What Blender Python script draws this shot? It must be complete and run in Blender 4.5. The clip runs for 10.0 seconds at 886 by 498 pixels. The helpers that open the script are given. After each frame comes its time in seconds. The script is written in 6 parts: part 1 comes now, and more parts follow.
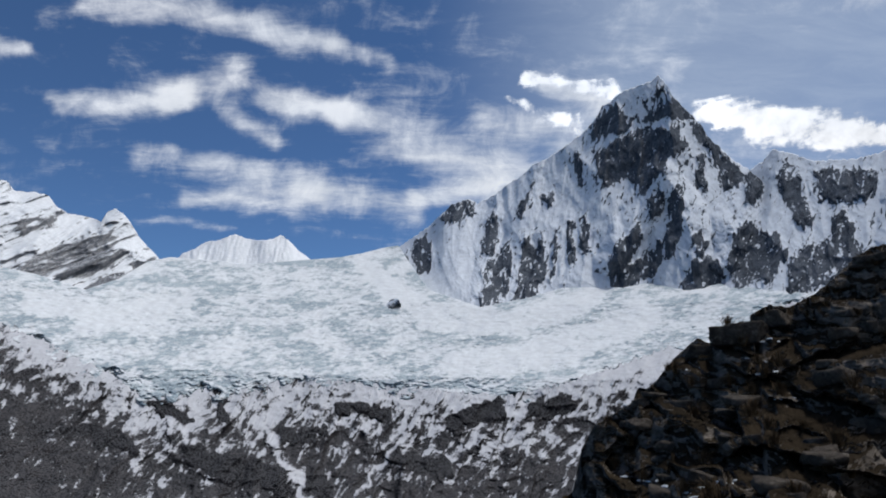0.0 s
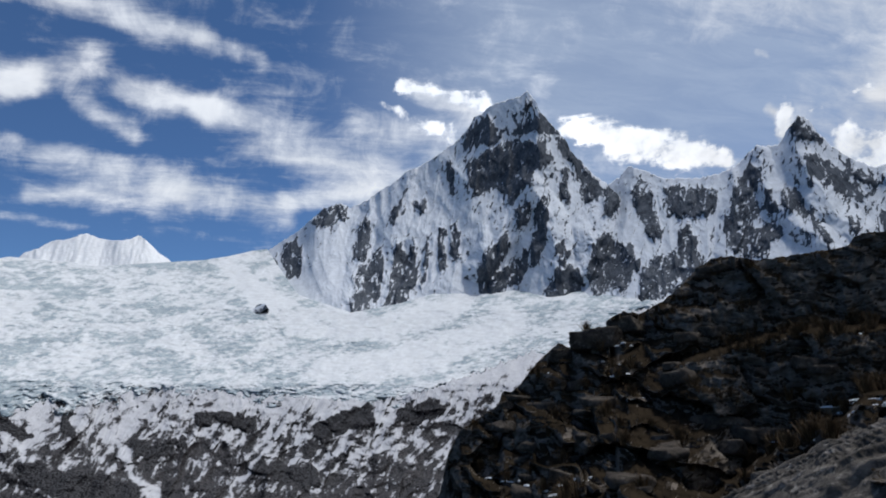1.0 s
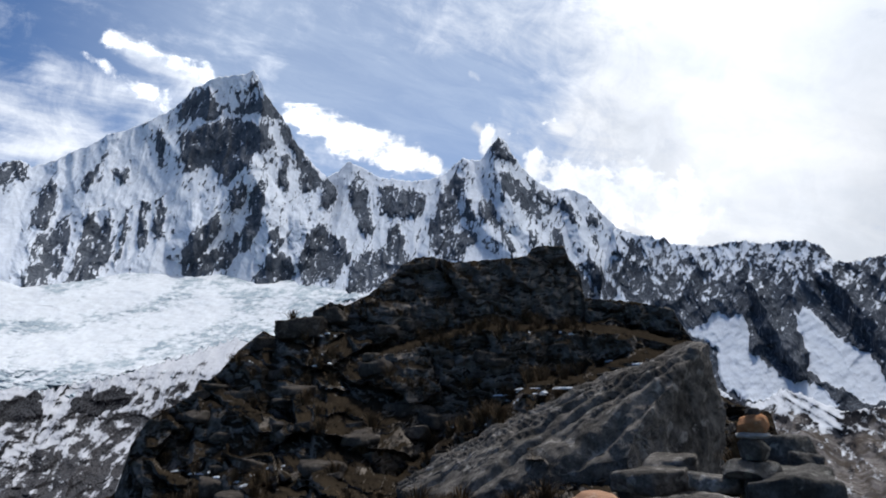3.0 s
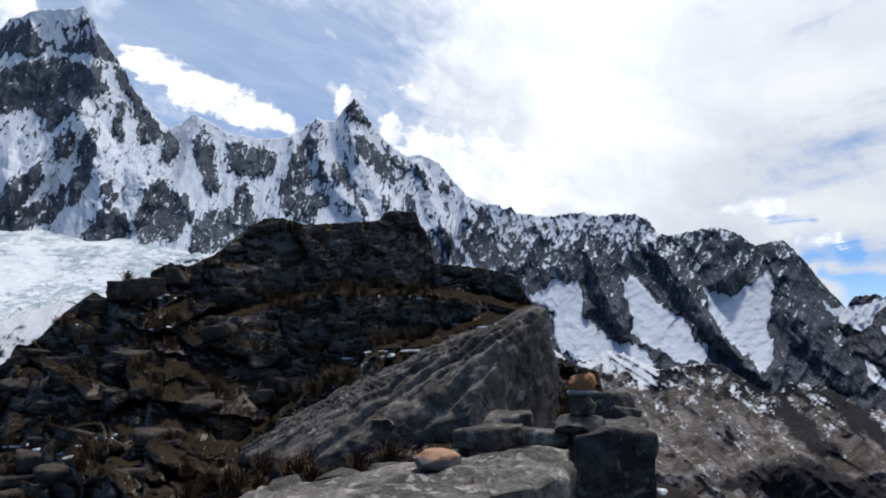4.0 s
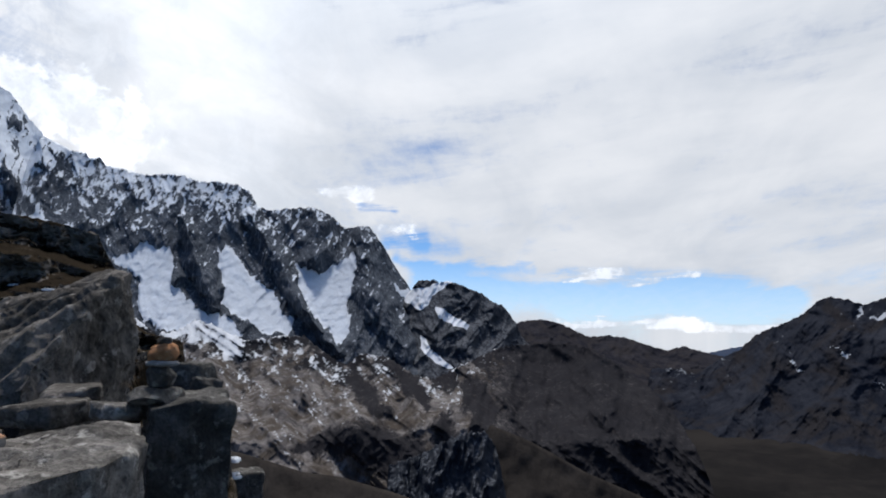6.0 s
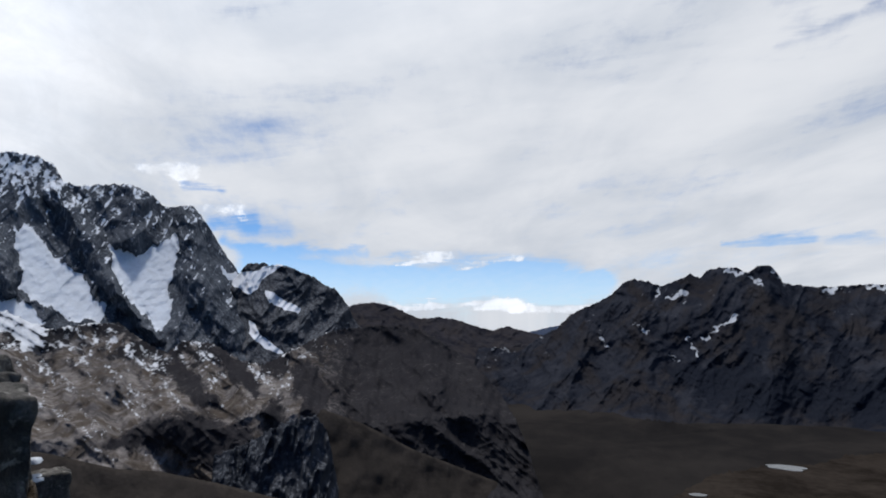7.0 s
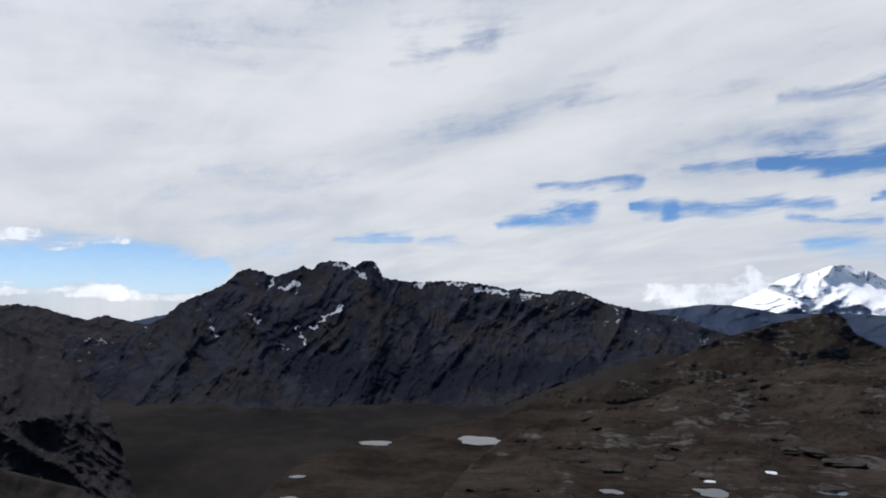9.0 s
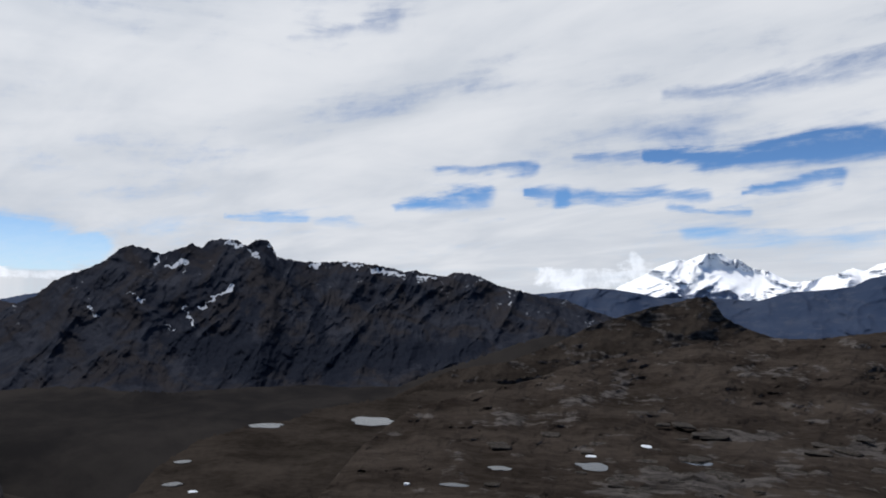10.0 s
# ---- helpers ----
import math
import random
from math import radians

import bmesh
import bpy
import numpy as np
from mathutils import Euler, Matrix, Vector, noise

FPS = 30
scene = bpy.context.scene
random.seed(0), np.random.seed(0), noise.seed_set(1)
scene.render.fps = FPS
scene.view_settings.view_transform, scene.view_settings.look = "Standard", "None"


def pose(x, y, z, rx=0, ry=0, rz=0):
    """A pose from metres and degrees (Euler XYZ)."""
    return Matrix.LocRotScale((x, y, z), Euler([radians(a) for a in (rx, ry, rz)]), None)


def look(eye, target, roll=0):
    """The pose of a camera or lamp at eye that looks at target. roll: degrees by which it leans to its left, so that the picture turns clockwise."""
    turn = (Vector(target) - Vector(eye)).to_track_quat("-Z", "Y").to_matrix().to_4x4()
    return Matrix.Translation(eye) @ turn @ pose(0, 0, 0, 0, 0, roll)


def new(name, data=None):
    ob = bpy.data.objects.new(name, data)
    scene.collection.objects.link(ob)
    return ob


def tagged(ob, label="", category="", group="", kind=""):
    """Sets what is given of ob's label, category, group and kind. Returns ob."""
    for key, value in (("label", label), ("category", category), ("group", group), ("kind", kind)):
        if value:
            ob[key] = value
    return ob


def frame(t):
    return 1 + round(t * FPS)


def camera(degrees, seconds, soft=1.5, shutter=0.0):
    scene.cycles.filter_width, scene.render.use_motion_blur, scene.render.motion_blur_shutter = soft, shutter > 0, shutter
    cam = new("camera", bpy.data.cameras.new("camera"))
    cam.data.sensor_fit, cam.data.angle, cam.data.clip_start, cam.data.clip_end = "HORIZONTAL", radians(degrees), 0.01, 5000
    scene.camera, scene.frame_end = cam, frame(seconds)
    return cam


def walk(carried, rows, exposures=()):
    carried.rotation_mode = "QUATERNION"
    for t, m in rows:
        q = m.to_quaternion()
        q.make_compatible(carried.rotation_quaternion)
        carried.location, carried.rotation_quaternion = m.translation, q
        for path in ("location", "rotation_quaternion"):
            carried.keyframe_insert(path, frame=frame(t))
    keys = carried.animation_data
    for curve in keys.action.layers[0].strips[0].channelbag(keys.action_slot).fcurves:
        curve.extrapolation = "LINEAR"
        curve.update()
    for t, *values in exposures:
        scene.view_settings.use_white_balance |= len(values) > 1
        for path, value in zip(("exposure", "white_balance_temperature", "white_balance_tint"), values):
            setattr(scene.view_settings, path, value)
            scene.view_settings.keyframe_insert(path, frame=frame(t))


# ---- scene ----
# ---- camera: it turns on the spot, at head height on a mountain pass ----
cam = camera(65.43, 10.0, soft=1.9)
TURN = [
    (0.0, 102.50, -1.25, -0.28),
    (0.5, 102.80, -0.20, -5.43),
    (1.0, 103.08, 0.03, -10.86),
    (1.5, 103.08, -1.04, -15.74),
    (2.0, 103.20, 0.07, -20.55),
    (2.5, 103.03, -0.36, -28.12),
    (2.7, 102.89, 0.05, -31.24),
    (3.8, 99.53, 0.18, -43.79),
    (4.0, 99.05, 0.81, -47.22),
    (4.5, 98.38, 1.10, -56.48),
    (5.0, 97.02, 0.51, -63.58),
    (5.5, 96.57, -0.27, -72.12),
    (6.8, 95.83, 0.01, -91.37),
    (7.0, 95.28, 0.23, -94.00),
    (7.5, 94.56, -0.21, -101.28),
    (8.0, 94.42, 0.21, -108.89),
    (8.5, 94.91, -0.50, -116.19),
    (9.0, 94.52, -0.62, -125.24),
    (9.5, 94.16, -1.73, -131.05),
    (10.0, 93.14, -1.31, -133.84),
]
EXPOSURE = [(0.0, -0.28), (1.0, -0.22), (2.0, 0.08), (2.7, 0.12), (5.0, 0.2), (5.7, 0.12), (7.5, 0.0), (10.0, 0.0)]
walk(cam, [(t, pose(0, 0, 0, rx, ry, rz)) for t, rx, ry, rz in TURN], EXPOSURE)

# ---- light: a sun behind thin cloud, and a sky with clouds ----
SUN_AZ, SUN_EL = -62.0, 65.0  # azimuth counts to the left of +y


def way(az, el):
    a, e = radians(az), radians(el)
    return Vector((-math.sin(a) * math.cos(e), math.cos(a) * math.cos(e), math.sin(e)))


sun = new("sun", bpy.data.lights.new("sun", "SUN"))
sun.data.energy, sun.data.angle, sun.data.color = 3.4, radians(5.0), (1.0, 0.95, 0.88)
sun.matrix_world = look(way(SUN_AZ, SUN_EL) * 4000, (0, 0, 0))


class Nodes:
    """Short hand for building a node tree."""

    def __init__(self, tree, clear=True):
        self.tree = tree
        if clear:
            tree.nodes.clear()

    def add(self, kind, **values):
        n = self.tree.nodes.new(kind)
        for k, v in values.items():
            setattr(n, k, v)
        return n

    def plug(self, socket, v):
        if isinstance(v, bpy.types.NodeSocket):
            self.tree.links.new(v, socket)
        else:
            socket.default_value = v

    def m(self, op, a, b=0.0, c=0.0, clamp=False):
        n = self.add("ShaderNodeMath", operation=op, use_clamp=clamp)
        for s, v in zip(n.inputs, (a, b, c)):
            self.plug(s, v)
        return n.outputs[0]

    def ramp(self, v, lo, hi, a=0.0, b=1.0):
        n = self.add("ShaderNodeMapRange", interpolation_type="SMOOTHSTEP")
        for s, q in zip(n.inputs[:5], (v, lo, hi, a, b)):
            self.plug(s, q)
        return n.outputs[0]

    def xyz(self, x, y, z):
        n = self.add("ShaderNodeCombineXYZ")
        for s, v in zip(n.inputs, (x, y, z)):
            self.plug(s, v)
        return n.outputs[0]

    def noise(self, at, scale, detail=4.0, rough=0.55, warp=0.0, kind="FBM"):
        n = self.add("ShaderNodeTexNoise", noise_type=kind, normalize=kind == "FBM")
        self.plug(n.inputs["Vector"], at)
        for k, v in (("Scale", scale), ("Detail", detail), ("Roughness", rough), ("Distortion", warp)):
            self.plug(n.inputs[k], v)
        return n.outputs[0]

    def stretch(self, at, sx, sy, sz, rx=0, ry=0, rz=0):
        n = self.add("ShaderNodeMapping")
        self.plug(n.inputs["Vector"], at)
        n.inputs["Scale"].default_value = (sx, sy, sz)
        n.inputs["Rotation"].default_value = [radians(a) for a in (rx, ry, rz)]
        return n.outputs[0]

    def mix(self, f, a, b):
        n = self.add("ShaderNodeMix", data_type="RGBA")
        for s, v in ((n.inputs[0], f), (n.inputs[6], a), (n.inputs[7], b)):
            self.plug(s, (*v, 1) if isinstance(v, tuple) and len(v) == 3 else v)
        return n.outputs[2]


world = bpy.data.worlds.new("sky")
scene.world = world
world.use_nodes = True
N = Nodes(world.node_tree)
sky = N.add("ShaderNodeTexSky", sky_type="NISHITA", sun_disc=False, altitude=4700, air_density=1.0, dust_density=0.3, ozone_density=1.6)
sky.sun_elevation, sky.sun_rotation = radians(SUN_EL), radians(-SUN_AZ)
blue = N.add("ShaderNodeVectorMath", operation="MULTIPLY")
N.plug(blue.inputs[0], sky.outputs[0])
blue.inputs[1].default_value = (0.072, 0.097, 0.118)
coords = N.add("ShaderNodeTexCoord").outputs["Generated"]
sep = N.add("ShaderNodeSeparateXYZ")
N.plug(sep.inputs[0], coords)
X, Y, Z = sep.outputs
AZ = N.m("MULTIPLY", N.m("ARCTAN2", N.m("MULTIPLY", X, -1.0), Y), 57.2958)
EL = N.m("MULTIPLY", N.m("ARCSINE", Z), 57.2958)
# clouds lie in sheets overhead, so they draw together towards the horizon
DROP = N.m("ADD", N.m("MAXIMUM", Z, 0.0), 0.16)
FLAT = N.xyz(N.m("DIVIDE", X, DROP), N.m("DIVIDE", Y, DROP), 0.0)


def bank(az, el, wide, high, lean, amount):
    """A bank or gap of cloud: where cover rises or falls, as a soft ellipse in the sky."""
    a, e = N.m("SUBTRACT", AZ, az), N.m("SUBTRACT", EL, el)
    c, s = math.cos(radians(lean)), math.sin(radians(lean))
    u = N.m("MULTIPLY_ADD", a, c / wide, N.m("MULTIPLY", e, s / wide))
    v = N.m("MULTIPLY_ADD", a, -s / high, N.m("MULTIPLY", e, c / high))
    r = N.m("MULTIPLY_ADD", u, u, N.m("MULTIPLY", v, v))
    return N.m("MULTIPLY", N.m("EXPONENT", N.m("MULTIPLY", r, -1.0)), amount)


def total(parts):
    out = parts[0]
    for p in parts[1:]:
        out = N.m("ADD", out, p)
    return out


def roll(p, q, amount, still=False):
    """A long cloud, or a gap, from p to q, each (azimuth, elevation, half width)."""
    dx, dy = q[0] - p[0], q[1] - p[1]
    length = dx * dx + dy * dy
    a, e = N.m("SUBTRACT", SAZ if still else WAZ, p[0]), N.m("SUBTRACT", SEL if still else WEL, p[1])
    t = N.m("MULTIPLY_ADD", a, dx / length, N.m("MULTIPLY", e, dy / length), clamp=False)
    t = N.m("MAXIMUM", N.m("MINIMUM", t, 1.0), 0.0)
    u = N.m("SUBTRACT", a, N.m("MULTIPLY", t, dx))
    v = N.m("SUBTRACT", e, N.m("MULTIPLY", t, dy))
    r = N.m("SQRT", N.m("MULTIPLY_ADD", u, u, N.m("MULTIPLY", v, v)))
    return N.ramp(N.m("DIVIDE", r, N.m("MULTIPLY_ADD", t, q[2] - p[2], p[2])), 1.7 if still else 1.3, 0.0, 0.0, amount)


streaks = N.noise(N.stretch(FLAT, 1.0, 2.2, 1.0, rz=25), 1.7, 7.0, 0.6, 0.35)
puffs = N.noise(coords, 16.0, 8.0, 0.66, 0.4)
wisps = N.noise(N.stretch(FLAT, 1.0, 2.6, 1.0, rz=62), 4.5, 8.0, 0.66, 0.6)
texture = N.m("ADD", N.m("ADD", N.m("MULTIPLY", streaks, 0.5), N.m("MULTIPLY", puffs, 0.55)), N.m("MULTIPLY_ADD", wisps, 0.42, -0.23))
bands_right = N.noise(N.xyz(N.m("MULTIPLY", AZ, 0.035), N.m("MULTIPLY_ADD", EL, 0.16, N.m("MULTIPLY", AZ, 0.02)), 3.0), 1.0, 7.0, 0.55, 0.4)
right = N.ramp(AZ, -50.0, -85.0)
wispy = N.noise(N.xyz(N.m("MULTIPLY", AZ, 0.10), N.m("MULTIPLY_ADD", EL, 0.55, N.m("MULTIPLY", AZ, 0.03)), 7.0), 1.0, 7.0, 0.6, 0.5)
soft = N.m("ADD", N.m("ADD", N.m("MULTIPLY_ADD", N.m("SUBTRACT", bands_right, 0.5), 0.9, 0.23), N.m("MULTIPLY_ADD", wispy, 0.5, -0.25)), N.m("MULTIPLY", texture, 0.55))
mixer = N.add("ShaderNodeMix", data_type="FLOAT")
for socket, v in zip((mixer.inputs[0], mixer.inputs[2], mixer.inputs[3]), (right, texture, soft)):
    N.plug(socket, v)
texture = mixer.outputs[0]
wander = N.add("ShaderNodeTexNoise")
N.plug(wander.inputs["Vector"], coords)
wander.inputs["Scale"].default_value, wander.inputs["Detail"].default_value = 7.0, 4.0
wsep = N.add("ShaderNodeSeparateXYZ")
N.plug(wsep.inputs[0], wander.outputs["Color"])
WAZ = N.m("ADD", AZ, N.m("MULTIPLY_ADD", wsep.outputs[0], 5.0, -2.5))
WEL = N.m("ADD", EL, N.m("MULTIPLY_ADD", wsep.outputs[1], 3.4, -1.7))
# a smaller wander for long thin streaks and for the crisp tops of heaped clouds
SAZ = N.m("ADD", AZ, N.m("MULTIPLY_ADD", wsep.outputs[0], 5.0, -2.5))
SEL = N.m("ADD", EL, N.m("ADD", N.m("MULTIPLY_ADD", wsep.outputs[1], 1.4, -0.7), N.m("MULTIPLY_ADD", wispy, 3.2, -1.6)))
cover = total([
    N.ramp(AZ, 12.0, -25.0, -0.10, -0.03),
    N.ramp(AZ, -28.0, -60.0, 0.0, 0.40),
    N.m("MULTIPLY", N.ramp(EL, 22.0, 32.0, 0.0, -0.02), N.ramp(AZ, 5.0, -12.0)),
    N.m("MULTIPLY", N.ramp(EL, 16.0, 10.0, 0.0, -0.12), N.ramp(AZ, -5.0, 5.0)),
    # white clouds in the blue over the glacier
    roll((29.23, 28.80, 1.61), (9.79, 28.65, 1.38), 0.30),
    roll((31.12, 20.15, 1.15), (22.51, 23.09, 1.72), 0.28),
    roll((23.29, 22.32, 1.49), (18.23, 25.27, 1.84), 0.28),
    roll((15.77, 24.09, 1.26), (8.92, 23.01, 1.61), 0.28),
    roll((18.83, 22.15, 1.03), (14.07, 20.74, 1.03), 0.27),
    roll((24.95, 18.40, 1.15), (15.22, 17.70, 1.84), 0.25),
    roll((21.22, 15.24, 0.8), (10.86, 15.56, 1.84), 0.28),
    roll((11.91, 17.09, 1.84), (2.20, 15.07, 1.84), 0.28),
    roll((8.42, 22.82, 2.07), (-5.55, 19.12, 2.99), 0.25),
    roll((2.25, 16.70, 1.15), (-4.58, 17.51, 1.84), 0.27),
    roll((35.36, 23.82, 1.03), (33.56, 23.93, 0.8), 0.27),
    roll((9.75, 28.01, 1.15), (5.15, 27.04, 0.92), 0.19),
    roll((-8.55, 26.27, 1.15), (-13.41, 24.46, 1.84), 0.34),
    roll((-3.05, 23.70, 1.84), (-10.45, 22.19, 2.07), 0.21),
    roll((24.78, 13.48, 0.57), (17.08, 12.99, 0.46), 0.15),
    # small puffs by the second peak
    roll((-37.95, 22.37, 0.6), (-39.12, 21.39, 0.9), 0.36),
    roll((-37.35, 26.41, 0.6), (-38.08, 26.15, 0.6), 0.34),
    roll((-44.85, 22.28, 0.7), (-46.21, 21.92, 0.7), 0.2),
    # blue gaps
    roll((-23.70, 25.5, 3.0), (-36.24, 23.27, 4.2), -0.30),
    roll((-36.79, 25.45, 3.5), (-44.50, 25.07, 3.0), -0.22),
    bank(-60.0, 26.0, 8.0, 40.0, 0.0, 0.22),
    roll((-78.69, 6.47, 1.8), (-81.33, 7.03, 1.08), -0.24),
    roll((-76.14, 5.79, 0.5), (-80.82, 3.58, 1.2), -0.43, True),
    roll((-79.60, 3.33, 1.6), (-90.86, 2.74, 1.6), -0.45, True),
    roll((-90.86, 2.74, 1.5), (-106.70, 2.50, 1.2), -0.43, True),
    roll((-80.77, 5.12, 0.5), (-88.11, 5.12, 0.4), -0.25, True),
    roll((-75.14, 6.79, 0.5), (-78.26, 7.19, 0.6), -0.29, True),
    roll((-92.71, 1.74, 0.9), (-104.37, 1.57, 0.8), -0.29, True),
    roll((-73.13, 9.76, 0.4), (-75.99, 9.60, 0.5), -0.29, True),
    roll((-150.44, 10.50, 0.5), (-168.96, 10.62, 1.1), -0.45, True),
    roll((-129.27, 6.44, 0.5), (-137.25, 7.70, 1.0), -0.40, True),
    roll((-140.99, 7.74, 0.2), (-144.22, 7.75, 0.7), -0.32, True),
    roll((-132.48, 9.70, 0.45), (-141.42, 9.73, 0.5), -0.29, True),
    roll((-143.77, 7.29, 0.5), (-154.28, 7.61, 0.5), -0.29, True),
    roll((-157.12, 7.83, 0.2), (-163.90, 8.44, 0.5), -0.30, True),
    roll((-151.76, 6.47, 0.3), (-157.52, 6.45, 0.3), -0.25, True),
    roll((-115.97, 5.23, 0.25), (-122.38, 4.98, 0.5), -0.32, True),
    roll((-145.55, 10.47, 0.4), (-151.74, 10.63, 0.5), -0.25, True),
    roll((-152.14, 15.50, 0.5), (-167.74, 16.04, 1.1), -0.22, True),
    roll((-120.97, 19.24, 0.6), (-128.84, 21.37, 0.8), -0.16, True),
    roll((-152.61, 4.33, 0.6), (-167.60, 4.47, 0.9), -0.24, True),
    roll((-99.05, 2.65, 1.2), (-106.67, 2.24, 1.0), -0.36, True),
    roll((-123.30, 4.74, 0.4), (-139.16, 5.86, 0.3), -0.16, True),
])
dense = N.ramp(N.m("ADD", texture, cover), 0.40, 0.88)
haze = N.m("MAXIMUM", N.m("MULTIPLY", N.ramp(EL, 7.0, 0.5), N.ramp(AZ, -50.0, -75.0, 0.0, 0.6)), N.m("MULTIPLY", N.m("MULTIPLY", N.ramp(AZ, 4.0, -20.0, 0.0, 0.5), N.ramp(EL, 26.0, 12.0, 1.0, 0.6)), N.ramp(AZ, -75.0, -55.0)))
# heaped clouds with crisp tops, behind the peaks and on the far horizon
lobes = N.noise(coords, 30.0, 6.0, 0.6, 0.2)
heap = roll((-21.85, 22.64, 1.0), (-26.49, 21.57, 1.5), 1.0, True)
for shape in (
        ((-26.48, 21.25, 1.6), (-30.69, 19.74, 1.6), 1.0, True),
        ((-30.69, 19.74, 1.3), (-34.30, 19.02, 1.1), 1.0, True),
        ((-39.23, 21.77, 0.9), (-38.75, 20.42, 1.0), 0.95, True),
        ((-42.19, 19.11, 1.4), (-47.06, 17.24, 2.0), 1.0, True),
        ((-47.05, 17.01, 2.4), (-54.16, 14.47, 3.4), 1.0, True),
        ((-44.16, 22.27, 0.5), (-45.15, 22.26, 0.6), 0.75, True),
        ((-40.95, 21.49, 0.3), (-41.44, 21.68, 0.4), 0.7, True),
        ((-7.90, 26.61, 0.9), (-14.04, 24.89, 1.0), 0.85, True),
        ((-6.02, 24.69, 0.8), (-11.11, 22.30, 1.2), 0.7, True),
        ((-90.00, 0.62, 0.5), (-97.35, 0.47, 0.6), 1.0, True),
        ((-97.35, 0.47, 0.6), (-104.83, 0.49, 0.7), 1.0, True),
        ((-90.84, 4.22, 0.2), (-94.51, 4.50, 0.4), 0.9, True),
        ((-94.52, 3.71, 0.3), (-100.14, 4.13, 0.4), 0.8, True),
        ((-74.71, 8.02, 0.5), (-77.43, 7.91, 0.6), 0.9, True),
        ((-70.20, 10.88, 0.7), (-73.46, 10.83, 0.8), 0.9, True),
        ((-141.56, 1.01, 0.5), (-149.63, 1.39, 1.0), 0.9, True),
        ((-148.53, 2.73, 0.4), (-148.76, 1.83, 0.6), 0.95, True),
        ((-142.94, 0.58, 0.7), (-150.50, 0.51, 0.7), 0.8, True),
):
    heap = N.m("MAXIMUM", heap, roll(*shape))
heap = N.m("MULTIPLY", N.ramp(heap, 0.03, 0.3), N.ramp(N.m("MULTIPLY_ADD", N.m("SUBTRACT", N.m("MULTIPLY_ADD", puffs, 0.6, N.m("MULTIPLY", lobes, 0.4)), 0.5), 4.5, N.m("MULTIPLY", heap, 1.25)), 0.40, 1.05))
dense = N.m("MAXIMUM", dense, heap)
near_sun = N.add("ShaderNodeVectorMath", operation="DOT_PRODUCT")
N.plug(near_sun.inputs[0], coords)
near_sun.inputs[1].default_value = way(SUN_AZ, SUN_EL)
halo = N.m("POWER", N.m("MAXIMUM", near_sun.outputs["Value"], 0.0), 7.0)
shade = N.noise(N.stretch(FLAT, 1.0, 2.0, 1.0, rz=40), 1.1, 5.0, 0.55, 0.4)
mottle = N.add("ShaderNodeMix", data_type="FLOAT")
for socket, v in zip((mottle.inputs[0], mottle.inputs[2], mottle.inputs[3]), (right, shade, N.m("ADD", N.m("MULTIPLY", bands_right, 0.5), N.m("MULTIPLY", shade, 0.5)))):
    N.plug(socket, v)
grey = N.mix(N.ramp(mottle.outputs[0], 0.35, 0.68), (0.60, 0.645, 0.72), (0.79, 0.815, 0.865))
lit = N.add("ShaderNodeVectorMath", operation="SCALE")
N.plug(lit.inputs[0], grey)
glow = total([
    N.m("MULTIPLY", heap, N.ramp(lobes, 0.35, 0.65, 0.10, 0.45)),
    N.ramp(AZ, -18.0, -38.0, 0.40, 0.0),
    bank(-60.0, 30.0, 7.0, 40.0, 0.0, 0.22),
    N.m("MULTIPLY", N.ramp(puffs, 0.35, 0.7, -0.06, 0.10), N.m("SUBTRACT", 1.0, right)),
])
N.plug(lit.inputs["Scale"], N.m("ADD", N.m("MULTIPLY_ADD", halo, 1.6, 0.95), glow))
haze = N.m("MULTIPLY", haze, N.ramp(wisps, 0.3, 0.7, 0.8, 1.05))
veiled = N.mix(haze, blue.outputs[0], (0.66, 0.77, 0.93))
whole = N.mix(dense, veiled, lit.outputs[0])
back = N.add("ShaderNodeBackground")
N.plug(back.inputs["Color"], whole)
N.plug(N.add("ShaderNodeOutputWorld").inputs[0], back.outputs[0])


# ---- noise and mesh helpers ----
def lattice(ix, iy, seed):
    h = (ix.astype(np.int64) * 374761393 + iy.astype(np.int64) * 668265263 + seed * 2147483647) & 0xFFFFFFFF
    h = ((h ^ (h >> 13)) * 1274126177) & 0xFFFFFFFF
    h = (h ^ (h >> 16)) & 0xFFFFFFFF
    return h * (2 * math.pi / 4294967296.0)


def wave(x, y, seed=0):
    """Gradient noise of two numpy arrays, about -0.7 to 0.7."""
    x, y = np.broadcast_arrays(np.asarray(x, float), np.asarray(y, float))
    ix, iy = np.floor(x), np.floor(y)
    fx, fy = x - ix, y - iy
    u, v = fx * fx * fx * (fx * (fx * 6 - 15) + 10), fy * fy * fy * (fy * (fy * 6 - 15) + 10)
    out = 0
    for dx in (0, 1):
        for dy in (0, 1):
            a = lattice(ix + dx, iy + dy, seed)
            g = np.cos(a) * (fx - dx) + np.sin(a) * (fy - dy)
            out = out + g * (u if dx else 1 - u) * (v if dy else 1 - v)
    return out


def fbm(x, y, octaves=4, seed=0, gain=0.5):
    out, amp, k = 0, 1.0, 1.0
    for i in range(octaves):
        out = out + amp * wave(np.asarray(x) * k, np.asarray(y) * k, seed + i * 17)
        amp, k = amp * gain, k * 2.03
    return out


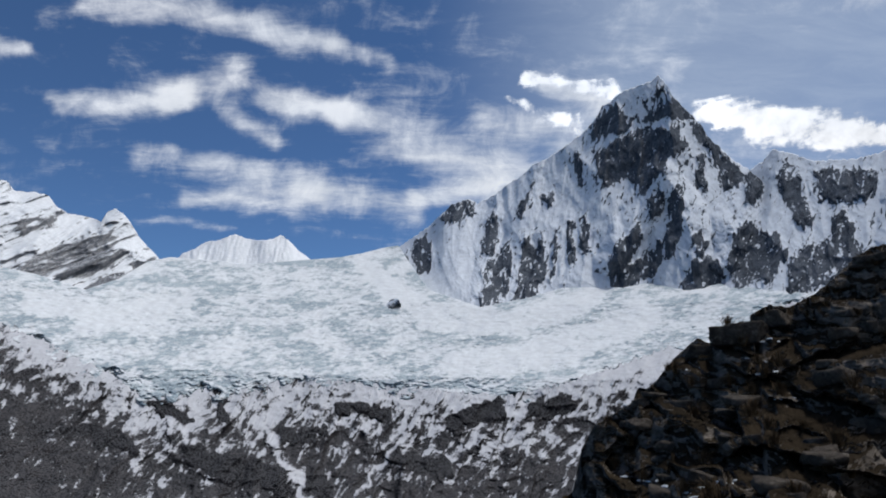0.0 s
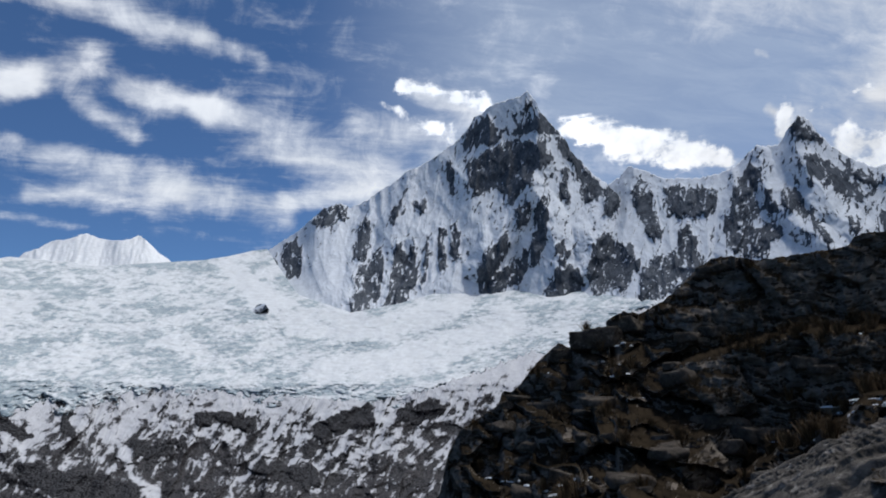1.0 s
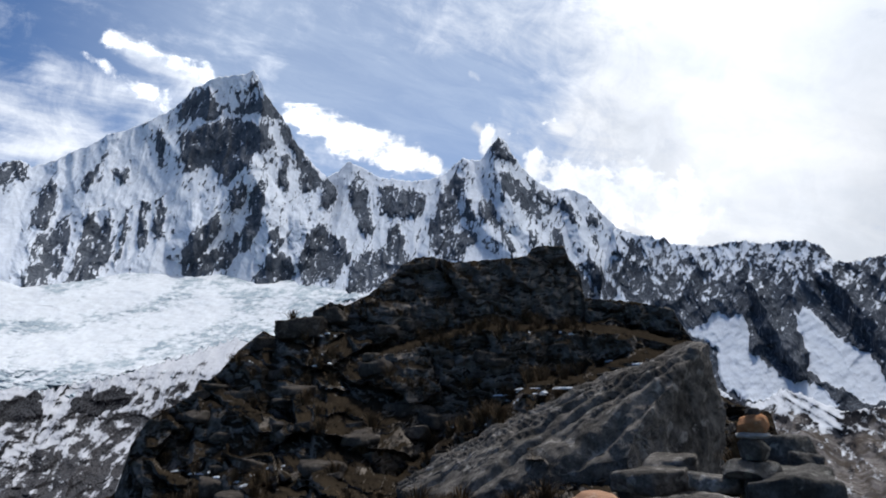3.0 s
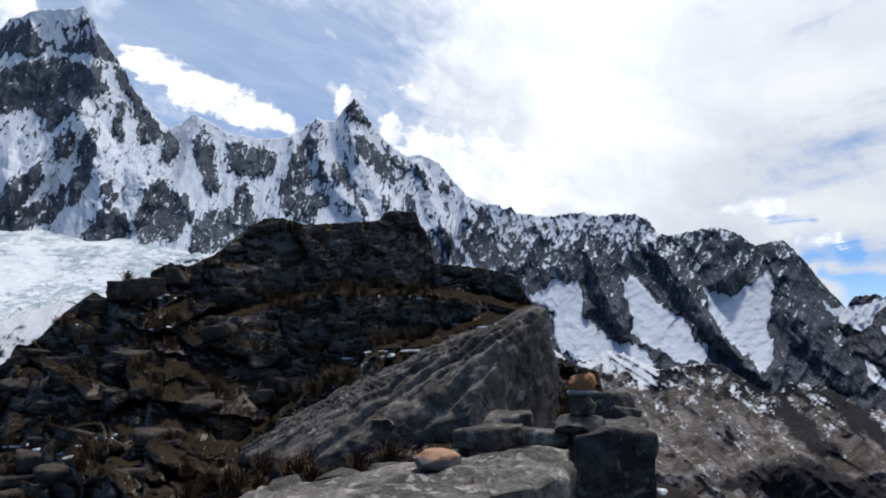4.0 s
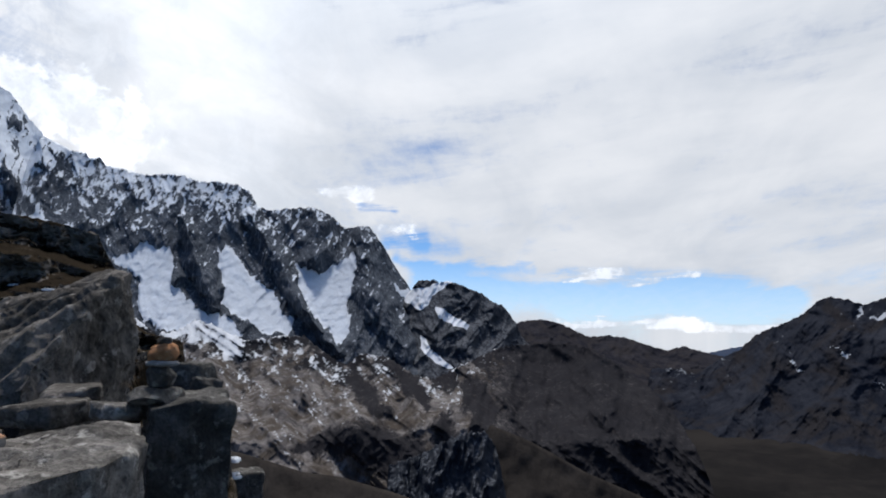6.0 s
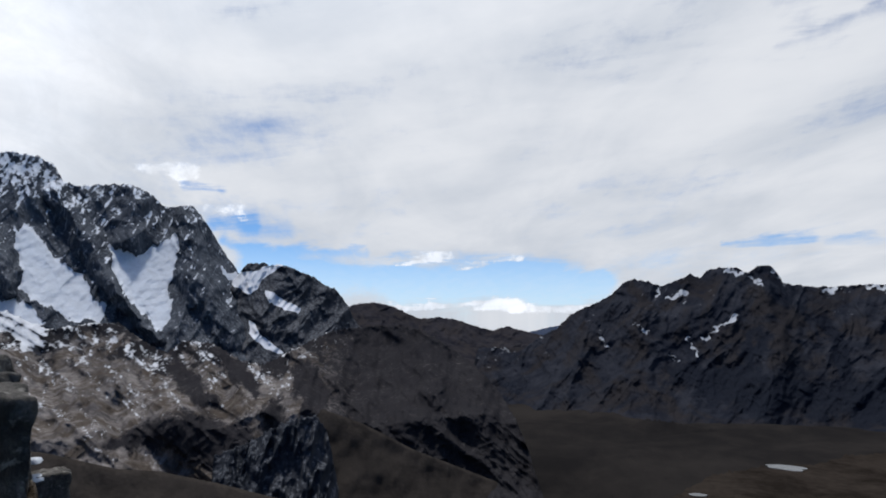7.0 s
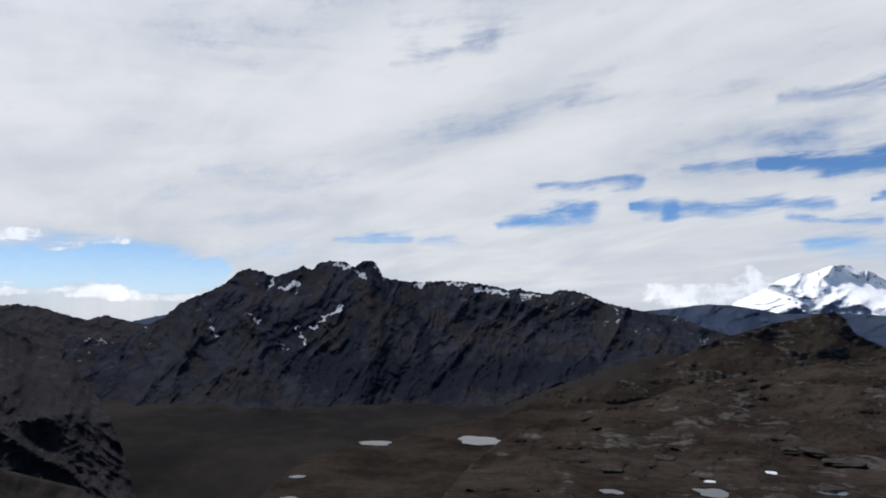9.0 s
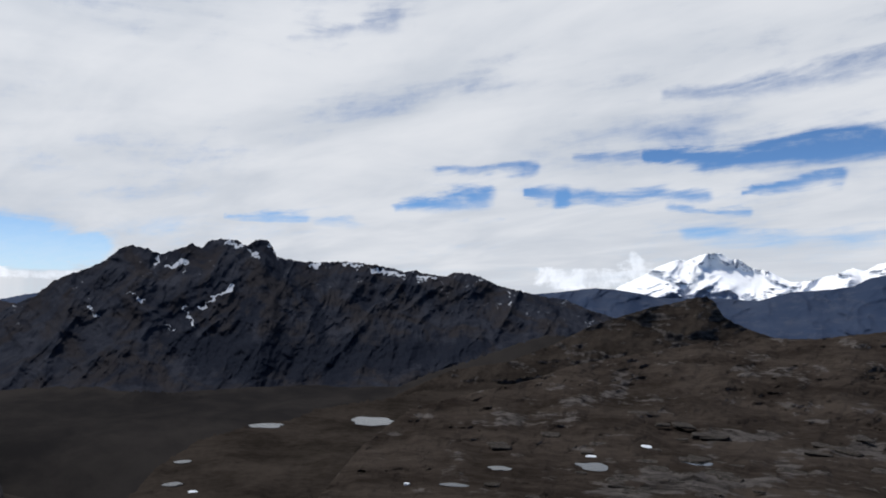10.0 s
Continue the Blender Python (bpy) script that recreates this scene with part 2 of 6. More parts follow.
def crests(x, y, octaves=4, seed=0, gain=0.5):
    """Ridged noise: sharp crests near 1, hollows near 0."""
    out, amp, k, s = 0, 1.0, 1.0, 0
    for i in range(octaves):
        out = out + amp * (1 - np.minimum(1, 2.2 * np.abs(wave(np.asarray(x) * k, np.asarray(y) * k, seed + i * 31))))
        s, amp, k = s + amp, amp * gain, k * 2.07
    return out / s


def ridges(x, y, octaves=6, seed=0, gain=0.55):
    """Mountain relief: branching sharp ridges with smooth hollows between them, about 0 to 1."""
    x, y = x + 0.35 * fbm(x * 0.9, y * 0.9, 3, seed + 3), y + 0.35 * fbm(x * 0.9 + 5, y * 0.9, 3, seed + 4)
    out, amp, weight, k = 0, 0.55, 1.0, 1.0
    for i in range(octaves):
        n = np.clip(1 - 1.9 * np.abs(wave(x * k, y * k, seed + 13 * i)), 0, 1) ** 2 * weight
        out, weight = out + amp * n, np.clip(n * 1.7, 0, 1)
        amp, k = amp * gain, k * 2.13
    return out


def smooth(v, lo, hi):
    q = np.clip((v - lo) / (hi - lo), 0, 1)
    return q * q * (3 - 2 * q)


def blocks(x, y, seed=0):
    """Cracked blocks: (height of the block that each place lies on, with its tilt; how near the crack it is, 0 in the crack)."""
    x, y = np.broadcast_arrays(np.asarray(x, float), np.asarray(y, float))
    ix, iy = np.floor(x), np.floor(y)
    near, second, high = np.full(x.shape, 9.0), np.full(x.shape, 9.0), np.zeros(x.shape)
    for dx in (-1, 0, 1):
        for dy in (-1, 0, 1):
            cx, cy = ix + dx, iy + dy
            a, b, c = (lattice(cx, cy, seed + k) / (2 * math.pi) for k in (1, 2, 3))
            px, py = x - cx - a, y - cy - b
            d = np.hypot(px, py)
            tilt = c - 0.5 + 1.1 * (px * np.cos(c * 29) + py * np.sin(c * 29))
            closer = d < near
            second = np.where(closer, near, np.minimum(second, d))
            high = np.where(closer, tilt, high)
            near = np.minimum(near, d)
    return high, smooth(second - near, 0.0, 0.22)


def along(az, points, i=1):
    """A line through (azimuth, value, ...) points, read at the azimuths az."""
    p = sorted(points)
    return np.interp(az, [q[0] for q in p], [q[i] for q in p])


def stroke(az, el, points):
    """How far inside a tapering band through points (azimuth, elevation, half width) each place lies, in half widths: 1 on its axis, 0 at its edge."""
    best = np.full(np.shape(az), -9.0)
    for p, q in zip(points, points[1:]):
        c = math.cos(radians(p[1]))
        dx, dy = (q[0] - p[0]) * c, q[1] - p[1]
        px, py = (az - p[0]) * c, el - p[1]
        s = np.clip((px * dx + py * dy) / (dx * dx + dy * dy + 1e-9), 0, 1)
        w = p[2] + (q[2] - p[2]) * s
        best = np.maximum(best, 1 - np.hypot(px - dx * s, py - dy * s) / w)
    return best


def patch(az, el, outline, unit=0.5):
    """How far inside a closed outline of (azimuth, elevation) each place lies, in units: 0 at its edge."""
    az, el = np.broadcast_arrays(np.asarray(az, float), np.asarray(el, float))
    p = np.array(outline)
    out = np.full(az.shape, -9.0)
    near = (az > p[:, 0].min() - 1.5) & (az < p[:, 0].max() + 1.5) & (el > p[:, 1].min() - 1.5) & (el < p[:, 1].max() + 1.5)
    x, y = az[near], el[near]
    c = math.cos(radians(p[:, 1].mean()))
    d, within = np.full(x.shape, 9.0), np.zeros(x.shape, bool)
    for (ax, ay), (bx, by) in zip(p, np.roll(p, -1, 0)):
        dx, dy = (bx - ax) * c, by - ay
        qx, qy = (x - ax) * c, y - ay
        t = np.clip((qx * dx + qy * dy) / (dx * dx + dy * dy + 1e-9), 0, 1)
        d = np.minimum(d, np.hypot(qx - dx * t, qy - dy * t))
        within ^= ((ay > y) != (by > y)) & (x < (bx - ax) * (y - ay) / (by - ay + 1e-12) + ax)
    out[near] = np.where(within, d, -d) / unit
    return out


def inside(az, el, shape):
    """How far inside an outline, or inside a band (see stroke), each place lies."""
    return patch(az, el, shape) if len(shape[0]) == 2 else stroke(az, el, shape)


def sheet_mesh(name, verts, rows, cols, material, layers=(), parent=None, keep=None, normals=None):
    """A mesh of a grid of vertices (rows x cols), with point values for the material; keep: which of the faces."""
    me = bpy.data.meshes.new(name)
    i = np.arange(rows * cols).reshape(rows, cols)
    quads = np.stack([i[:-1, :-1], i[:-1, 1:], i[1:, 1:], i[1:, :-1]], -1).reshape(-1, 4)
    co = np.asarray(verts, np.float32).reshape(-1, 3)
    layers = [(key, np.asarray(values, np.float32).ravel()) for key, values in layers]
    if keep is not None:
        used, quads = np.unique(quads[keep], return_inverse=True)
        quads, co = quads.reshape(-1, 4), co[used]
        layers = [(key, values[used]) for key, values in layers]
        normals = normals if normals is None else normals.reshape(-1, 3)[used]
    me.vertices.add(len(co))
    me.vertices.foreach_set("co", co.ravel())
    me.loops.add(quads.size)
    me.loops.foreach_set("vertex_index", quads.astype(np.int32).ravel())
    me.polygons.add(len(quads))
    me.polygons.foreach_set("loop_start", np.arange(0, quads.size, 4, dtype=np.int32))
    me.polygons.foreach_set("loop_total", np.full(len(quads), 4, np.int32))
    me.update(calc_edges=True)
    me.validate()
    me.shade_smooth()
    if normals is not None:
        me.normals_split_custom_set_from_vertices(normals.tolist())
    for key, values in layers:
        me.attributes.new(key, "FLOAT", "POINT").data.foreach_set("value", values)
    me.materials.append(material)
    ob = new(name, me)
    ob.parent = parent
    return ob


def slope(name, az, top, bottom, rtop, rbottom, rows, relief, bare, material, step=0.1, curve=1.0, jag=0.0, back=(5, 60, 70), seed=0, pieces=None, level=None, ends=2.0, cliff=None):
    """A mountainside round the pass: from its crest line (elevation seen from the pass) down to its foot, with a far
    side that falls away.
    relief(az, el, s): metres by which it stands out; bare(az, el, s): how far rock shows through the snow; cliff(az,
    el, s): where the rock turns to its second, mostly darker tone.
    pieces: (name, label, name of the rest, strokes): the buttresses or snowfields that are parts of their own."""
    a = np.arange(az[0], az[1] - 1e-6, -step)
    eb = along(a, bottom) if isinstance(bottom, list) else np.full(a.shape, float(bottom))
    taper = smooth(np.minimum(a[0] - a, a - a[-1]), 0.0, ends)
    # the lie of the slope follows the crest in the large; its jags only cut the edge
    wide = int(1.5 / step)
    line = np.convolve(np.pad(along(a, top), wide, "edge"), np.hanning(2 * wide + 3)[1:-1] / (wide + 1), "valid")
    et = eb + (along(a, top) + jag * fbm(a * 2.6, a * 0 + seed, 5, seed, 0.6) - eb) * taper
    rt = along(a, rtop) if isinstance(rtop, list) else np.full(a.shape, float(rtop))
    rb = along(a, rbottom) if isinstance(rbottom, list) else np.full(a.shape, float(rbottom))
    s = np.linspace(0, 1, rows)[:, None]
    A = np.broadcast_to(a, (rows, a.size))
    E = eb + (et - eb) * s
    S = np.clip((E - eb) / np.maximum(line - eb, 0.5), 0, 1.15)
    R = rb + (rt - rb) * S ** curve
    R = R - relief(A, E, S)
    if level:
        R = level(A, E, R)
    rock = bare(A, E, S)
    dark = cliff(A, E, S) if cliff else np.zeros(A.shape)
    H = R * np.tan(np.radians(E))
    n, out, down = back
    owner = np.full((rows + n, a.size), -1)
    if pieces:
        wx, wy = ragged(A, E)
        within = np.stack([inside(wx, wy, p) for p in pieces[3]])
        owner[:rows] = np.where(within.max(0) > 0.02, within.argmax(0), -1)
    for k in range(1, n + 1):
        r = R[rows - 1] + k * out
        A = np.vstack([A, a])
        H = np.vstack([H, H[rows - 1] - k * down * (1 + 0.3 * fbm(a, a * 0 + k, 2, seed + 5))])
        R = np.vstack([R, r])
        rock, dark = np.vstack([rock, rock[rows - 1]]), np.vstack([dark, dark[rows - 1]])
    ra = np.radians(A)
    v = np.stack([-R * np.sin(ra), R * np.cos(ra), H], -1)
    layers = (("bare", rock), ("cliff", dark))
    if not pieces:
        return sheet_mesh(name, v, rows + n, a.size, material, layers)
    normals = np.cross(np.gradient(v, axis=1), np.gradient(v, axis=0))
    normals /= np.linalg.norm(normals, axis=-1, keepdims=True) + 1e-12
    mid = v[0, a.size // 2]
    root = new(name)
    root.location = mid
    for k in range(-1, len(pieces[3])):
        if (owner[:-1, :-1] == k).sum() < 6:
            continue
        ob = sheet_mesh(pieces[2] if k < 0 else pieces[0], v, rows + n, a.size, material, layers, root, owner[:-1, :-1].ravel() == k, normals)
        ob.matrix_parent_inverse = Matrix.Translation(-mid_vector(mid))
        if k >= 0:
            tagged(ob, pieces[1])
    return root


def mid_vector(p):
    return Vector([float(c) for c in p])


# ---- materials ----
def new_material(name):
    mat = bpy.data.materials.new(name)
    mat.use_nodes = True
    n = Nodes(mat.node_tree)
    bsdf = n.add("ShaderNodeBsdfPrincipled")
    n.plug(n.add("ShaderNodeOutputMaterial").inputs[0], bsdf.outputs[0])
    return mat, n, bsdf


def alpine(name, dark, light, snow=(0.80, 0.84, 0.90), grain=0.03, edge=0.22, dust=0.35, relief=6.0, lie=0.5, swing=2.2, veins=0.0, steep=0.9, tint=None, rubble=None):
    """Rock and snow of a high mountain: rock where the mesh says it is bare, snow where it lies; dust: snow caught in the rock."""
    mat, n, bsdf = new_material(name)
    at = n.add("ShaderNodeTexCoord").outputs["Object"]
    bare = n.add("ShaderNodeAttribute", attribute_name="bare").outputs["Fac"]
    normal = n.add("ShaderNodeSeparateXYZ")
    n.plug(normal.inputs[0], n.add("ShaderNodeNewGeometry").outputs["Normal"])
    fine = n.noise(at, grain * 2.5, 7.0, 0.65, 0.3)
    runs = n.noise(n.stretch(at, 1.0, 1.0, 0.3), grain, 6.0, 0.62, 0.5)
    mixed = n.m("ADD", n.m("MULTIPLY", fine, 0.45), n.m("MULTIPLY", runs, 0.55))
    rock = n.m("ADD", bare, n.m("MULTIPLY", n.m("SUBTRACT", mixed, 0.5), swing))
    rock = n.ramp(n.m("SUBTRACT", rock, n.m("MULTIPLY", n.m("SUBTRACT", normal.outputs[2], lie), steep)), 0.5 - edge, 0.5 + edge)
    caught = n.m("MULTIPLY", n.ramp(n.m("ADD", fine, n.m("MULTIPLY", normal.outputs[2], 0.28)), 0.70, 0.80), dust)
    if veins:
        gully = n.noise(n.stretch(at, 1.0, 1.0, 0.14), grain * 1.3, 5.0, 0.6, 0.6)
        caught = n.m("MAXIMUM", caught, n.ramp(gully, 0.54, 0.64, 0.0, veins))
    rock = n.m("MULTIPLY", rock, n.m("SUBTRACT", 1.0, caught))
    broad = n.noise(at, grain * 0.15, 4.0, 0.6, 0.5)
    stone = n.mix(n.ramp(n.m("ADD", n.m("MULTIPLY", broad, 0.55), n.m("MULTIPLY", n.noise(n.stretch(at, 1.0, 1.0, 0.5), grain * 0.8, 6.0, 0.65), 0.45)), 0.36, 0.64), dark, light)
    if tint:
        stone = n.mix(n.ramp(n.noise(n.stretch(at, 1.0, 1.0, 0.45), grain * 0.22, 6.0, 0.62, 0.8), 0.44, 0.62, 0.0, 0.9), stone, tint)
    cliff = n.add("ShaderNodeAttribute", attribute_name="cliff").outputs["Fac"]
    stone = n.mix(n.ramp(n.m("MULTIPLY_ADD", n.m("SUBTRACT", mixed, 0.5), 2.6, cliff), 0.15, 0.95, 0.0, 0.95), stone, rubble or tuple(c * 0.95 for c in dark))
    white = n.mix(n.ramp(n.noise(at, grain * 0.5, 5.0, 0.6), 0.3, 0.7), tuple(c * 0.86 for c in snow), snow)
    n.plug(bsdf.inputs["Base Color"], n.mix(rock, white, stone))
    n.plug(bsdf.inputs["Roughness"], n.m("MULTIPLY_ADD", rock, 0.3, 0.6))
    bsdf.inputs["Specular IOR Level"].default_value = 0.0
    bump = n.add("ShaderNodeBump")
    bump.inputs["Strength"].default_value = 0.7
    bump.inputs["Distance"].default_value = relief
    n.plug(bump.inputs["Height"], n.m("MULTIPLY", mixed, n.m("MULTIPLY_ADD", rock, 0.85, 0.12)))
    n.plug(bsdf.inputs["Normal"], bump.outputs[0])
    return mat


def ground_material(name, a, b, c, grain, relief, rough=0.95, patch=1.0):
    mat, n, bsdf = new_material(name)
    at = n.add("ShaderNodeTexCoord").outputs["Object"]
    big = n.noise(at, grain * 0.13, 5.0, 0.6, 0.4)
    fine = n.noise(at, grain, 8.0, 0.68)
    colour = n.mix(n.ramp(big, 0.35, 0.65), a, b)
    colour = n.mix(n.m("MULTIPLY", n.ramp(fine, 0.48, 0.7), patch), colour, c)
    n.plug(bsdf.inputs["Base Color"], colour)
    bsdf.inputs["Roughness"].default_value = rough
    bsdf.inputs["Specular IOR Level"].default_value = 0.0
    bump = n.add("ShaderNodeBump")
    bump.inputs["Strength"].default_value = 0.8
    bump.inputs["Distance"].default_value = relief
    n.plug(bump.inputs["Height"], fine)
    n.plug(bsdf.inputs["Normal"], bump.outputs[0])
    return mat


def turf(name, grass_a, grass_b, rock_a, rock_b, grain, relief, flat=0.5, shift=0.0):
    """Dry grass with rock showing where the mesh is bare or steep."""
    mat, n, bsdf = new_material(name)
    at = n.add("ShaderNodeTexCoord").outputs["Object"]
    bare = n.add("ShaderNodeAttribute", attribute_name="bare").outputs["Fac"]
    normal = n.add("ShaderNodeSeparateXYZ")
    n.plug(normal.inputs[0], n.add("ShaderNodeNewGeometry").outputs["Normal"])
    big = n.noise(at, grain * 0.12, 5.0, 0.6, 0.4)
    fine = n.noise(at, grain, 8.0, 0.68, 0.2)
    layer = n.noise(n.stretch(at, 1.0, 1.0, 3.5), grain * 0.5, 7.0, 0.66, 0.3)
    grass = n.mix(n.ramp(n.m("ADD", n.m("MULTIPLY", big, 0.6), n.m("MULTIPLY", fine, 0.4)), 0.36, 0.64), grass_a, grass_b)
    stone = n.mix(n.ramp(n.m("ADD", n.m("MULTIPLY", layer, 0.6), n.m("MULTIPLY", fine, 0.4)), 0.36, 0.64), rock_a, rock_b)
    show = n.m("ADD", bare, n.m("MULTIPLY", n.m("SUBTRACT", layer, 0.5), 2.6))
    show = n.m("ADD", show, n.m("MULTIPLY", n.m("SUBTRACT", flat, normal.outputs[2]), 1.4))
    show = n.ramp(n.m("ADD", show, shift), 0.3, 0.7)
    n.plug(bsdf.inputs["Base Color"], n.mix(show, grass, stone))
    bsdf.inputs["Roughness"].default_value = 0.95
    bsdf.inputs["Specular IOR Level"].default_value = 0.0
    bump = n.add("ShaderNodeBump")
    bump.inputs["Strength"].default_value = 0.8
    bump.inputs["Distance"].default_value = relief
    n.plug(bump.inputs["Height"], n.m("ADD", n.m("MULTIPLY", fine, 0.6), n.m("MULTIPLY", layer, 0.6)))
    n.plug(bsdf.inputs["Normal"], bump.outputs[0])
    return mat


def stone_material(name, a, b, c, grain, relief, rough=0.85):
    """Weathered stone: mottled at three scales, with lichen spots, pits and fine cracks."""
    mat, n, bsdf = new_material(name)
    at = n.add("ShaderNodeTexCoord").outputs["Object"]
    big = n.noise(at, grain * 0.18, 4.0, 0.6, 0.6)
    mid = n.noise(at, grain, 8.0, 0.72)
    fine = n.noise(at, grain * 5.0, 4.0, 0.7)
    spots = n.noise(at, grain * 1.6, 4.0, 0.6)
    colour = n.mix(n.ramp(n.m("ADD", n.m("MULTIPLY", big, 0.45), n.m("MULTIPLY", mid, 0.55)), 0.38, 0.62), a, b)
    colour = n.mix(n.ramp(spots, 0.56, 0.66, 0.0, 0.65), colour, c)
    colour = n.mix(n.m("MULTIPLY", n.ramp(fine, 0.5, 0.34), 0.55), colour, a)
    n.plug(bsdf.inputs["Base Color"], colour)
    n.plug(bsdf.inputs["Roughness"], n.ramp(mid, 0.3, 0.7, rough - 0.1, rough + 0.1))
    bsdf.inputs["Specular IOR Level"].default_value = 0.06
    bump = n.add("ShaderNodeBump")
    bump.inputs["Strength"].default_value = 1.0
    bump.inputs["Distance"].default_value = relief
    tall = n.m("ADD", n.m("MULTIPLY", mid, 1.2), n.m("MULTIPLY", fine, 0.35))
    n.plug(bump.inputs["Height"], tall)
    n.plug(bsdf.inputs["Normal"], bump.outputs[0])
    return mat


# haze is put into the rock colours of the next three: paler, bluer
PEAK = alpine("peak_rock_and_snow", (0.034, 0.041, 0.054), (0.090, 0.104, 0.128), snow=(0.60, 0.65, 0.73), grain=0.10, dust=0.06, relief=4, swing=0.7, veins=0.1, steep=0.7, lie=0.5, edge=0.16)
WHITE_PEAK = alpine("white_peak", (0.09, 0.10, 0.12), (0.22, 0.225, 0.24), snow=(0.68, 0.72, 0.78), grain=0.12, dust=0.6, swing=1.6)
DUSTED = alpine("dusted_rock", (0.034, 0.041, 0.054), (0.090, 0.104, 0.128), snow=(0.58, 0.63, 0.71), grain=0.10, dust=0.06, swing=0.8, relief=4, steep=0.7, lie=0.5, veins=0.1, edge=0.16)
WALL = alpine("wall_rock", (0.032, 0.038, 0.049), (0.072, 0.082, 0.100), snow=(0.56, 0.61, 0.69), grain=0.10, dust=0.05, swing=0.8, relief=4, steep=0.9, lie=0.5, edge=0.16, veins=0.2)
KNOLL = alpine("knoll_rock", (0.022, 0.026, 0.034), (0.052, 0.056, 0.066), snow=(0.62, 0.66, 0.73), grain=0.06, dust=0.1, swing=1.3, relief=3, lie=0.7, edge=0.16)
# cloud shade over the crags is put into these very low rock colours
SHADED_ROCK = alpine("cloud_shaded_rock", (0.0110, 0.0135, 0.0205), (0.0275, 0.0302, 0.0395), snow=(0.40, 0.43, 0.48), grain=0.045, dust=0.0, swing=1.4, relief=1.8, lie=0.9, tint=(0.0231, 0.0217, 0.0236))
MORAINE = alpine("moraine", (0.0095, 0.0095, 0.0114), (0.0300, 0.0285, 0.0308), snow=(0.46, 0.48, 0.53), grain=0.16, dust=0.12, relief=1.6, swing=1.8, lie=0.9, edge=0.26, steep=1.2)
ICE = alpine("glacier_ice", (0.19, 0.255, 0.305), (0.34, 0.405, 0.455), snow=(0.61, 0.65, 0.70), grain=0.10, edge=0.4, dust=0.3, relief=2.5, lie=0.9, swing=2.0, rubble=(0.045, 0.043, 0.046))
# talus colours are lowered too, to hold the cloud shade on the ridge
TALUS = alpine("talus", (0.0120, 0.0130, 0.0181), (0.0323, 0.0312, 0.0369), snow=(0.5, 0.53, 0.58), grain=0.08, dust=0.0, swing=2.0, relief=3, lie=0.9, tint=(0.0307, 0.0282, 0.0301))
# haze of the far distance is put into these two pale blue colourings
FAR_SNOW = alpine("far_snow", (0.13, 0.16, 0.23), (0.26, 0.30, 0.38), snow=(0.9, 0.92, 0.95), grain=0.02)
HAZE_BLUE = ground_material("far_hills", (0.024, 0.036, 0.066), (0.036, 0.048, 0.078), (0.042, 0.052, 0.078), 0.012, 10)
# cloud shade and greying haze are put into the next four grass colours
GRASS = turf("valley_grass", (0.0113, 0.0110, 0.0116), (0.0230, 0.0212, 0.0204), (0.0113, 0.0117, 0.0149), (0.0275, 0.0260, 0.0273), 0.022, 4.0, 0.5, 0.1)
OLIVE = turf("spur_grass", (0.0209, 0.0189, 0.0178), (0.0358, 0.0318, 0.0295), (0.0215, 0.0201, 0.0207), (0.0425, 0.0388, 0.0389), 0.25, 1.2, 0.2, -0.9)
BROWN = turf("brown_slope", (0.0143, 0.0116, 0.0101), (0.0390, 0.0323, 0.0279), (0.0133, 0.0120, 0.0117), (0.0755, 0.0694, 0.0670), 0.45, 1.6, 0.88)
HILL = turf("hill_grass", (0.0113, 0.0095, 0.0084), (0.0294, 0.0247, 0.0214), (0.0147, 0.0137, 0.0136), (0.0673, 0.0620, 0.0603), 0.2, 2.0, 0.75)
OUTCROP = turf("outcrop_rock", (0.014, 0.0113, 0.0086), (0.031, 0.0245, 0.0175), (0.058, 0.0520, 0.0470), (0.165, 0.148, 0.133), 3.2, 0.07, 0.55, 0.2)
SLAB = stone_material("grey_slab", (0.0517, 0.0483, 0.0449), (0.2875, 0.2702, 0.2530), (0.5060, 0.4887, 0.4600), 5.0, 0.06)
DARK_STONE = stone_material("dark_stone", (0.0375, 0.0363, 0.0350), (0.1500, 0.1438, 0.1375), (0.2500, 0.2500, 0.2375), 6.0, 0.05)
OUT_STONE = stone_material("outcrop_stone", (0.032, 0.028, 0.025), (0.095, 0.083, 0.073), (0.140, 0.128, 0.116), 6.0, 0.05)
SLOPE_STONE = stone_material("slope_stone", (0.014, 0.0125, 0.0115), (0.048, 0.042, 0.037), (0.085, 0.078, 0.07), 1.6, 0.15)
TILTED = stone_material("tilted_slab_stone", (0.0340, 0.0314, 0.0289), (0.1666, 0.1530, 0.1411), (0.3060, 0.2890, 0.2720), 4.0, 0.06)
ORANGE = stone_material("orange_stone", (0.26, 0.12, 0.055), (0.42, 0.22, 0.12), (0.38, 0.27, 0.18), 14.0, 0.012)
TWO_TONE = stone_material("orange_and_grey_stone", (0.25, 0.14, 0.085), (0.38, 0.235, 0.16), (0.40, 0.30, 0.23), 14.0, 0.012)
tn = Nodes(TWO_TONE.node_tree, False)
tone = next(n for n in tn.tree.nodes if n.type == "BSDF_PRINCIPLED").inputs["Base Color"]
orange_skin = tone.links[0].from_socket
tsep = tn.add("ShaderNodeSeparateXYZ")
tat = tn.add("ShaderNodeTexCoord").outputs["Object"]
tn.plug(tsep.inputs[0], tat)
edge_of_skin = tn.m("ADD", tsep.outputs[2], tn.m("MULTIPLY_ADD", tn.noise(tat, 12.0, 4.0), 0.06, -0.03))
tn.plug(tone, tn.mix(tn.ramp(edge_of_skin, 0.082, 0.094), (0.10, 0.10, 0.105), orange_skin))
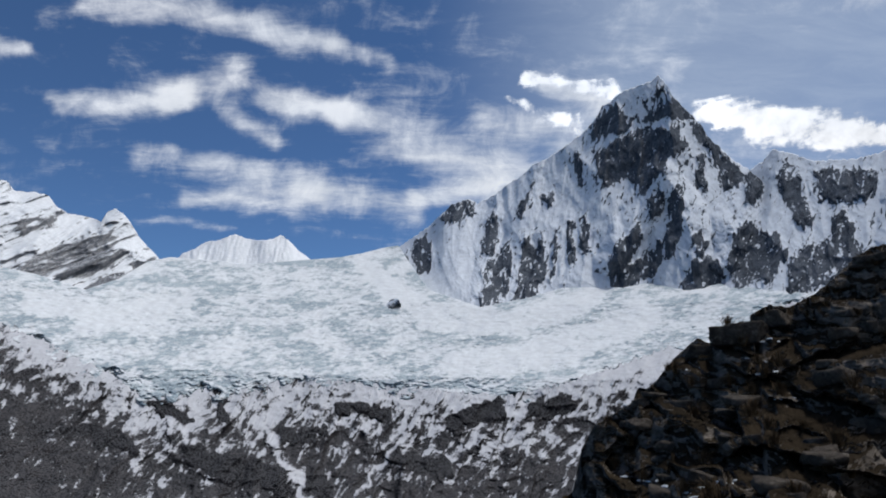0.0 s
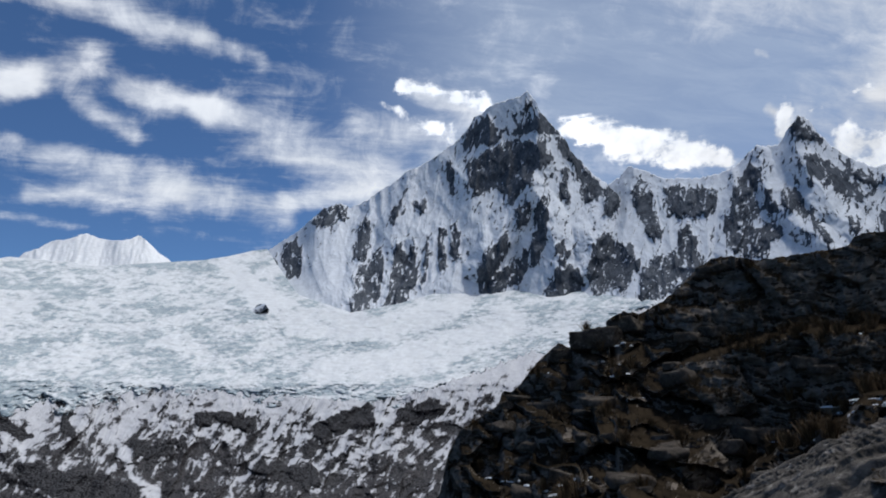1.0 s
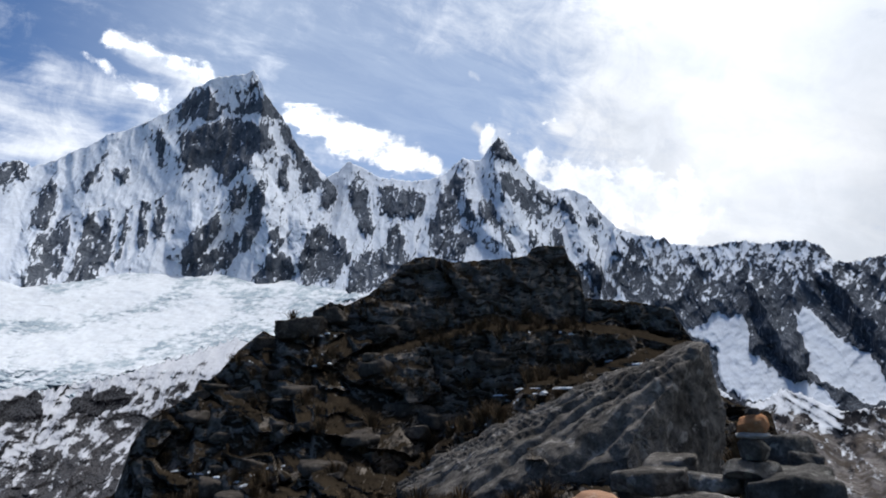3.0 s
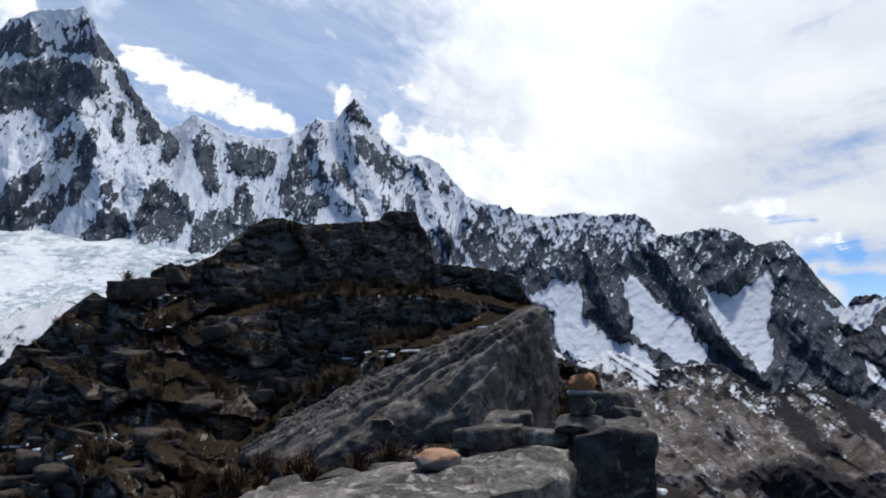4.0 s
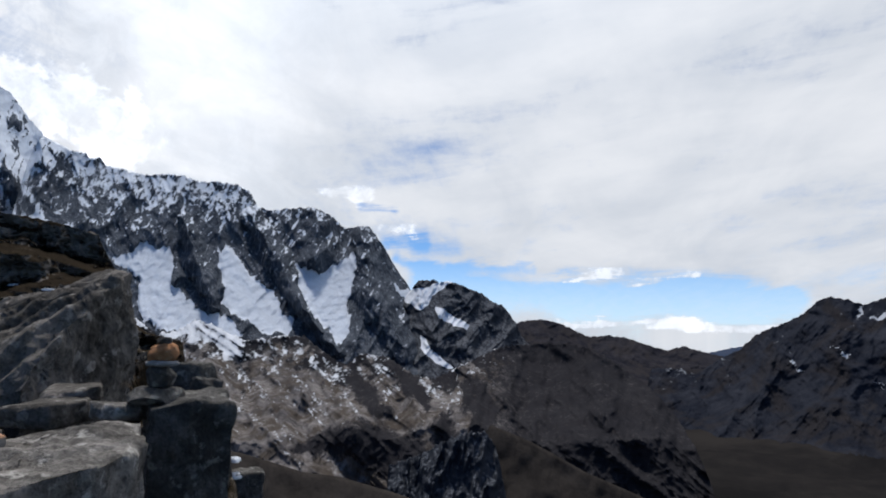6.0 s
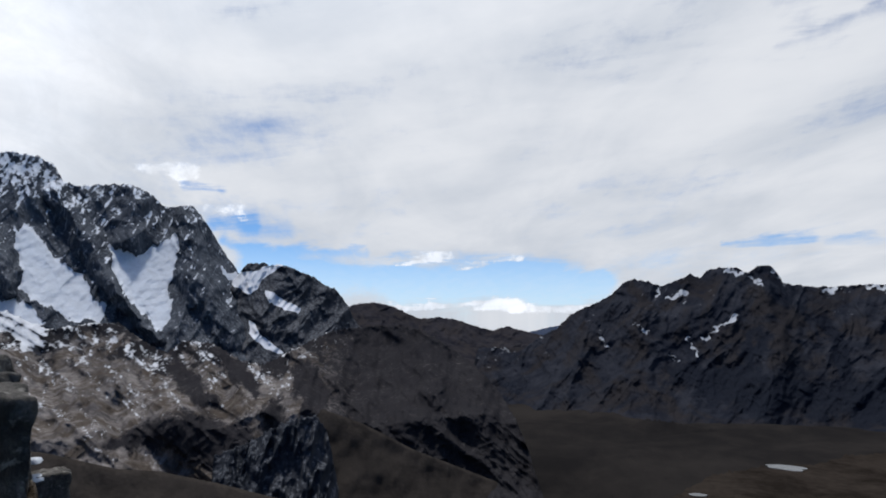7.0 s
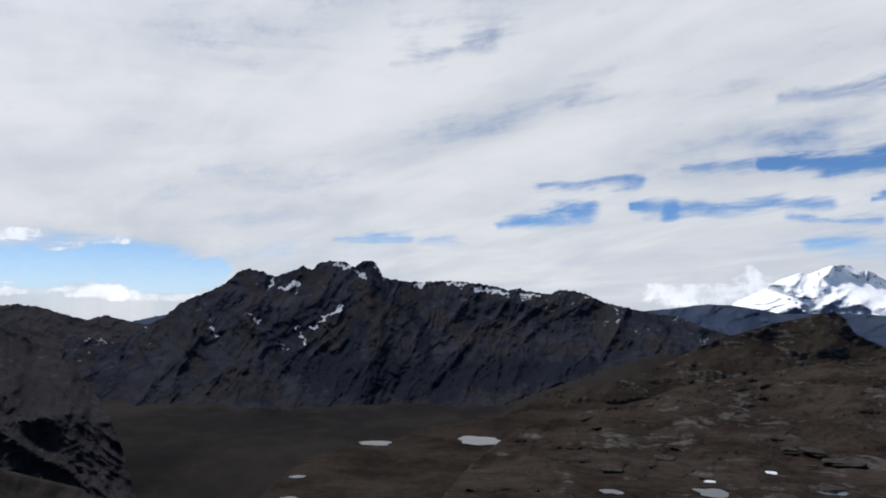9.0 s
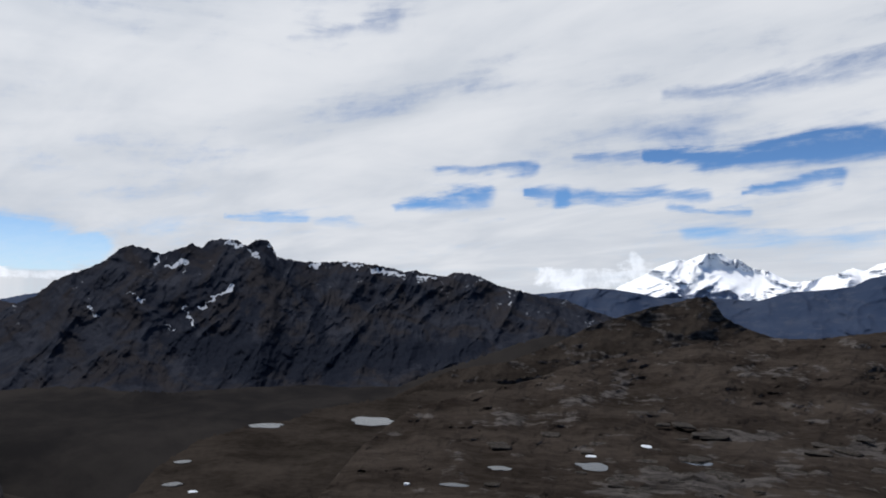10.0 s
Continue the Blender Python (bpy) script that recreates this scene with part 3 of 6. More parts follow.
PALE_STONE = stone_material("pale_stone", (0.14, 0.14, 0.145), (0.26, 0.26, 0.26), (0.32, 0.32, 0.32), 14.0, 0.012)
SNOW = stone_material("old_snow", (0.42, 0.46, 0.52), (0.58, 0.62, 0.67), (0.5, 0.53, 0.58), 9.0, 0.02, 0.6)

# ---- the ground: one sheet round the pass, down into the valleys and out to the horizon ----
ga = np.arange(180, -180.1, -1.5)
gr = np.concatenate([[0.0005, 0.5, 1, 2], np.geomspace(3, 4900, 110)])[:, None]
fall = along(ga, [(180, 0.37), (80, 0.2), (45, 0.37), (-180, 0.37)])
gz = -1.6 - fall * np.clip(gr - 4, 0, 800) - 110 * smooth(gr, 1500, 3500) + 14 * fbm(ga * 0.1 + gr * 0.004, gr * 0.006, 4, 3) * smooth(gr, 100, 900)
gz = gz - 0.5 * smooth(gr, 1.0, 3.0) + 82 * smooth(gr, 850, 1180) * smooth(ga, -84, -96) * smooth(ga, -165, -150)
gA, gR = np.radians(np.broadcast_to(ga, gz.shape)), np.broadcast_to(gr, gz.shape)
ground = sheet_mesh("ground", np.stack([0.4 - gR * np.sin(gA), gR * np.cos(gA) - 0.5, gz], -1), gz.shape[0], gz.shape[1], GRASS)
tagged(ground, "dark brown grassy valley floor below the pass", "ground", kind="structure")


# ---- mountains ----
def none(az, el, s):
    return np.zeros(np.shape(az))


def ragged(az, el):
    """Directions, shifted a little, so that edges come out ragged."""
    return az + 0.26 * fbm(az * 1.5, el * 0.8, 6, 71, 0.62), el + 0.42 * fbm(az * 1.7, el * 0.8, 6, 72, 0.62)


def outcrops(shapes, faint=(), base=-0.08, seed=11):
    """Rock showing in the snow: masses with ragged edges, streaks of snow in them and specks of rock round them; faint bands only break the snow."""
    def field(az, el, s):
        wx, wy = ragged(az, el)
        st = np.max([inside(wx, wy, p) for p in shapes], axis=0)
        st = st + 0.6 * fbm(az * 2.8 + el * 0.3, el * 0.6, 6, seed + 75, 0.7)
        out = base + (1.08 - base) * smooth(st, -0.35, 0.3)
        near = 0.55 + 0.45 * smooth(st, -2.6, 0.0)
        for pts in faint:
            near = np.maximum(near, 1.1 * smooth(stroke(wx, wy, pts), -0.6, 0.4))
        x, y = az + 0.35 * fbm(az * 0.8, el * 0.8, 4, seed + 74), el + 0.35 * fbm(az * 0.8, el * 0.8, 4, seed + 73)
        ledges = crests(x * 0.9 + y * 0.7, y * 0.9 - x * 0.4, 5, seed + 76, 0.62)
        runnels = crests(x * 1.7 + y * 0.35, y * 0.42, 5, seed + 77, 0.62)
        rock = smooth(st, -0.2, 0.3)
        out = out - rock * (0.5 * smooth(ledges, 0.70, 0.90) + 0.75 * smooth(runnels, 0.70, 0.90))
        out = out + (1 - rock) * near * (0.95 * smooth(runnels, 0.62, 0.86) + 0.5 * smooth(ledges, 0.68, 0.88) - 0.25)
        return out + 0.4 * fbm(az * 2.2, el * 1.2, 6, seed + 78, 0.68) * (0.3 + 0.7 * near)
    return field


def face_relief(shapes, ribs, seed, lift=13.0, rough=42.0, flute=7.0, dist=2500.0):
    """A mountain face: rock masses that stand out of the snow, fluted snow between them, and sharp ribs (points, height)."""
    def field(az, el, s):
        x, z = np.radians(az) * dist, np.radians(el) * dist
        wx, wy = ragged(az, el)
        rock = smooth(np.max([inside(wx, wy, p) for p in shapes], axis=0), -0.5, 0.6)
        x = x + 22 * fbm(x / 160, z / 200, 3, seed)
        out = lift * rock + rough * (0.35 + 0.65 * rock) * (ridges(az * 0.5 + el * 0.1, el * 0.24, 7, seed + 5, 0.5) - 0.4)
        out = out + 60 * (ridges(az * 0.12, el * 0.07, 4, seed + 6, 0.4) - 0.4)
        out = out + (1 - 0.7 * rock) * smooth(az, 3.0, -6.0) * flute * (crests(x / 70 + 0.5 * fbm(x / 120, z / 120, 3, seed + 8), z / 260, 4, seed + 9) - 0.5) + 4.0 * fbm(x / 30, z / 40, 5, seed + 4, 0.6)
        for pts, high in ribs:
            q = np.clip(stroke(az + 0.5 * fbm(az * 0.6, el * 0.6, 4, seed + 2), el, pts), 0, 1)
            out = out + high * q ** 0.8
        return out * (0.12 + 0.88 * smooth(s, 0.0, 0.16))
    return field


def valley_r(az, el):
    return np.interp(el, [-16, -8, -2, 2, 8, 12, 16], [750, 1000, 1250, 1420, 2000, 2700, 3100])


# main peak
PEAK_CREST = [(4.49, 12.03), (2.86, 13.17), (1.21, 14.39), (-0.69, 16.22), (-2.15, 16.70), (-2.89, 16.34), (-4.34, 17.04), (-5.55, 17.97), (-6.77, 18.65), (-7.75, 19.55), (-8.72, 19.84), (-9.70, 20.41), (-10.92, 21.17), (-12.14, 22.01), (-12.87, 22.73), (-13.62, 23.79), (-14.35, 24.18), (-15.09, 24.77), (-16.28, 25.10), (-17.70, 25.40), (-18.42, 25.79), (-19.07, 25.03), (-19.47, 24.13), (-20.52, 22.94), (-21.56, 21.75), (-22.13, 20.61), (-22.94, 19.79), (-23.92, 18.69), (-24.90, 17.94), (-26.21, 16.52), (-28.29, 13.35)]
PEAK_BUTTS = [
    [(2.37, 13.19), (1.42, 13.54), (0.86, 12.29), (1.10, 10.55), (2.00, 10.33), (2.62, 11.77)],
    [(0.49, 14.88), (-0.94, 16.22), (-2.25, 16.61), (-2.75, 15.59), (-0.73, 14.58)],
    [(3.99, 11.40), (3.07, 12.46), (2.84, 11.43), (3.48, 10.57)],
    [(0.14, 16.37), (-0.72, 17.09), (-1.71, 17.45), (-2.09, 16.11), (-0.94, 15.47), (-0.11, 15.49)],
    [(-3.75, 15.04), (-4.41, 15.78), (-4.59, 14.45), (-4.39, 13.15), (-4.54, 12.23), (-3.77, 11.91), (-3.07, 12.05), (-3.43, 13.55)],
    [(-4.20, 11.66), (-5.55, 13.22), (-5.99, 12.22), (-5.81, 10.36), (-5.48, 8.96), (-4.45, 7.72), (-3.36, 7.12), (-3.06, 8.20), (-3.40, 9.87), (-3.21, 10.68)],
    [(-6.68, 13.19), (-7.01, 14.23), (-7.32, 12.85), (-7.89, 12.74), (-8.47, 13.60), (-8.69, 11.89), (-8.70, 10.58), (-7.62, 8.68), (-6.50, 7.94), (-5.76, 8.10), (-6.18, 9.54), (-6.43, 10.95)],
    [(-9.31, 12.94), (-9.86, 14.46), (-9.76, 12.49), (-9.46, 10.61), (-9.06, 10.04), (-9.06, 11.99)],
    [(-10.47, 14.86), (-10.96, 14.74), (-11.08, 11.60), (-10.72, 10.98), (-10.38, 11.30), (-10.39, 13.45)],
    [(-11.48, 15.13), (-12.15, 15.25), (-12.35, 13.52), (-12.25, 12.11), (-11.79, 11.72), (-11.57, 12.56)],
    [(-6.97, 16.78), (-7.53, 17.97), (-7.48, 16.95), (-6.67, 15.14), (-6.15, 15.20), (-6.51, 16.29)],
    [(-8.45, 16.86), (-9.36, 17.19), (-9.31, 16.16), (-8.68, 16.22)],
    [(-11.15, 20.00), (-11.76, 20.81), (-11.92, 19.11), (-11.68, 17.61), (-11.32, 18.16)],
    [(-12.53, 21.80), (-13.68, 23.44), (-14.82, 24.01), (-15.50, 22.98), (-16.12, 22.17), (-14.63, 21.68), (-13.04, 21.27)],
    [(-16.86, 22.45), (-17.61, 23.14), (-18.86, 23.59), (-19.51, 24.13), (-20.61, 23.35), (-21.50, 22.29), (-20.61, 22.12), (-19.11, 22.54), (-17.87, 22.41)],
    [(-18.09, 24.72), (-18.80, 24.99), (-19.21, 24.36), (-18.40, 24.18)],
    [(-12.92, 20.44), (-14.14, 21.03), (-16.13, 21.71), (-18.12, 21.86), (-19.72, 21.63), (-20.51, 20.38), (-19.72, 19.60), (-18.93, 19.42), (-18.64, 18.68), (-17.67, 17.74), (-16.61, 16.33), (-16.20, 17.49), (-15.20, 18.04), (-14.48, 17.51), (-13.45, 17.48), (-12.92, 18.68)],
    [(-20.31, 22.17), (-21.50, 21.97), (-22.57, 20.34), (-23.63, 18.94), (-24.57, 17.53), (-24.08, 16.76), (-23.02, 16.59), (-22.69, 17.90), (-21.98, 19.67), (-20.86, 21.29)],
    [(-21.05, 19.13), (-21.63, 19.44), (-21.86, 16.89), (-21.33, 16.34), (-20.94, 17.37)],
    [(-13.65, 10.27), (-13.89, 11.92), (-14.82, 13.11), (-16.34, 14.45), (-16.60, 13.61), (-15.80, 12.43), (-15.53, 11.15), (-16.39, 11.54), (-18.00, 12.97), (-18.16, 11.75), (-17.03, 10.24), (-15.85, 9.75), (-14.67, 9.17), (-13.81, 9.53)],
    [(-18.90, 16.91), (-19.87, 17.33), (-19.97, 15.51), (-19.54, 13.63), (-18.92, 11.76), (-18.12, 11.19), (-18.29, 13.16), (-18.67, 14.80)],
    [(-17.10, 16.34), (-18.16, 16.91), (-18.42, 15.27), (-17.36, 14.93)],
    [(-19.55, 9.42), (-20.35, 11.30), (-21.30, 11.58), (-22.11, 11.29), (-22.52, 10.36), (-22.37, 9.34), (-21.06, 8.22), (-19.88, 7.75), (-19.46, 8.49)],
    [(-20.31, 13.07), (-21.12, 13.73), (-21.36, 12.42), (-20.78, 11.76)],
    [(-22.95, 10.83), (-23.45, 13.15), (-24.41, 14.15), (-25.81, 13.38), (-26.73, 12.72), (-26.96, 11.14), (-26.19, 9.78), (-25.02, 9.14), (-23.63, 9.06), (-22.99, 9.90)],
    [(-26.75, 17.23), (-27.33, 17.71), (-28.48, 16.93), (-28.70, 15.32), (-29.12, 13.93), (-28.58, 12.94), (-27.69, 13.98), (-27.17, 15.37)],
    [(-29.37, 17.11), (-30.12, 17.34), (-33.28, 16.87), (-33.49, 15.69), (-32.73, 14.84), (-30.93, 14.71), (-29.76, 15.18), (-29.52, 16.19)],
    [(-26.81, 8.85), (-27.13, 10.77), (-28.55, 12.02), (-30.05, 12.25), (-30.44, 13.87), (-31.15, 14.57), (-31.41, 13.38), (-31.92, 12.00), (-32.05, 11.00), (-31.17, 9.95), (-29.57, 9.08), (-27.96, 7.92), (-27.00, 7.75)],
    [(-24.71, 17.53), (-25.68, 18.18), (-25.88, 16.57), (-25.14, 14.97), (-24.44, 15.45)],
]
PEAK_RIBS = [
    ([(-19.41, 24.94, 0.5), (-19.23, 19.70, 1.2), (-18.40, 18.30, 1.5), (-16.24, 15.01, 1.6), (-13.90, 11.45, 1.2)], 70),
    ([(-18.54, 18.30, 1.0), (-20.36, 15.04, 1.3), (-20.59, 11.30, 1.2)], 45),
    ([(-26.81, 19.28, 0.6), (-25.19, 17.28, 1.2), (-23.46, 14.08, 1.5), (-22.95, 10.83, 1.2)], 60),
    ([(-31.46, 14.64, 0.4), (-29.50, 13.23, 1.1), (-27.24, 11.14, 1.0)], 55),
    ([(-8.26, 19.86, 0.5), (-6.60, 14.67, 1.2), (-6.16, 10.01, 1.1)], 35),
    ([(-4.55, 17.31, 0.5), (-3.85, 13.58, 1.1), (-3.30, 8.03, 0.9)], 40),
]
peak_rocks = outcrops(PEAK_BUTTS, ([(-13.09, 22.83, 1.3), (-19.11, 23.59, 1.2), (-21.10, 20.14, 1.2)], [(-14.75, 16.39, 1.5), (-21.08, 15.03, 2.0)], [(-0.85, 16.55, 0.8), (-0.65, 13.34, 0.8)], [(-20.60, 18.30, 1.6), (-22.51, 14.09, 1.4), (-23.98, 16.85, 1.2)]))


ICE_TOP = [(37.52, 8.10), (33.04, 8.28), (30.93, 8.04), (27.55, 7.22), (25.38, 8.26), (23.55, 9.72), (21.97, 10.22), (20.29, 10.24), (17.72, 10.24), (16.39, 10.11), (10.56, 10.95), (8.71, 11.19), (6.85, 11.61), (4.98, 12.16), (3.79, 12.39), (2.53, 10.60), (1.05, 8.77), (-3.22, 7.45), (-6.97, 8.19), (-10.22, 9.11), (-14.32, 9.52), (-16.99, 9.90), (-19.53, 8.94), (-23.28, 9.45), (-26.78, 8.85), (-29.10, 9.75), (-31.76, 11.18), (-34.66, 12.66)]
main_peak = slope("snow_peak", (4.2, -32), PEAK_CREST, [(a, e - 1.6) for a, e in ICE_TOP if a < 8], [(5, 3300), (0, 2950), (-18, 2750), (-32, 2600)], [(a, float(valley_r(a, e - 1.6)) + 190) for a, e in ICE_TOP if a < 8],
                  230, face_relief(PEAK_BUTTS, PEAK_RIBS, 11), peak_rocks, PEAK, step=0.07, jag=0.14, seed=11, ends=0.6,
                  pieces=("rock_buttress", "dark grey rock buttress", "snow_face", PEAK_BUTTS))
tagged(main_peak, "steep snowy pyramid peak with dark grey rock buttresses above the glacier", "mountain")

# the lower ridge and the second peak
RIDGE_CREST = [(-23.40, 17.24), (-25.10, 17.92), (-25.96, 18.45), (-26.75, 19.24), (-27.98, 18.74), (-29.47, 17.99), (-32.22, 17.74), (-33.93, 17.94), (-35.15, 18.37), (-35.90, 19.04), (-36.74, 19.69), (-37.36, 19.44), (-38.33, 19.48), (-38.84, 20.28), (-39.84, 21.30), (-40.54, 20.85), (-40.97, 19.92), (-41.63, 18.97), (-42.51, 18.00), (-43.18, 17.50), (-44.28, 16.74), (-45.19, 16.90), (-46.08, 16.69), (-47.15, 16.15), (-47.75, 15.35), (-48.54, 14.39), (-49.53, 13.43), (-51.14, 12.73), (-52.31, 12.11), (-54.97, 10.31), (-58.73, 8.02)]
RIDGE_BUTTS = [
    [(-22.95, 10.83), (-23.45, 13.15), (-24.41, 14.15), (-25.81, 13.38), (-26.73, 12.72), (-26.96, 11.14), (-26.19, 9.78), (-25.02, 9.14), (-23.63, 9.06), (-22.99, 9.90)],
    [(-26.75, 17.23), (-27.33, 17.71), (-28.48, 16.93), (-28.70, 15.32), (-29.12, 13.93), (-28.58, 12.94), (-27.69, 13.98), (-27.17, 15.37)],
    [(-29.37, 17.11), (-30.12, 17.34), (-33.28, 16.87), (-33.49, 15.69), (-32.73, 14.84), (-30.93, 14.71), (-29.76, 15.18), (-29.52, 16.19)],
    [(-26.81, 8.85), (-27.13, 10.77), (-28.55, 12.02), (-30.05, 12.25), (-30.44, 13.87), (-31.15, 14.57), (-31.41, 13.38), (-31.92, 12.00), (-32.05, 11.00), (-31.17, 9.95), (-29.57, 9.08), (-27.96, 7.92), (-27.00, 7.75)],
    [(-33.53, 13.61), (-34.21, 14.79), (-34.95, 17.24), (-36.12, 18.47), (-36.90, 17.73), (-36.22, 16.01), (-36.72, 14.64), (-35.60, 13.68), (-35.25, 12.19), (-34.71, 11.43), (-33.85, 12.15)],
    [(-34.90, 11.35), (-35.27, 13.58), (-37.40, 13.82), (-37.70, 12.99), (-36.95, 12.05), (-36.50, 11.20)],
    [(-39.19, 21.01), (-39.82, 21.25), (-40.61, 20.45), (-41.16, 19.51), (-40.72, 19.05), (-39.98, 19.49), (-39.25, 19.93)],
    [(-39.94, 18.40), (-40.72, 18.45), (-41.95, 17.27), (-42.92, 16.12), (-43.69, 14.73), (-43.16, 14.45), (-41.95, 15.56), (-40.98, 16.29), (-40.01, 16.93)],
    [(-41.95, 17.87), (-44.13, 16.12), (-44.42, 15.61), (-43.65, 15.38), (-42.68, 16.58)],
    [(-44.57, 15.84), (-45.35, 16.16), (-46.16, 15.17), (-45.58, 14.90)],
    [(-45.68, 14.95), (-46.21, 14.94), (-46.34, 13.96), (-45.81, 13.83)],
    [(-46.97, 14.46), (-47.79, 14.59), (-48.17, 13.93), (-47.25, 13.71)],
    [(-42.15, 13.56), (-42.97, 13.33), (-42.97, 12.58), (-42.25, 12.34)],
    [(-44.03, 13.79), (-44.89, 13.32), (-45.27, 12.06), (-44.31, 12.06)],
    [(-37.94, 16.06), (-38.90, 15.99), (-40.03, 14.24), (-41.15, 11.68), (-40.38, 12.01), (-39.31, 14.14), (-38.15, 14.67)],
    [(-36.59, 16.57), (-37.46, 16.05), (-37.67, 14.66), (-36.91, 14.37)],
    [(-48.39, 10.00), (-48.88, 10.79), (-49.69, 11.38), (-51.23, 10.41), (-52.21, 8.52), (-52.91, 7.11), (-50.68, 7.16), (-49.44, 8.25)],
    [(-49.59, 13.06), (-50.56, 12.10), (-51.35, 11.33), (-52.26, 10.38), (-51.69, 10.07), (-50.31, 11.32)],
    [(-46.93, 11.43), (-48.48, 9.53), (-49.39, 8.11), (-48.35, 7.66), (-47.10, 9.55)],
    [(-45.02, 11.21), (-46.58, 10.03), (-47.60, 8.05), (-46.46, 7.68), (-45.44, 9.57)],
    [(-52.89, 11.29), (-54.52, 11.23), (-55.40, 10.04), (-54.87, 7.98), (-53.46, 7.10), (-52.68, 8.97)],
]
RIDGE_RIBS = [
    ([(-39.82, 21.21, 0.5), (-39.26, 18.84, 1.0), (-40.64, 15.64, 1.2), (-42.68, 12.16, 1.2)], 55),
    ([(-36.68, 19.45, 0.4), (-36.97, 16.95, 1.0), (-38.11, 13.98, 1.2), (-41.00, 11.45, 1.0)], 50),
    ([(-34.94, 17.70, 0.5), (-34.53, 15.03, 0.9), (-33.68, 11.77, 0.9)], 35),
    ([(-45.35, 16.11, 0.4), (-46.52, 12.84, 1.0), (-48.37, 9.06, 1.0)], 40),
    ([(-49.64, 13.24, 0.4), (-51.45, 9.94, 1.0), (-53.22, 6.64, 1.0)], 40),
]
ridge_rocks = outcrops(RIDGE_BUTTS, ([(-39.25, 19.98, 0.9), (-40.73, 17.03, 1.4), (-43.64, 14.73, 1.4)], [(-44.61, 15.19, 1.5), (-47.47, 12.36, 1.8), (-49.32, 9.05, 1.6)], [(-36.35, 18.76, 0.8), (-37.39, 14.66, 1.2)], [(-49.37, 11.85, 1.5), (-54.01, 9.86, 1.8)]), base=0.08, seed=23)
second_peak = slope("snow_peak", (-22, -60), RIDGE_CREST, [(-22, 7.0), (-34, 7.0), (-45, 3.0), (-60, 0.0)], [(-22, 2750), (-40, 2650), (-48, 2620), (-60, 2650)], [(-22, 2080), (-40, 1800), (-46, 1950), (-50, 2350), (-60, 2500)],
                    170, face_relief(RIDGE_BUTTS, RIDGE_RIBS, 23), ridge_rocks, DUSTED, step=0.075, jag=0.15, seed=23,
                    pieces=("rock_buttress", "dark grey rock buttress", "snow_face", RIDGE_BUTTS))
tagged(second_peak, "pointed snow-dusted rock peak beside a corniced snow ridge", "mountain")

# the dark crest with hanging snowfields
WALL_CREST = [(-48.49, 13.73), (-49.53, 13.43), (-51.14, 12.73), (-51.96, 12.66), (-52.53, 12.30), (-53.15, 12.46), (-53.50, 11.92), (-55.42, 11.57), (-54.96, 11.70), (-56.83, 11.50), (-58.01, 11.75), (-59.20, 11.66), (-60.39, 11.30), (-61.58, 11.44), (-63.25, 11.29), (-64.20, 10.81), (-64.90, 9.64), (-65.85, 9.39), (-67.27, 9.60), (-69.17, 9.79), (-70.10, 9.53), (-71.03, 9.04), (-71.71, 8.32), (-72.40, 8.21), (-73.80, 8.49), (-74.46, 7.77), (-75.34, 6.59), (-75.97, 5.42), (-76.61, 4.49), (-77.46, 3.33), (-78.51, 1.95), (-79.72, -0.08)]


WALL_FIELDS = [
    [(-54.48, 4.88), (-55.83, 5.74), (-56.47, 6.39), (-57.59, 5.89), (-58.47, 6.14), (-58.74, 4.55), (-58.55, 3.63), (-59.24, 2.87), (-60.39, 1.61), (-61.54, 0.84), (-62.22, 0.94), (-63.13, 0.72), (-64.16, -0.52), (-63.62, -0.88), (-63.92, -2.34), (-63.29, -2.52), (-62.72, -1.34), (-61.81, -0.89), (-60.00, -0.44), (-58.23, -0.22), (-56.89, 0.45), (-56.43, 1.34), (-56.35, 3.59), (-55.01, 4.68)],
    [(-62.54, 6.48), (-63.01, 6.03), (-63.72, 5.35), (-64.20, 4.19), (-65.37, 3.51), (-66.31, 2.82), (-67.27, 0.97), (-68.20, 0.75), (-67.75, -0.41), (-65.90, -0.42), (-63.58, 0.95), (-62.41, 2.09), (-62.71, 3.01), (-62.23, 4.16), (-62.02, 5.08)],
    [(-68.14, 5.08), (-69.32, 4.72), (-70.03, 4.26), (-70.97, 4.97), (-72.38, 5.91), (-72.85, 6.15), (-72.85, 4.27), (-72.62, 3.34), (-72.16, 1.93), (-72.63, 0.77), (-72.40, -0.39), (-71.94, -1.41), (-71.38, -0.95), (-70.63, 0.07), (-69.59, 1.08), (-68.88, 2.38), (-68.30, 3.78)],
    [(-76.14, 3.81), (-76.69, 3.07), (-77.77, 3.25), (-78.37, 2.88), (-78.22, 1.72), (-77.30, 2.41), (-76.23, 3.07)],
]


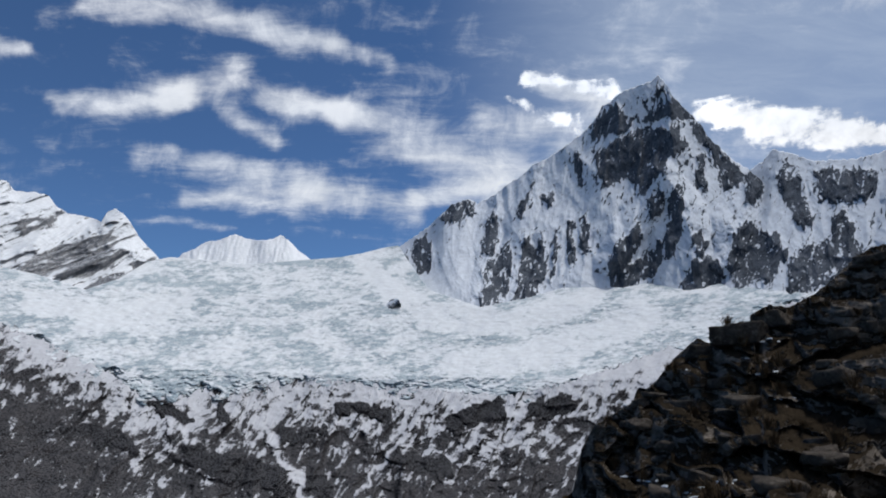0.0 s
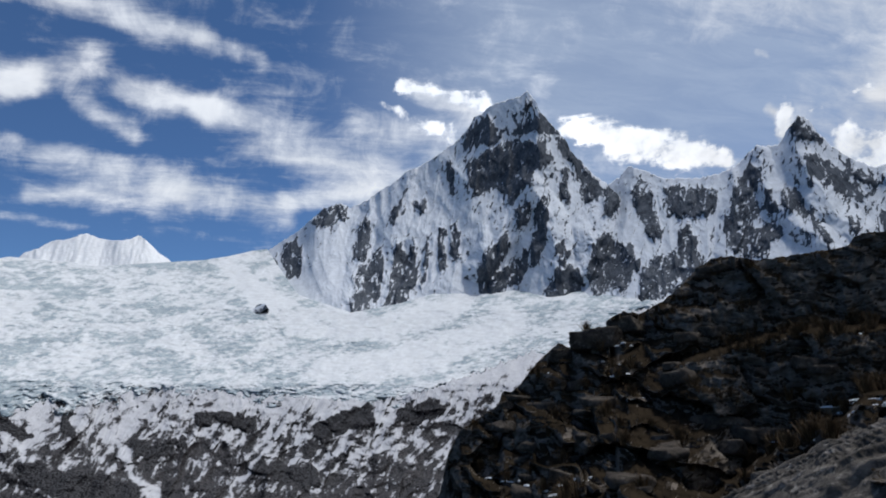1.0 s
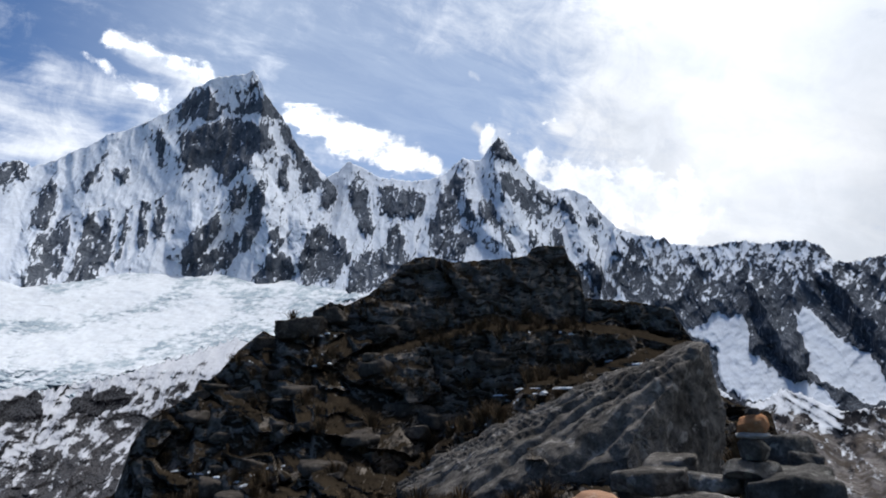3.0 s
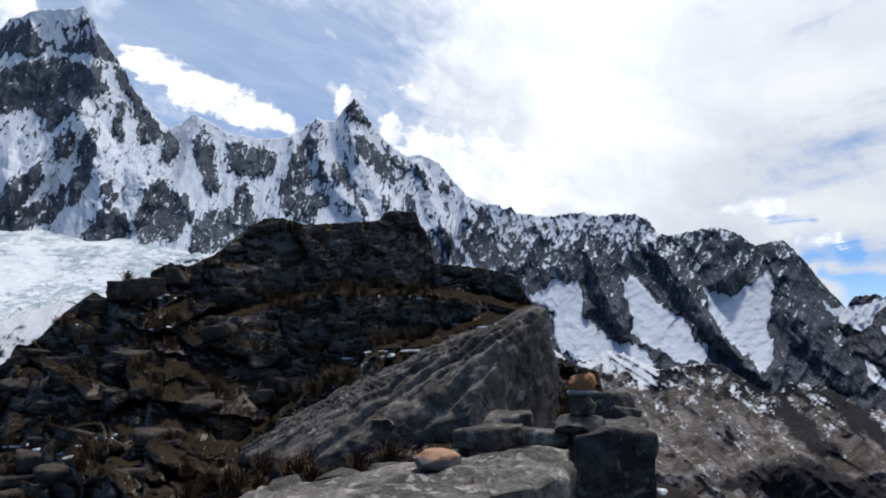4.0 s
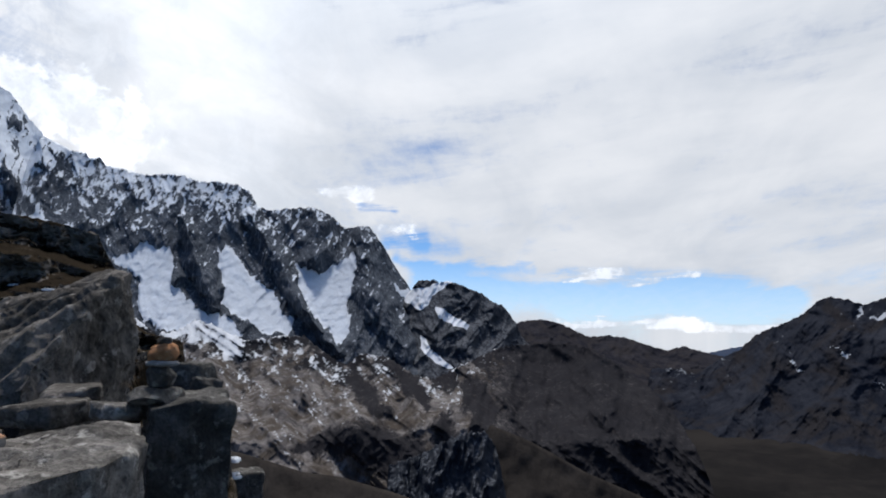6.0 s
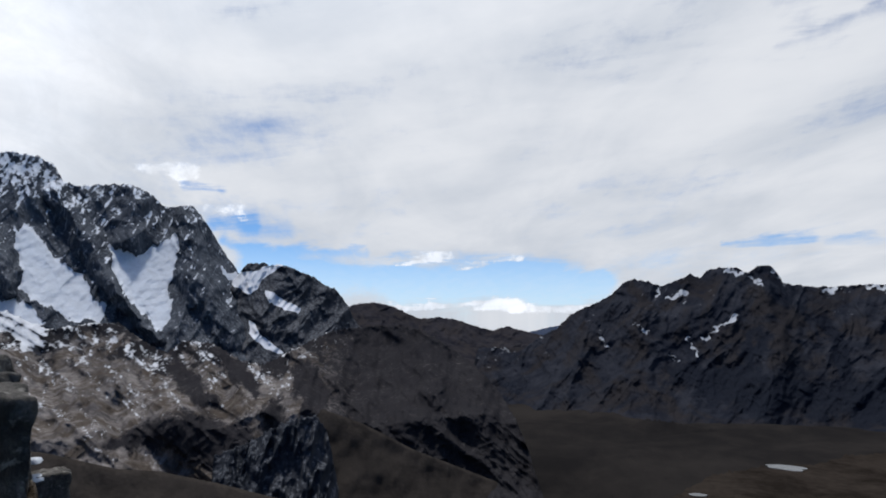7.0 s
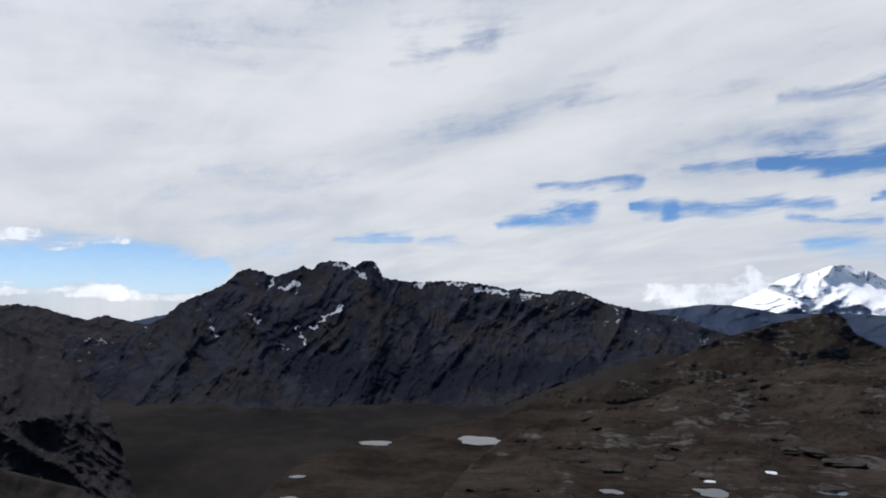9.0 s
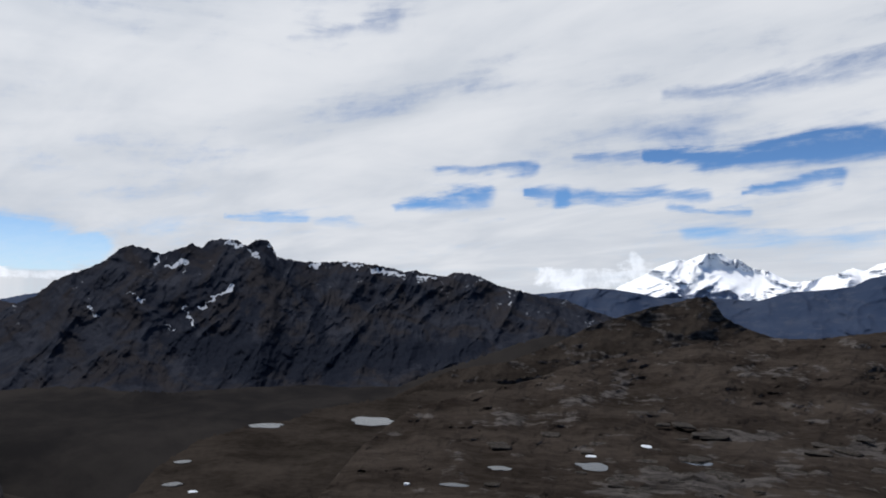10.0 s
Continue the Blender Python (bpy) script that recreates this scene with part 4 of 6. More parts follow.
def wall_rocks(az, el, s):
    wx, wy = ragged(az, el)
    st = np.max([inside(wx, wy, p) for p in WALL_FIELDS], axis=0)
    out = 1.25 - 1.9 * smooth(st, -0.25, 0.25) - 0.42 * smooth(s, 0.78, 1.0) * smooth(az, -70, -62) - 0.2 * smooth(s, 0.6, 1.0)
    x, y = az + 0.3 * fbm(az, el, 4, 85), el + 0.3 * fbm(az, el, 4, 86)
    ledges = crests(x * 0.8 + y * 0.6, y * 0.9 - x * 0.3, 5, 83, 0.62)
    runnels = crests(x * 1.4 + y * 0.5, y * 0.4, 5, 84, 0.62)
    field = smooth(st, -0.2, 0.3)
    out = out - (1 - field) * (0.5 * smooth(ledges, 0.70, 0.88) + 0.65 * smooth(runnels, 0.68, 0.90)) * (0.45 + 0.55 * smooth(s, 0.5, 0.85))
    out = out + field * smooth(el, 3.0, -1.0) * 1.1 * smooth(ledges, 0.55, 0.8)
    out = out + 0.4 * fbm(az * 2.4, el * 1.6, 6, 87, 0.68) + 1.2 * smooth(az, -77.5, -80)
    join = smooth(az, -49.0, -54.0)
    return out * join + ridge_rocks(az, el, s) * (1 - join)


def wall_relief(az, el, s):
    ribs = [
        [(-59.44, 8.49, 0.3), (-60.38, 5.21, 0.9), (-62.00, 1.47, 0.3)],
        [(-64.42, 8.94, 0.6), (-66.73, 5.16, 1), (-69.22, 0.93, 0.5), (-71.67, -1.83, 0.5)],
        [(-73.32, 7.81, 0.6), (-74.09, 3.17, 1.3), (-77.06, -1.40, 1.2)],
        [(-69.63, 9.31, 0.8), (-69.55, 5.58, 1.2)],
    ]
    out = 60 * (ridges(az * 0.22 + el * 0.08, el * 0.13, 7, 33, 0.46) - 0.4) + 16 * (ridges(az * 0.7 - el * 0.2, el * 0.4, 5, 37) - 0.4)
    for pts in ribs:
        out = out + 85 * np.clip(stroke(az + 0.4 * fbm(az * 0.8, el * 0.8, 4, 39), el, [(a, e, w * 1.3) for a, e, w in pts]), 0, 1) ** 0.8
    wx, wy = ragged(az, el)
    hollow = smooth(np.max([inside(wx, wy, pts) for pts in WALL_FIELDS], axis=0), -0.4, 0.4)
    return out * (1 - 0.8 * hollow) + hollow * (4 * fbm(az * 1.2 + el, el * 1.6, 5, 38, 0.6) + 1.5 * (crests(az * 1.5, el * 3.0, 3, 40) - 0.5))


dark_wall = slope("rock_wall", (-44.5, -86), WALL_CREST, -9.5, [(-47, 2350), (-66, 2300), (-86, 2200)], 1380,
                  230, wall_relief, wall_rocks, WALL, step=0.075, jag=0.18, seed=33, ends=5.0,
                  pieces=("snowfield", "hanging white snowfield", "rock_face", WALL_FIELDS))
tagged(dark_wall, "dark rock wall dusted with snow, with hanging snowfields between its ribs", "mountain")

KNOB_CREST = [(-76.28, 1.31), (-77.45, 3.10), (-78.15, 3.99), (-79.47, 4.04), (-79.89, 3.85), (-80.33, 3.93), (-80.97, 3.91), (-81.60, 3.67), (-82.43, 3.33), (-83.46, 2.95), (-84.25, 2.27), (-85.06, 2.03), (-85.63, 1.37), (-86.19, 0.63), (-86.71, -0.57), (-87.45, -1.41)]


KNOB_FIELDS = [
    [(-76.23, 3.58), (-77.77, 3.30), (-78.93, 3.34), (-79.86, 3.80), (-81.01, 4.08), (-80.41, 3.52), (-79.29, 2.83), (-78.91, 1.95), (-78.22, 1.58), (-77.06, 2.41)],
    [(-79.56, 1.81), (-80.29, 1.54), (-81.42, 0.85), (-82.37, 0.39), (-82.18, 0.03), (-80.96, 0.43), (-79.92, 0.98)],
    [(-78.39, -0.59), (-78.84, -0.81), (-79.16, -1.73), (-80.02, -2.40), (-81.01, -3.07), (-80.51, -3.16), (-79.33, -2.45), (-78.47, -1.55)],
]


def knob_rocks(az, el, s):
    wx, wy = az + 0.15 * fbm(az * 1.5, el * 1.5, 4, 44), el + 0.15 * fbm(az * 1.5, el * 1.5, 4, 45)
    st = np.max([inside(wx, wy, pts) for pts in KNOB_FIELDS], axis=0)
    return 1.3 - 2.2 * smooth(st, -0.3, 0.2) + 0.5 * fbm(az * 1.8, el * 1.4, 6, 46, 0.66) - 0.2 * smooth(s, 0.6, 1.0)


knob = slope("rock_knoll", (-74, -93), KNOB_CREST, -7.0, 2150, 1650, 110, lambda az, el, s: 55 * (ridges(az * 0.3 + el * 0.1, el * 0.25, 7, 43, 0.5) - 0.4) + 12 * (ridges(az * 1.1, el * 0.8, 5, 47) - 0.4), knob_rocks, KNOLL, step=0.07, jag=0.14, seed=43,
             pieces=("snow_patch", "curved white snow patch", "rock_face", KNOB_FIELDS))
tagged(knob, "dark rocky knoll with a curved snow patch", "mountain")

CLIFFS = [
    [(-72.32, -2.97, 0.4), (-73.84, -4.97, 0.9), (-75.55, -6.70, 0.6)],
    [(-76.34, -2.96, 0.5), (-78.01, -4.93, 0.7), (-78.82, -6.21, 0.5)],
    [(-68.77, -9.38, 0.5), (-73.27, -8.89, 1.5), (-77.58, -10.47, 2.2), (-80.02, -12.39, 1.8)],
    [(-82.04, -4.87, 0.6), (-83.37, -6.94, 0.9), (-84.27, -8.95, 0.8)],
    [(-79.19, -2.51, 0.6), (-81.02, -4.45, 0.6)],
    [(-89.52, -6.64, 0.5), (-93.77, -8.33, 1.2), (-97.73, -9.35, 1.6), (-101.34, -10.98, 1.3)],
    [(-80.15, -7.92, 0.8), (-81.86, -10.60, 1.9), (-83.80, -13.51, 1.8)],
    [(-82.77, -4.25, 0.6), (-84.55, -6.81, 0.8)],
    [(-92.84, -4.15, 0.4), (-96.79, -5.58, 0.7)],
]


def cliffs(az, el, s):
    """Where the valley side breaks into dark cliffs."""
    wx, wy = az + 0.8 * fbm(az * 0.7, el * 0.7, 5, 61, 0.6), el + 0.8 * fbm(az * 0.7, el * 0.7, 5, 62, 0.6)
    st = np.full(np.shape(az), -2.0)
    for pts in CLIFFS:
        st = np.maximum(st, stroke(wx, wy, pts))
    return smooth(st, -0.6, 0.6)


FAR_CREST = [(-84.33, -0.12), (-85.98, 0.51), (-86.79, 0.71), (-87.97, 0.86), (-89.11, 0.76), (-90.04, 0.45), (-90.94, 0.03), (-92.00, -0.47), (-92.29, -0.48), (-93.66, -0.34), (-95.04, -0.56), (-96.44, -1.02), (-98.07, -1.48), (-99.23, -1.11), (-100.17, -1.39), (-102.04, -1.84), (-104.37, -2.39), (-108.98, -3.72)]
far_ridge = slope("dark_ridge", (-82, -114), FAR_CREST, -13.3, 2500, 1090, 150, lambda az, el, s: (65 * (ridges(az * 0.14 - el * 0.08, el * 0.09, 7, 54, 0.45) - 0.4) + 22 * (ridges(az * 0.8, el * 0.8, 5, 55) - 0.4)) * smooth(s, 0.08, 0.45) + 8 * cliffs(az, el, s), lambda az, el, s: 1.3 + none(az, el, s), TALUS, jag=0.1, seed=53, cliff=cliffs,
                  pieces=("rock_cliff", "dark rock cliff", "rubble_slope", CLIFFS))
tagged(far_ridge, "low dark rocky ridge falling into the valley", "mountain")

CRAG_CREST = [(-100.64, -2.87), (-102.04, -1.94), (-103.44, -1.23), (-104.14, -0.44), (-105.07, 0.17), (-106.47, 0.73), (-107.63, 1.34), (-108.56, 2.27), (-109.48, 2.64), (-110.63, 2.36), (-111.45, 2.03), (-112.22, 2.26), (-113.13, 2.62), (-113.80, 2.94), (-114.47, 2.57), (-114.92, 3.16), (-115.81, 3.38), (-117.12, 3.36), (-117.77, 2.90), (-118.20, 3.12), (-118.64, 3.47), (-119.49, 3.42), (-119.90, 2.88), (-120.22, 2.12), (-121.75, 1.84), (-123.38, 1.74), (-125.37, 1.89), (-126.53, 1.84), (-128.04, 1.69), (-129.51, 1.47), (-130.58, 1.17), (-131.65, 1.33), (-131.75, 1.16), (-134.10, 0.84), (-134.80, 1.23), (-135.50, 1.20), (-136.91, 0.91), (-138.33, 0.24), (-140.19, -0.19), (-142.04, -0.61), (-143.87, -0.79), (-145.69, -1.57), (-147.47, -2.06), (-149.23, -2.67), (-150.96, -3.72), (-152.65, -5.38)]


def spurs(az, el, s):
    """Spurs and gullies that widen downhill, over a scree foot."""
    return (62 * (ridges(az * 0.10 + el * 0.03, el * 0.07, 7, 65, 0.42) - 0.4) + 26 * (ridges(az * 0.3 + el * 0.1 + 0.5 * fbm(az * 0.1, el * 0.1, 3, 71), el * 0.16, 6, 68, 0.48) - 0.4) + 8 * (ridges(az * 0.9 - el * 0.3, el * 0.6, 5, 69) - 0.4)) * smooth(s, 0.05, 0.5) + 5 * fbm(az * 1.6, el * 1.6, 5, 70, 0.6) * smooth(s, 0.1, 0.4)


CRAG_FIELDS = [[(-119.69, 3.10, 0.1), (-120.10, 2.56, 0.14)], [(-109.46, -0.97, 0.08), (-110.59, -1.65, 0.12)], [(-125.36, 1.72, 0.1), (-126.91, 1.58, 0.14)], [(-116.25, 3.14, 0.1), (-117.33, 2.91, 0.12)],
               [(-112.21, 1.11, 0.1), (-113.34, 1.57, 0.25)], [(-117.98, 2.67, 0.1), (-118.82, 2.08, 0.15)], [(-111.44, 1.80, 0.1), (-111.30, 1.25, 0.1)], [(-106.92, -2.14, 0.1), (-107.38, -2.83, 0.1)],
               [(-111.71, -3.01, 0.1), (-112.60, -3.76, 0.12)], [(-113.29, -2.08, 0.15), (-114.16, -3.55, 0.12)], [(-114.62, -2.06, 0.12), (-117.06, -0.24, 0.15)], [(-128.03, 1.28, 0.15), (-130.57, 0.85, 0.12)],
               [(-122.97, 1.39, 0.1), (-123.78, 1.74, 0.1)], [(-131.80, 0.64, 0.1), (-133.00, 0.76, 0.1)]]


CRAG_CLIFFS = [[(-112.40, -4.84, 1), (-116.54, -5.73, 1.8), (-123.23, -6.07, 2), (-129.56, -5.67, 1.5), (-136.89, -4.78, 0.8)], [(-122.90, -1.17, 0.6), (-123.72, -3.85, 1)], [(-118.87, -1.63, 0.5), (-117.48, -3.46, 0.8)]]


def crag_cliffs(az, el, s):
    wx, wy = az + 1.2 * fbm(az * 0.5, el * 0.5, 5, 64, 0.6), el + 1.0 * fbm(az * 0.5, el * 0.5, 5, 65, 0.6)
    return smooth(np.max([stroke(wx, wy, p) for p in CRAG_CLIFFS], axis=0), -0.6, 0.6)


def crag_rocks(az, el, s):
    az, el = az + 0.5 * fbm(az * 2.2, el * 2.2, 3, 66), el + 0.4 * fbm(az * 2.2, el * 2.2, 3, 67)
    out = np.full(np.shape(az), 1.3)
    for pts in CRAG_FIELDS:
        out = np.minimum(out, 1.3 - 1.25 * np.clip(stroke(az, el, pts) + 0.42, 0, 1))
    return out - 0.42 * smooth(s, 0.55, 1.0) + 0.5 * fbm(az * 2.2 + el, el * 1.2, 6, 64, 0.7) * smooth(s, 0.5, 0.9)


crag = slope("crag_mountain", (-95, -150), CRAG_CREST, [(-95, -13.3), (-150, -13.1)], 1950, 1240, 220, spurs, crag_rocks, SHADED_ROCK, step=0.08, jag=0.14, seed=63, cliff=crag_cliffs,
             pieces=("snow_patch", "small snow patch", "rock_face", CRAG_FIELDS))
tagged(crag, "long dark rocky mountain with a few snow patches under its crags", "mountain")

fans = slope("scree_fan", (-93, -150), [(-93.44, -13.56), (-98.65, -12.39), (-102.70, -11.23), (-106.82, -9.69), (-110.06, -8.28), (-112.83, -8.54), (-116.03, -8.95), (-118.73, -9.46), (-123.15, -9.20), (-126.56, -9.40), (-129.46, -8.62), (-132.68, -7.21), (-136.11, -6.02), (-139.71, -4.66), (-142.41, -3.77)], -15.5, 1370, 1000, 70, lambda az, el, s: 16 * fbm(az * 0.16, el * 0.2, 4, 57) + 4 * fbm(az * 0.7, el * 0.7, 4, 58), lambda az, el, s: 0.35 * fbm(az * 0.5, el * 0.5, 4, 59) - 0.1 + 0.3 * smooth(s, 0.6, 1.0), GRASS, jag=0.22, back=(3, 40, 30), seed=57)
tagged(fans, "dark grassy fans of scree at the foot of the crags", "hillside")

# snow mountains to the left of the glacier
LEFT_CREST = [(37.71, 13.39), (35.69, 14.97), (33.94, 14.60), (33.52, 14.60), (32.98, 13.98), (31.75, 14.11), (30.84, 14.06), (30.19, 13.34), (29.39, 12.93), (28.44, 12.90), (27.86, 12.85), (27.07, 12.66), (26.77, 13.43), (26.21, 13.72), (25.57, 13.38), (24.88, 12.60), (24.16, 11.61), (23.49, 11.03), (22.82, 10.45), (21.43, 9.04), (20.06, 7.83)]
LEFT_BUTTS = [
    [(32.60, 11.34), (31.85, 12.26), (30.65, 12.73), (29.71, 12.59), (30.72, 11.90), (31.86, 11.04)],
    [(33.75, 8.59), (31.76, 9.03), (30.14, 10.25), (28.40, 11.10), (27.14, 11.68), (25.52, 11.24), (26.36, 10.08), (27.80, 9.29), (29.16, 8.31), (30.93, 8.04), (33.03, 8.20)],
    [(29.81, 9.06), (27.87, 9.91), (25.81, 10.35), (24.88, 10.88), (25.90, 9.49), (27.70, 8.46), (29.14, 8.10)],
    [(27.57, 7.43), (26.19, 8.61), (24.71, 9.39), (23.01, 10.43), (22.68, 10.02), (23.86, 8.91), (25.73, 8.02), (27.16, 7.17)],
    [(28.69, 10.44), (27.30, 11.45), (26.08, 12.67), (26.15, 11.59), (27.55, 10.36)],
]


def left_rocks(az, el, s):
    """Rock beds that slant across the snow."""
    v, u = az * 0.65 + el, az - el * 0.65
    st = np.max([inside(*ragged(az, el), p) for p in LEFT_BUTTS], axis=0) + 0.8 * fbm(v * 2.2, u * 0.35, 5, 32, 0.65)
    return 0.05 + 0.95 * smooth(st, -0.4, 0.4) + 0.8 * fbm(v * 2.6, u * 0.4, 6, 31, 0.68)


left_peak = slope("snow_mountain", (42, 12), LEFT_CREST, 5.0, 3600, 3000, 130, lambda az, el, s: 70 * (ridges(az * 0.2 + el * 0.3, (az - el * 0.65) * 0.12, 7, 73, 0.5) - 0.4) + 26 * (ridges((az * 0.65 + el) * 0.8, (az - el * 0.65) * 0.2, 6, 74) - 0.4), left_rocks, WHITE_PEAK, jag=0.1, seed=73, pieces=("rock_band", "slanting grey rock band", "snow_face", LEFT_BUTTS))
tagged(left_peak, "sunlit snow mountain with slanting grey rock bands", "mountain")
TWIN_CREST = [(23.13, 9.55), (21.59, 10.57), (20.19, 11.36), (19.39, 11.97), (18.33, 12.20), (17.71, 12.58), (17.15, 12.76), (16.37, 12.51), (15.47, 12.41), (14.35, 12.58), (13.61, 13.01), (12.99, 12.64), (12.01, 11.79), (11.04, 11.16), (9.60, 10.31), (7.69, 9.47)]
twin = slope("snow_mountain", (23, 4), TWIN_CREST, 8.0, 4200, 3700, 90, lambda az, el, s: 60 * (ridges(az * 0.35, el * 0.12, 6, 83, 0.5) - 0.4) + 26 * (crests(az * 2.6 + 0.4 * el, el * 0.25, 4, 84) - 0.5), lambda az, el, s: none(az, el, s) - 0.55, WHITE_PEAK, jag=0.08, seed=83)
tagged(twin, "bright fluted snow peak with twin summits", "mountain")

# the glacier and the rocky slopes under it
ICE_FOOT = [(36.85, 3.67), (32.39, 3.61), (28.76, 2.23), (24.86, 0.35), (22.79, -1.04), (16.82, -0.09), (12.59, 0.67), (5.86, 0.38), (-1.01, -0.14), (-5.58, -0.35), (-10.09, 0.72), (-14.52, 2.21), (-18.85, 3.90), (-22.20, 5.18), (-26.99, 6.75), (-34.16, 8.01)]


def ice_relief(az, el, s):
    """Seracs and crevasses: broken blocks on a slope that rolls down in steps."""
    x, z = np.radians(az) * 2000, np.radians(el) * 2000
    wx, wz = x + 14 * fbm(x / 40, z / 40, 3, 106), z + 9 * fbm(x / 40, z / 40, 3, 107)
    h1 = blocks(wx / 46 + wz / 60, wz / 17, 108)[0]
    h2 = blocks(wx / 17 + wz / 30, wz / 8, 109)[0]
    broken = smooth(fbm(az * 0.16, el * 0.35, 4, 110), -0.6, 0.1) * (1 - 0.75 * tongues(az, el))
    lift = el - along(az, ICE_FOOT) + 1.8 * fbm(az * 0.5, el * 0.7, 5, 116, 0.62)
    out = 22 * fbm(az * 0.22 + el * 0.1, el * 0.42, 4, 90) * smooth(lift, -0.5, 3.0) - 60 * smooth(lift, 1.0, -1.2) + 5 * (ridges(az * 0.5 + el * 0.35, el * 1.2, 6, 91) - 0.4)
    out = out + broken * (1.8 * h1 + 1.6 * h2 + 6.0 * (crests(wx / 52 + wz / 60, wz / 17, 4, 115, 0.6) - 0.5))
    return out + (0.4 + 0.6 * broken) * 3.2 * fbm(wx / 17 + wz / 30, wz / 9, 5, 92, 0.66)


def tongues(az, el):
    wx, wy = az + 0.8 * fbm(az * 0.5, el * 0.8, 4, 95), el + 0.5 * fbm(az * 0.5, el * 0.8, 4, 96)
    return np.max([smooth(stroke(wx, wy, p), -0.6, 0.3) for p in SNOW_TONGUES], axis=0)


def ice_bare(az, el, s):
    x, z = np.radians(az) * 2000, np.radians(el) * 2000
    lift = el - along(az, ICE_FOOT) + 1.2 * fbm(az * 0.5, el * 0.8, 5, 112, 0.6)
    out = 0.42 - 0.75 * tongues(az, el) + 0.9 * fbm(x / 120 + z / 90, z / 40, 6, 93, 0.64) + 0.7 * (crests(x / 34 + z / 40, z / 13, 4, 94) - 0.6) + 0.6 * fbm(x / 22 + z / 30, z / 9, 5, 97, 0.7)
    return out + 0.2 * smooth(lift, 3.0, 0.0)


def ice_dirt(az, el, s):
    """Rubble that lies on the foot of the ice."""
    lift = el - along(az, ICE_FOOT) + 1.6 * fbm(az * 0.5 - el * 0.4, el * 0.7, 6, 113, 0.66)
    return 1.1 * smooth(lift, 2.0, -0.8) * smooth(fbm(az * 1.8 - el * 1.2, el * 1.5, 6, 114, 0.7), -0.05, 0.3)


def dip(az, el):
    """Along and across the beds of the slabs, which slant down to the left."""
    return az * 0.5 - el * 0.87, az * 0.87 + el * 0.5


SLAB_CLIFFS = [[(17.26, 0.12, 0.7), (16.67, -1.79, 0.5)], [(22.24, -0.74, 0.4), (19.37, -1.53, 0.5)], [(-1.04, -1.69, 0.5), (-4.67, -0.37, 0.8)], [(13.17, -3.23, 0.6), (9.72, -2.76, 0.6)], [(18.88, -4.49, 0.8), (13.39, -5.94, 1), (9.05, -6.77, 0.9)], [(8.07, -0.55, 0.4), (3.98, -1.13, 0.5)], [(3.87, -3.97, 0.6), (-0.21, -5.18, 0.7)], [(-7.38, -0.66, 0.5), (-10.08, 0.06, 0.5)], [(27.10, -2.48, 0.5), (23.65, -3.67, 0.6)]]


def slab_cliffs(az, el, s):
    wx, wy = az + 1.1 * fbm(az * 0.6, el * 0.6, 5, 86, 0.6), el + 0.8 * fbm(az * 0.6, el * 0.6, 5, 87, 0.6)
    st = np.full(np.shape(az), -2.0)
    for pts in SLAB_CLIFFS:
        st = np.maximum(st, stroke(wx, wy, pts))
    return smooth(st, -0.3, 0.4)


def slab_relief(az, el, s):
    u, v = dip(az, el)
    return (750 + 750 * s) - valley_r(az, el) + (0.5 + 0.5 * smooth(az, 40, 8)) * (30 * (ridges(v * 0.13, u * 0.08, 7, 95, 0.48) - 0.4) + 13 * (ridges(v * 0.42, u * 0.17, 6, 99) - 0.4) + 7 * (ridges(az * 0.5, el * 0.9, 5, 89) - 0.4) + 5 * slab_cliffs(az, el, s))


def slab_bare(az, el, s):
    u, v = dip(az + 0.8 * fbm(az * 0.3, el * 0.3, 3, 120), el)
    lift = el - along(az, ICE_FOOT)
    out = 1.0 - 0.75 * smooth(lift, -7.0, 0.8) + 0.3 * smooth(az, 20, 32) + 0.9 * fbm(v * 1.9, u * 0.55, 6, 97, 0.74) + 0.75 * fbm(az * 0.6, el * 1.1, 6, 98, 0.7)
    out = out - 0.55 * smooth(lift, -1.6, 0.8)
    out = np.maximum(out, 1.4 * slab_cliffs(az, el, s))
    az, el = az + 0.8 * fbm(az * 0.8, el * 0.8, 4, 86), el + 0.8 * fbm(az * 0.8, el * 0.8, 4, 87)
    for pts in ([(-1.55, -4.72, 0.15), (-6.70, -2.43, 0.25)], [(5.57, -6.12, 0.2), (2.57, -2.65, 0.3)], [(10.30, -7.39, 0.3), (14.16, -1.54, 0.3), (11.71, 0.69, 0.4)]):
        out = np.minimum(out, 0.5 - 0.6 * stroke(az, el, pts))
    return out


rough_slope = slope("rocky_slope", (48, -52), [(a, e + 1.0) for a, e in ICE_FOOT] + [(48.0, 5.0), (-36.0, 4.0), (-44.0, -4.0), (-52.0, -14.0)], -16.0, 1500, 750, 260, slab_relief, slab_bare, MORAINE, step=0.08, back=(1, 20, 20), seed=90, jag=0.5, cliff=slab_cliffs,
                    pieces=("rock_cliff", "dark rock cliff", "rubble_slope", SLAB_CLIFFS))
tagged(rough_slope, "grey rock slabs streaked with snow below the glacier", "mountain slope")
SNOW_TONGUES = [[(6.82, 10.91, 0.6), (3.89, 8.69, 0.8), (1.00, 6.90, 0.9), (-5.57, 6.55, 0.9), (-12.49, 8.40, 0.7)], [(30.73, 6.52, 0.6), (26.23, 5.66, 0.8), (20.39, 6.93, 0.7)], [(-0.96, 2.80, 0.7), (-10.14, 4.31, 0.9), (-16.87, 7.00, 0.8)]]
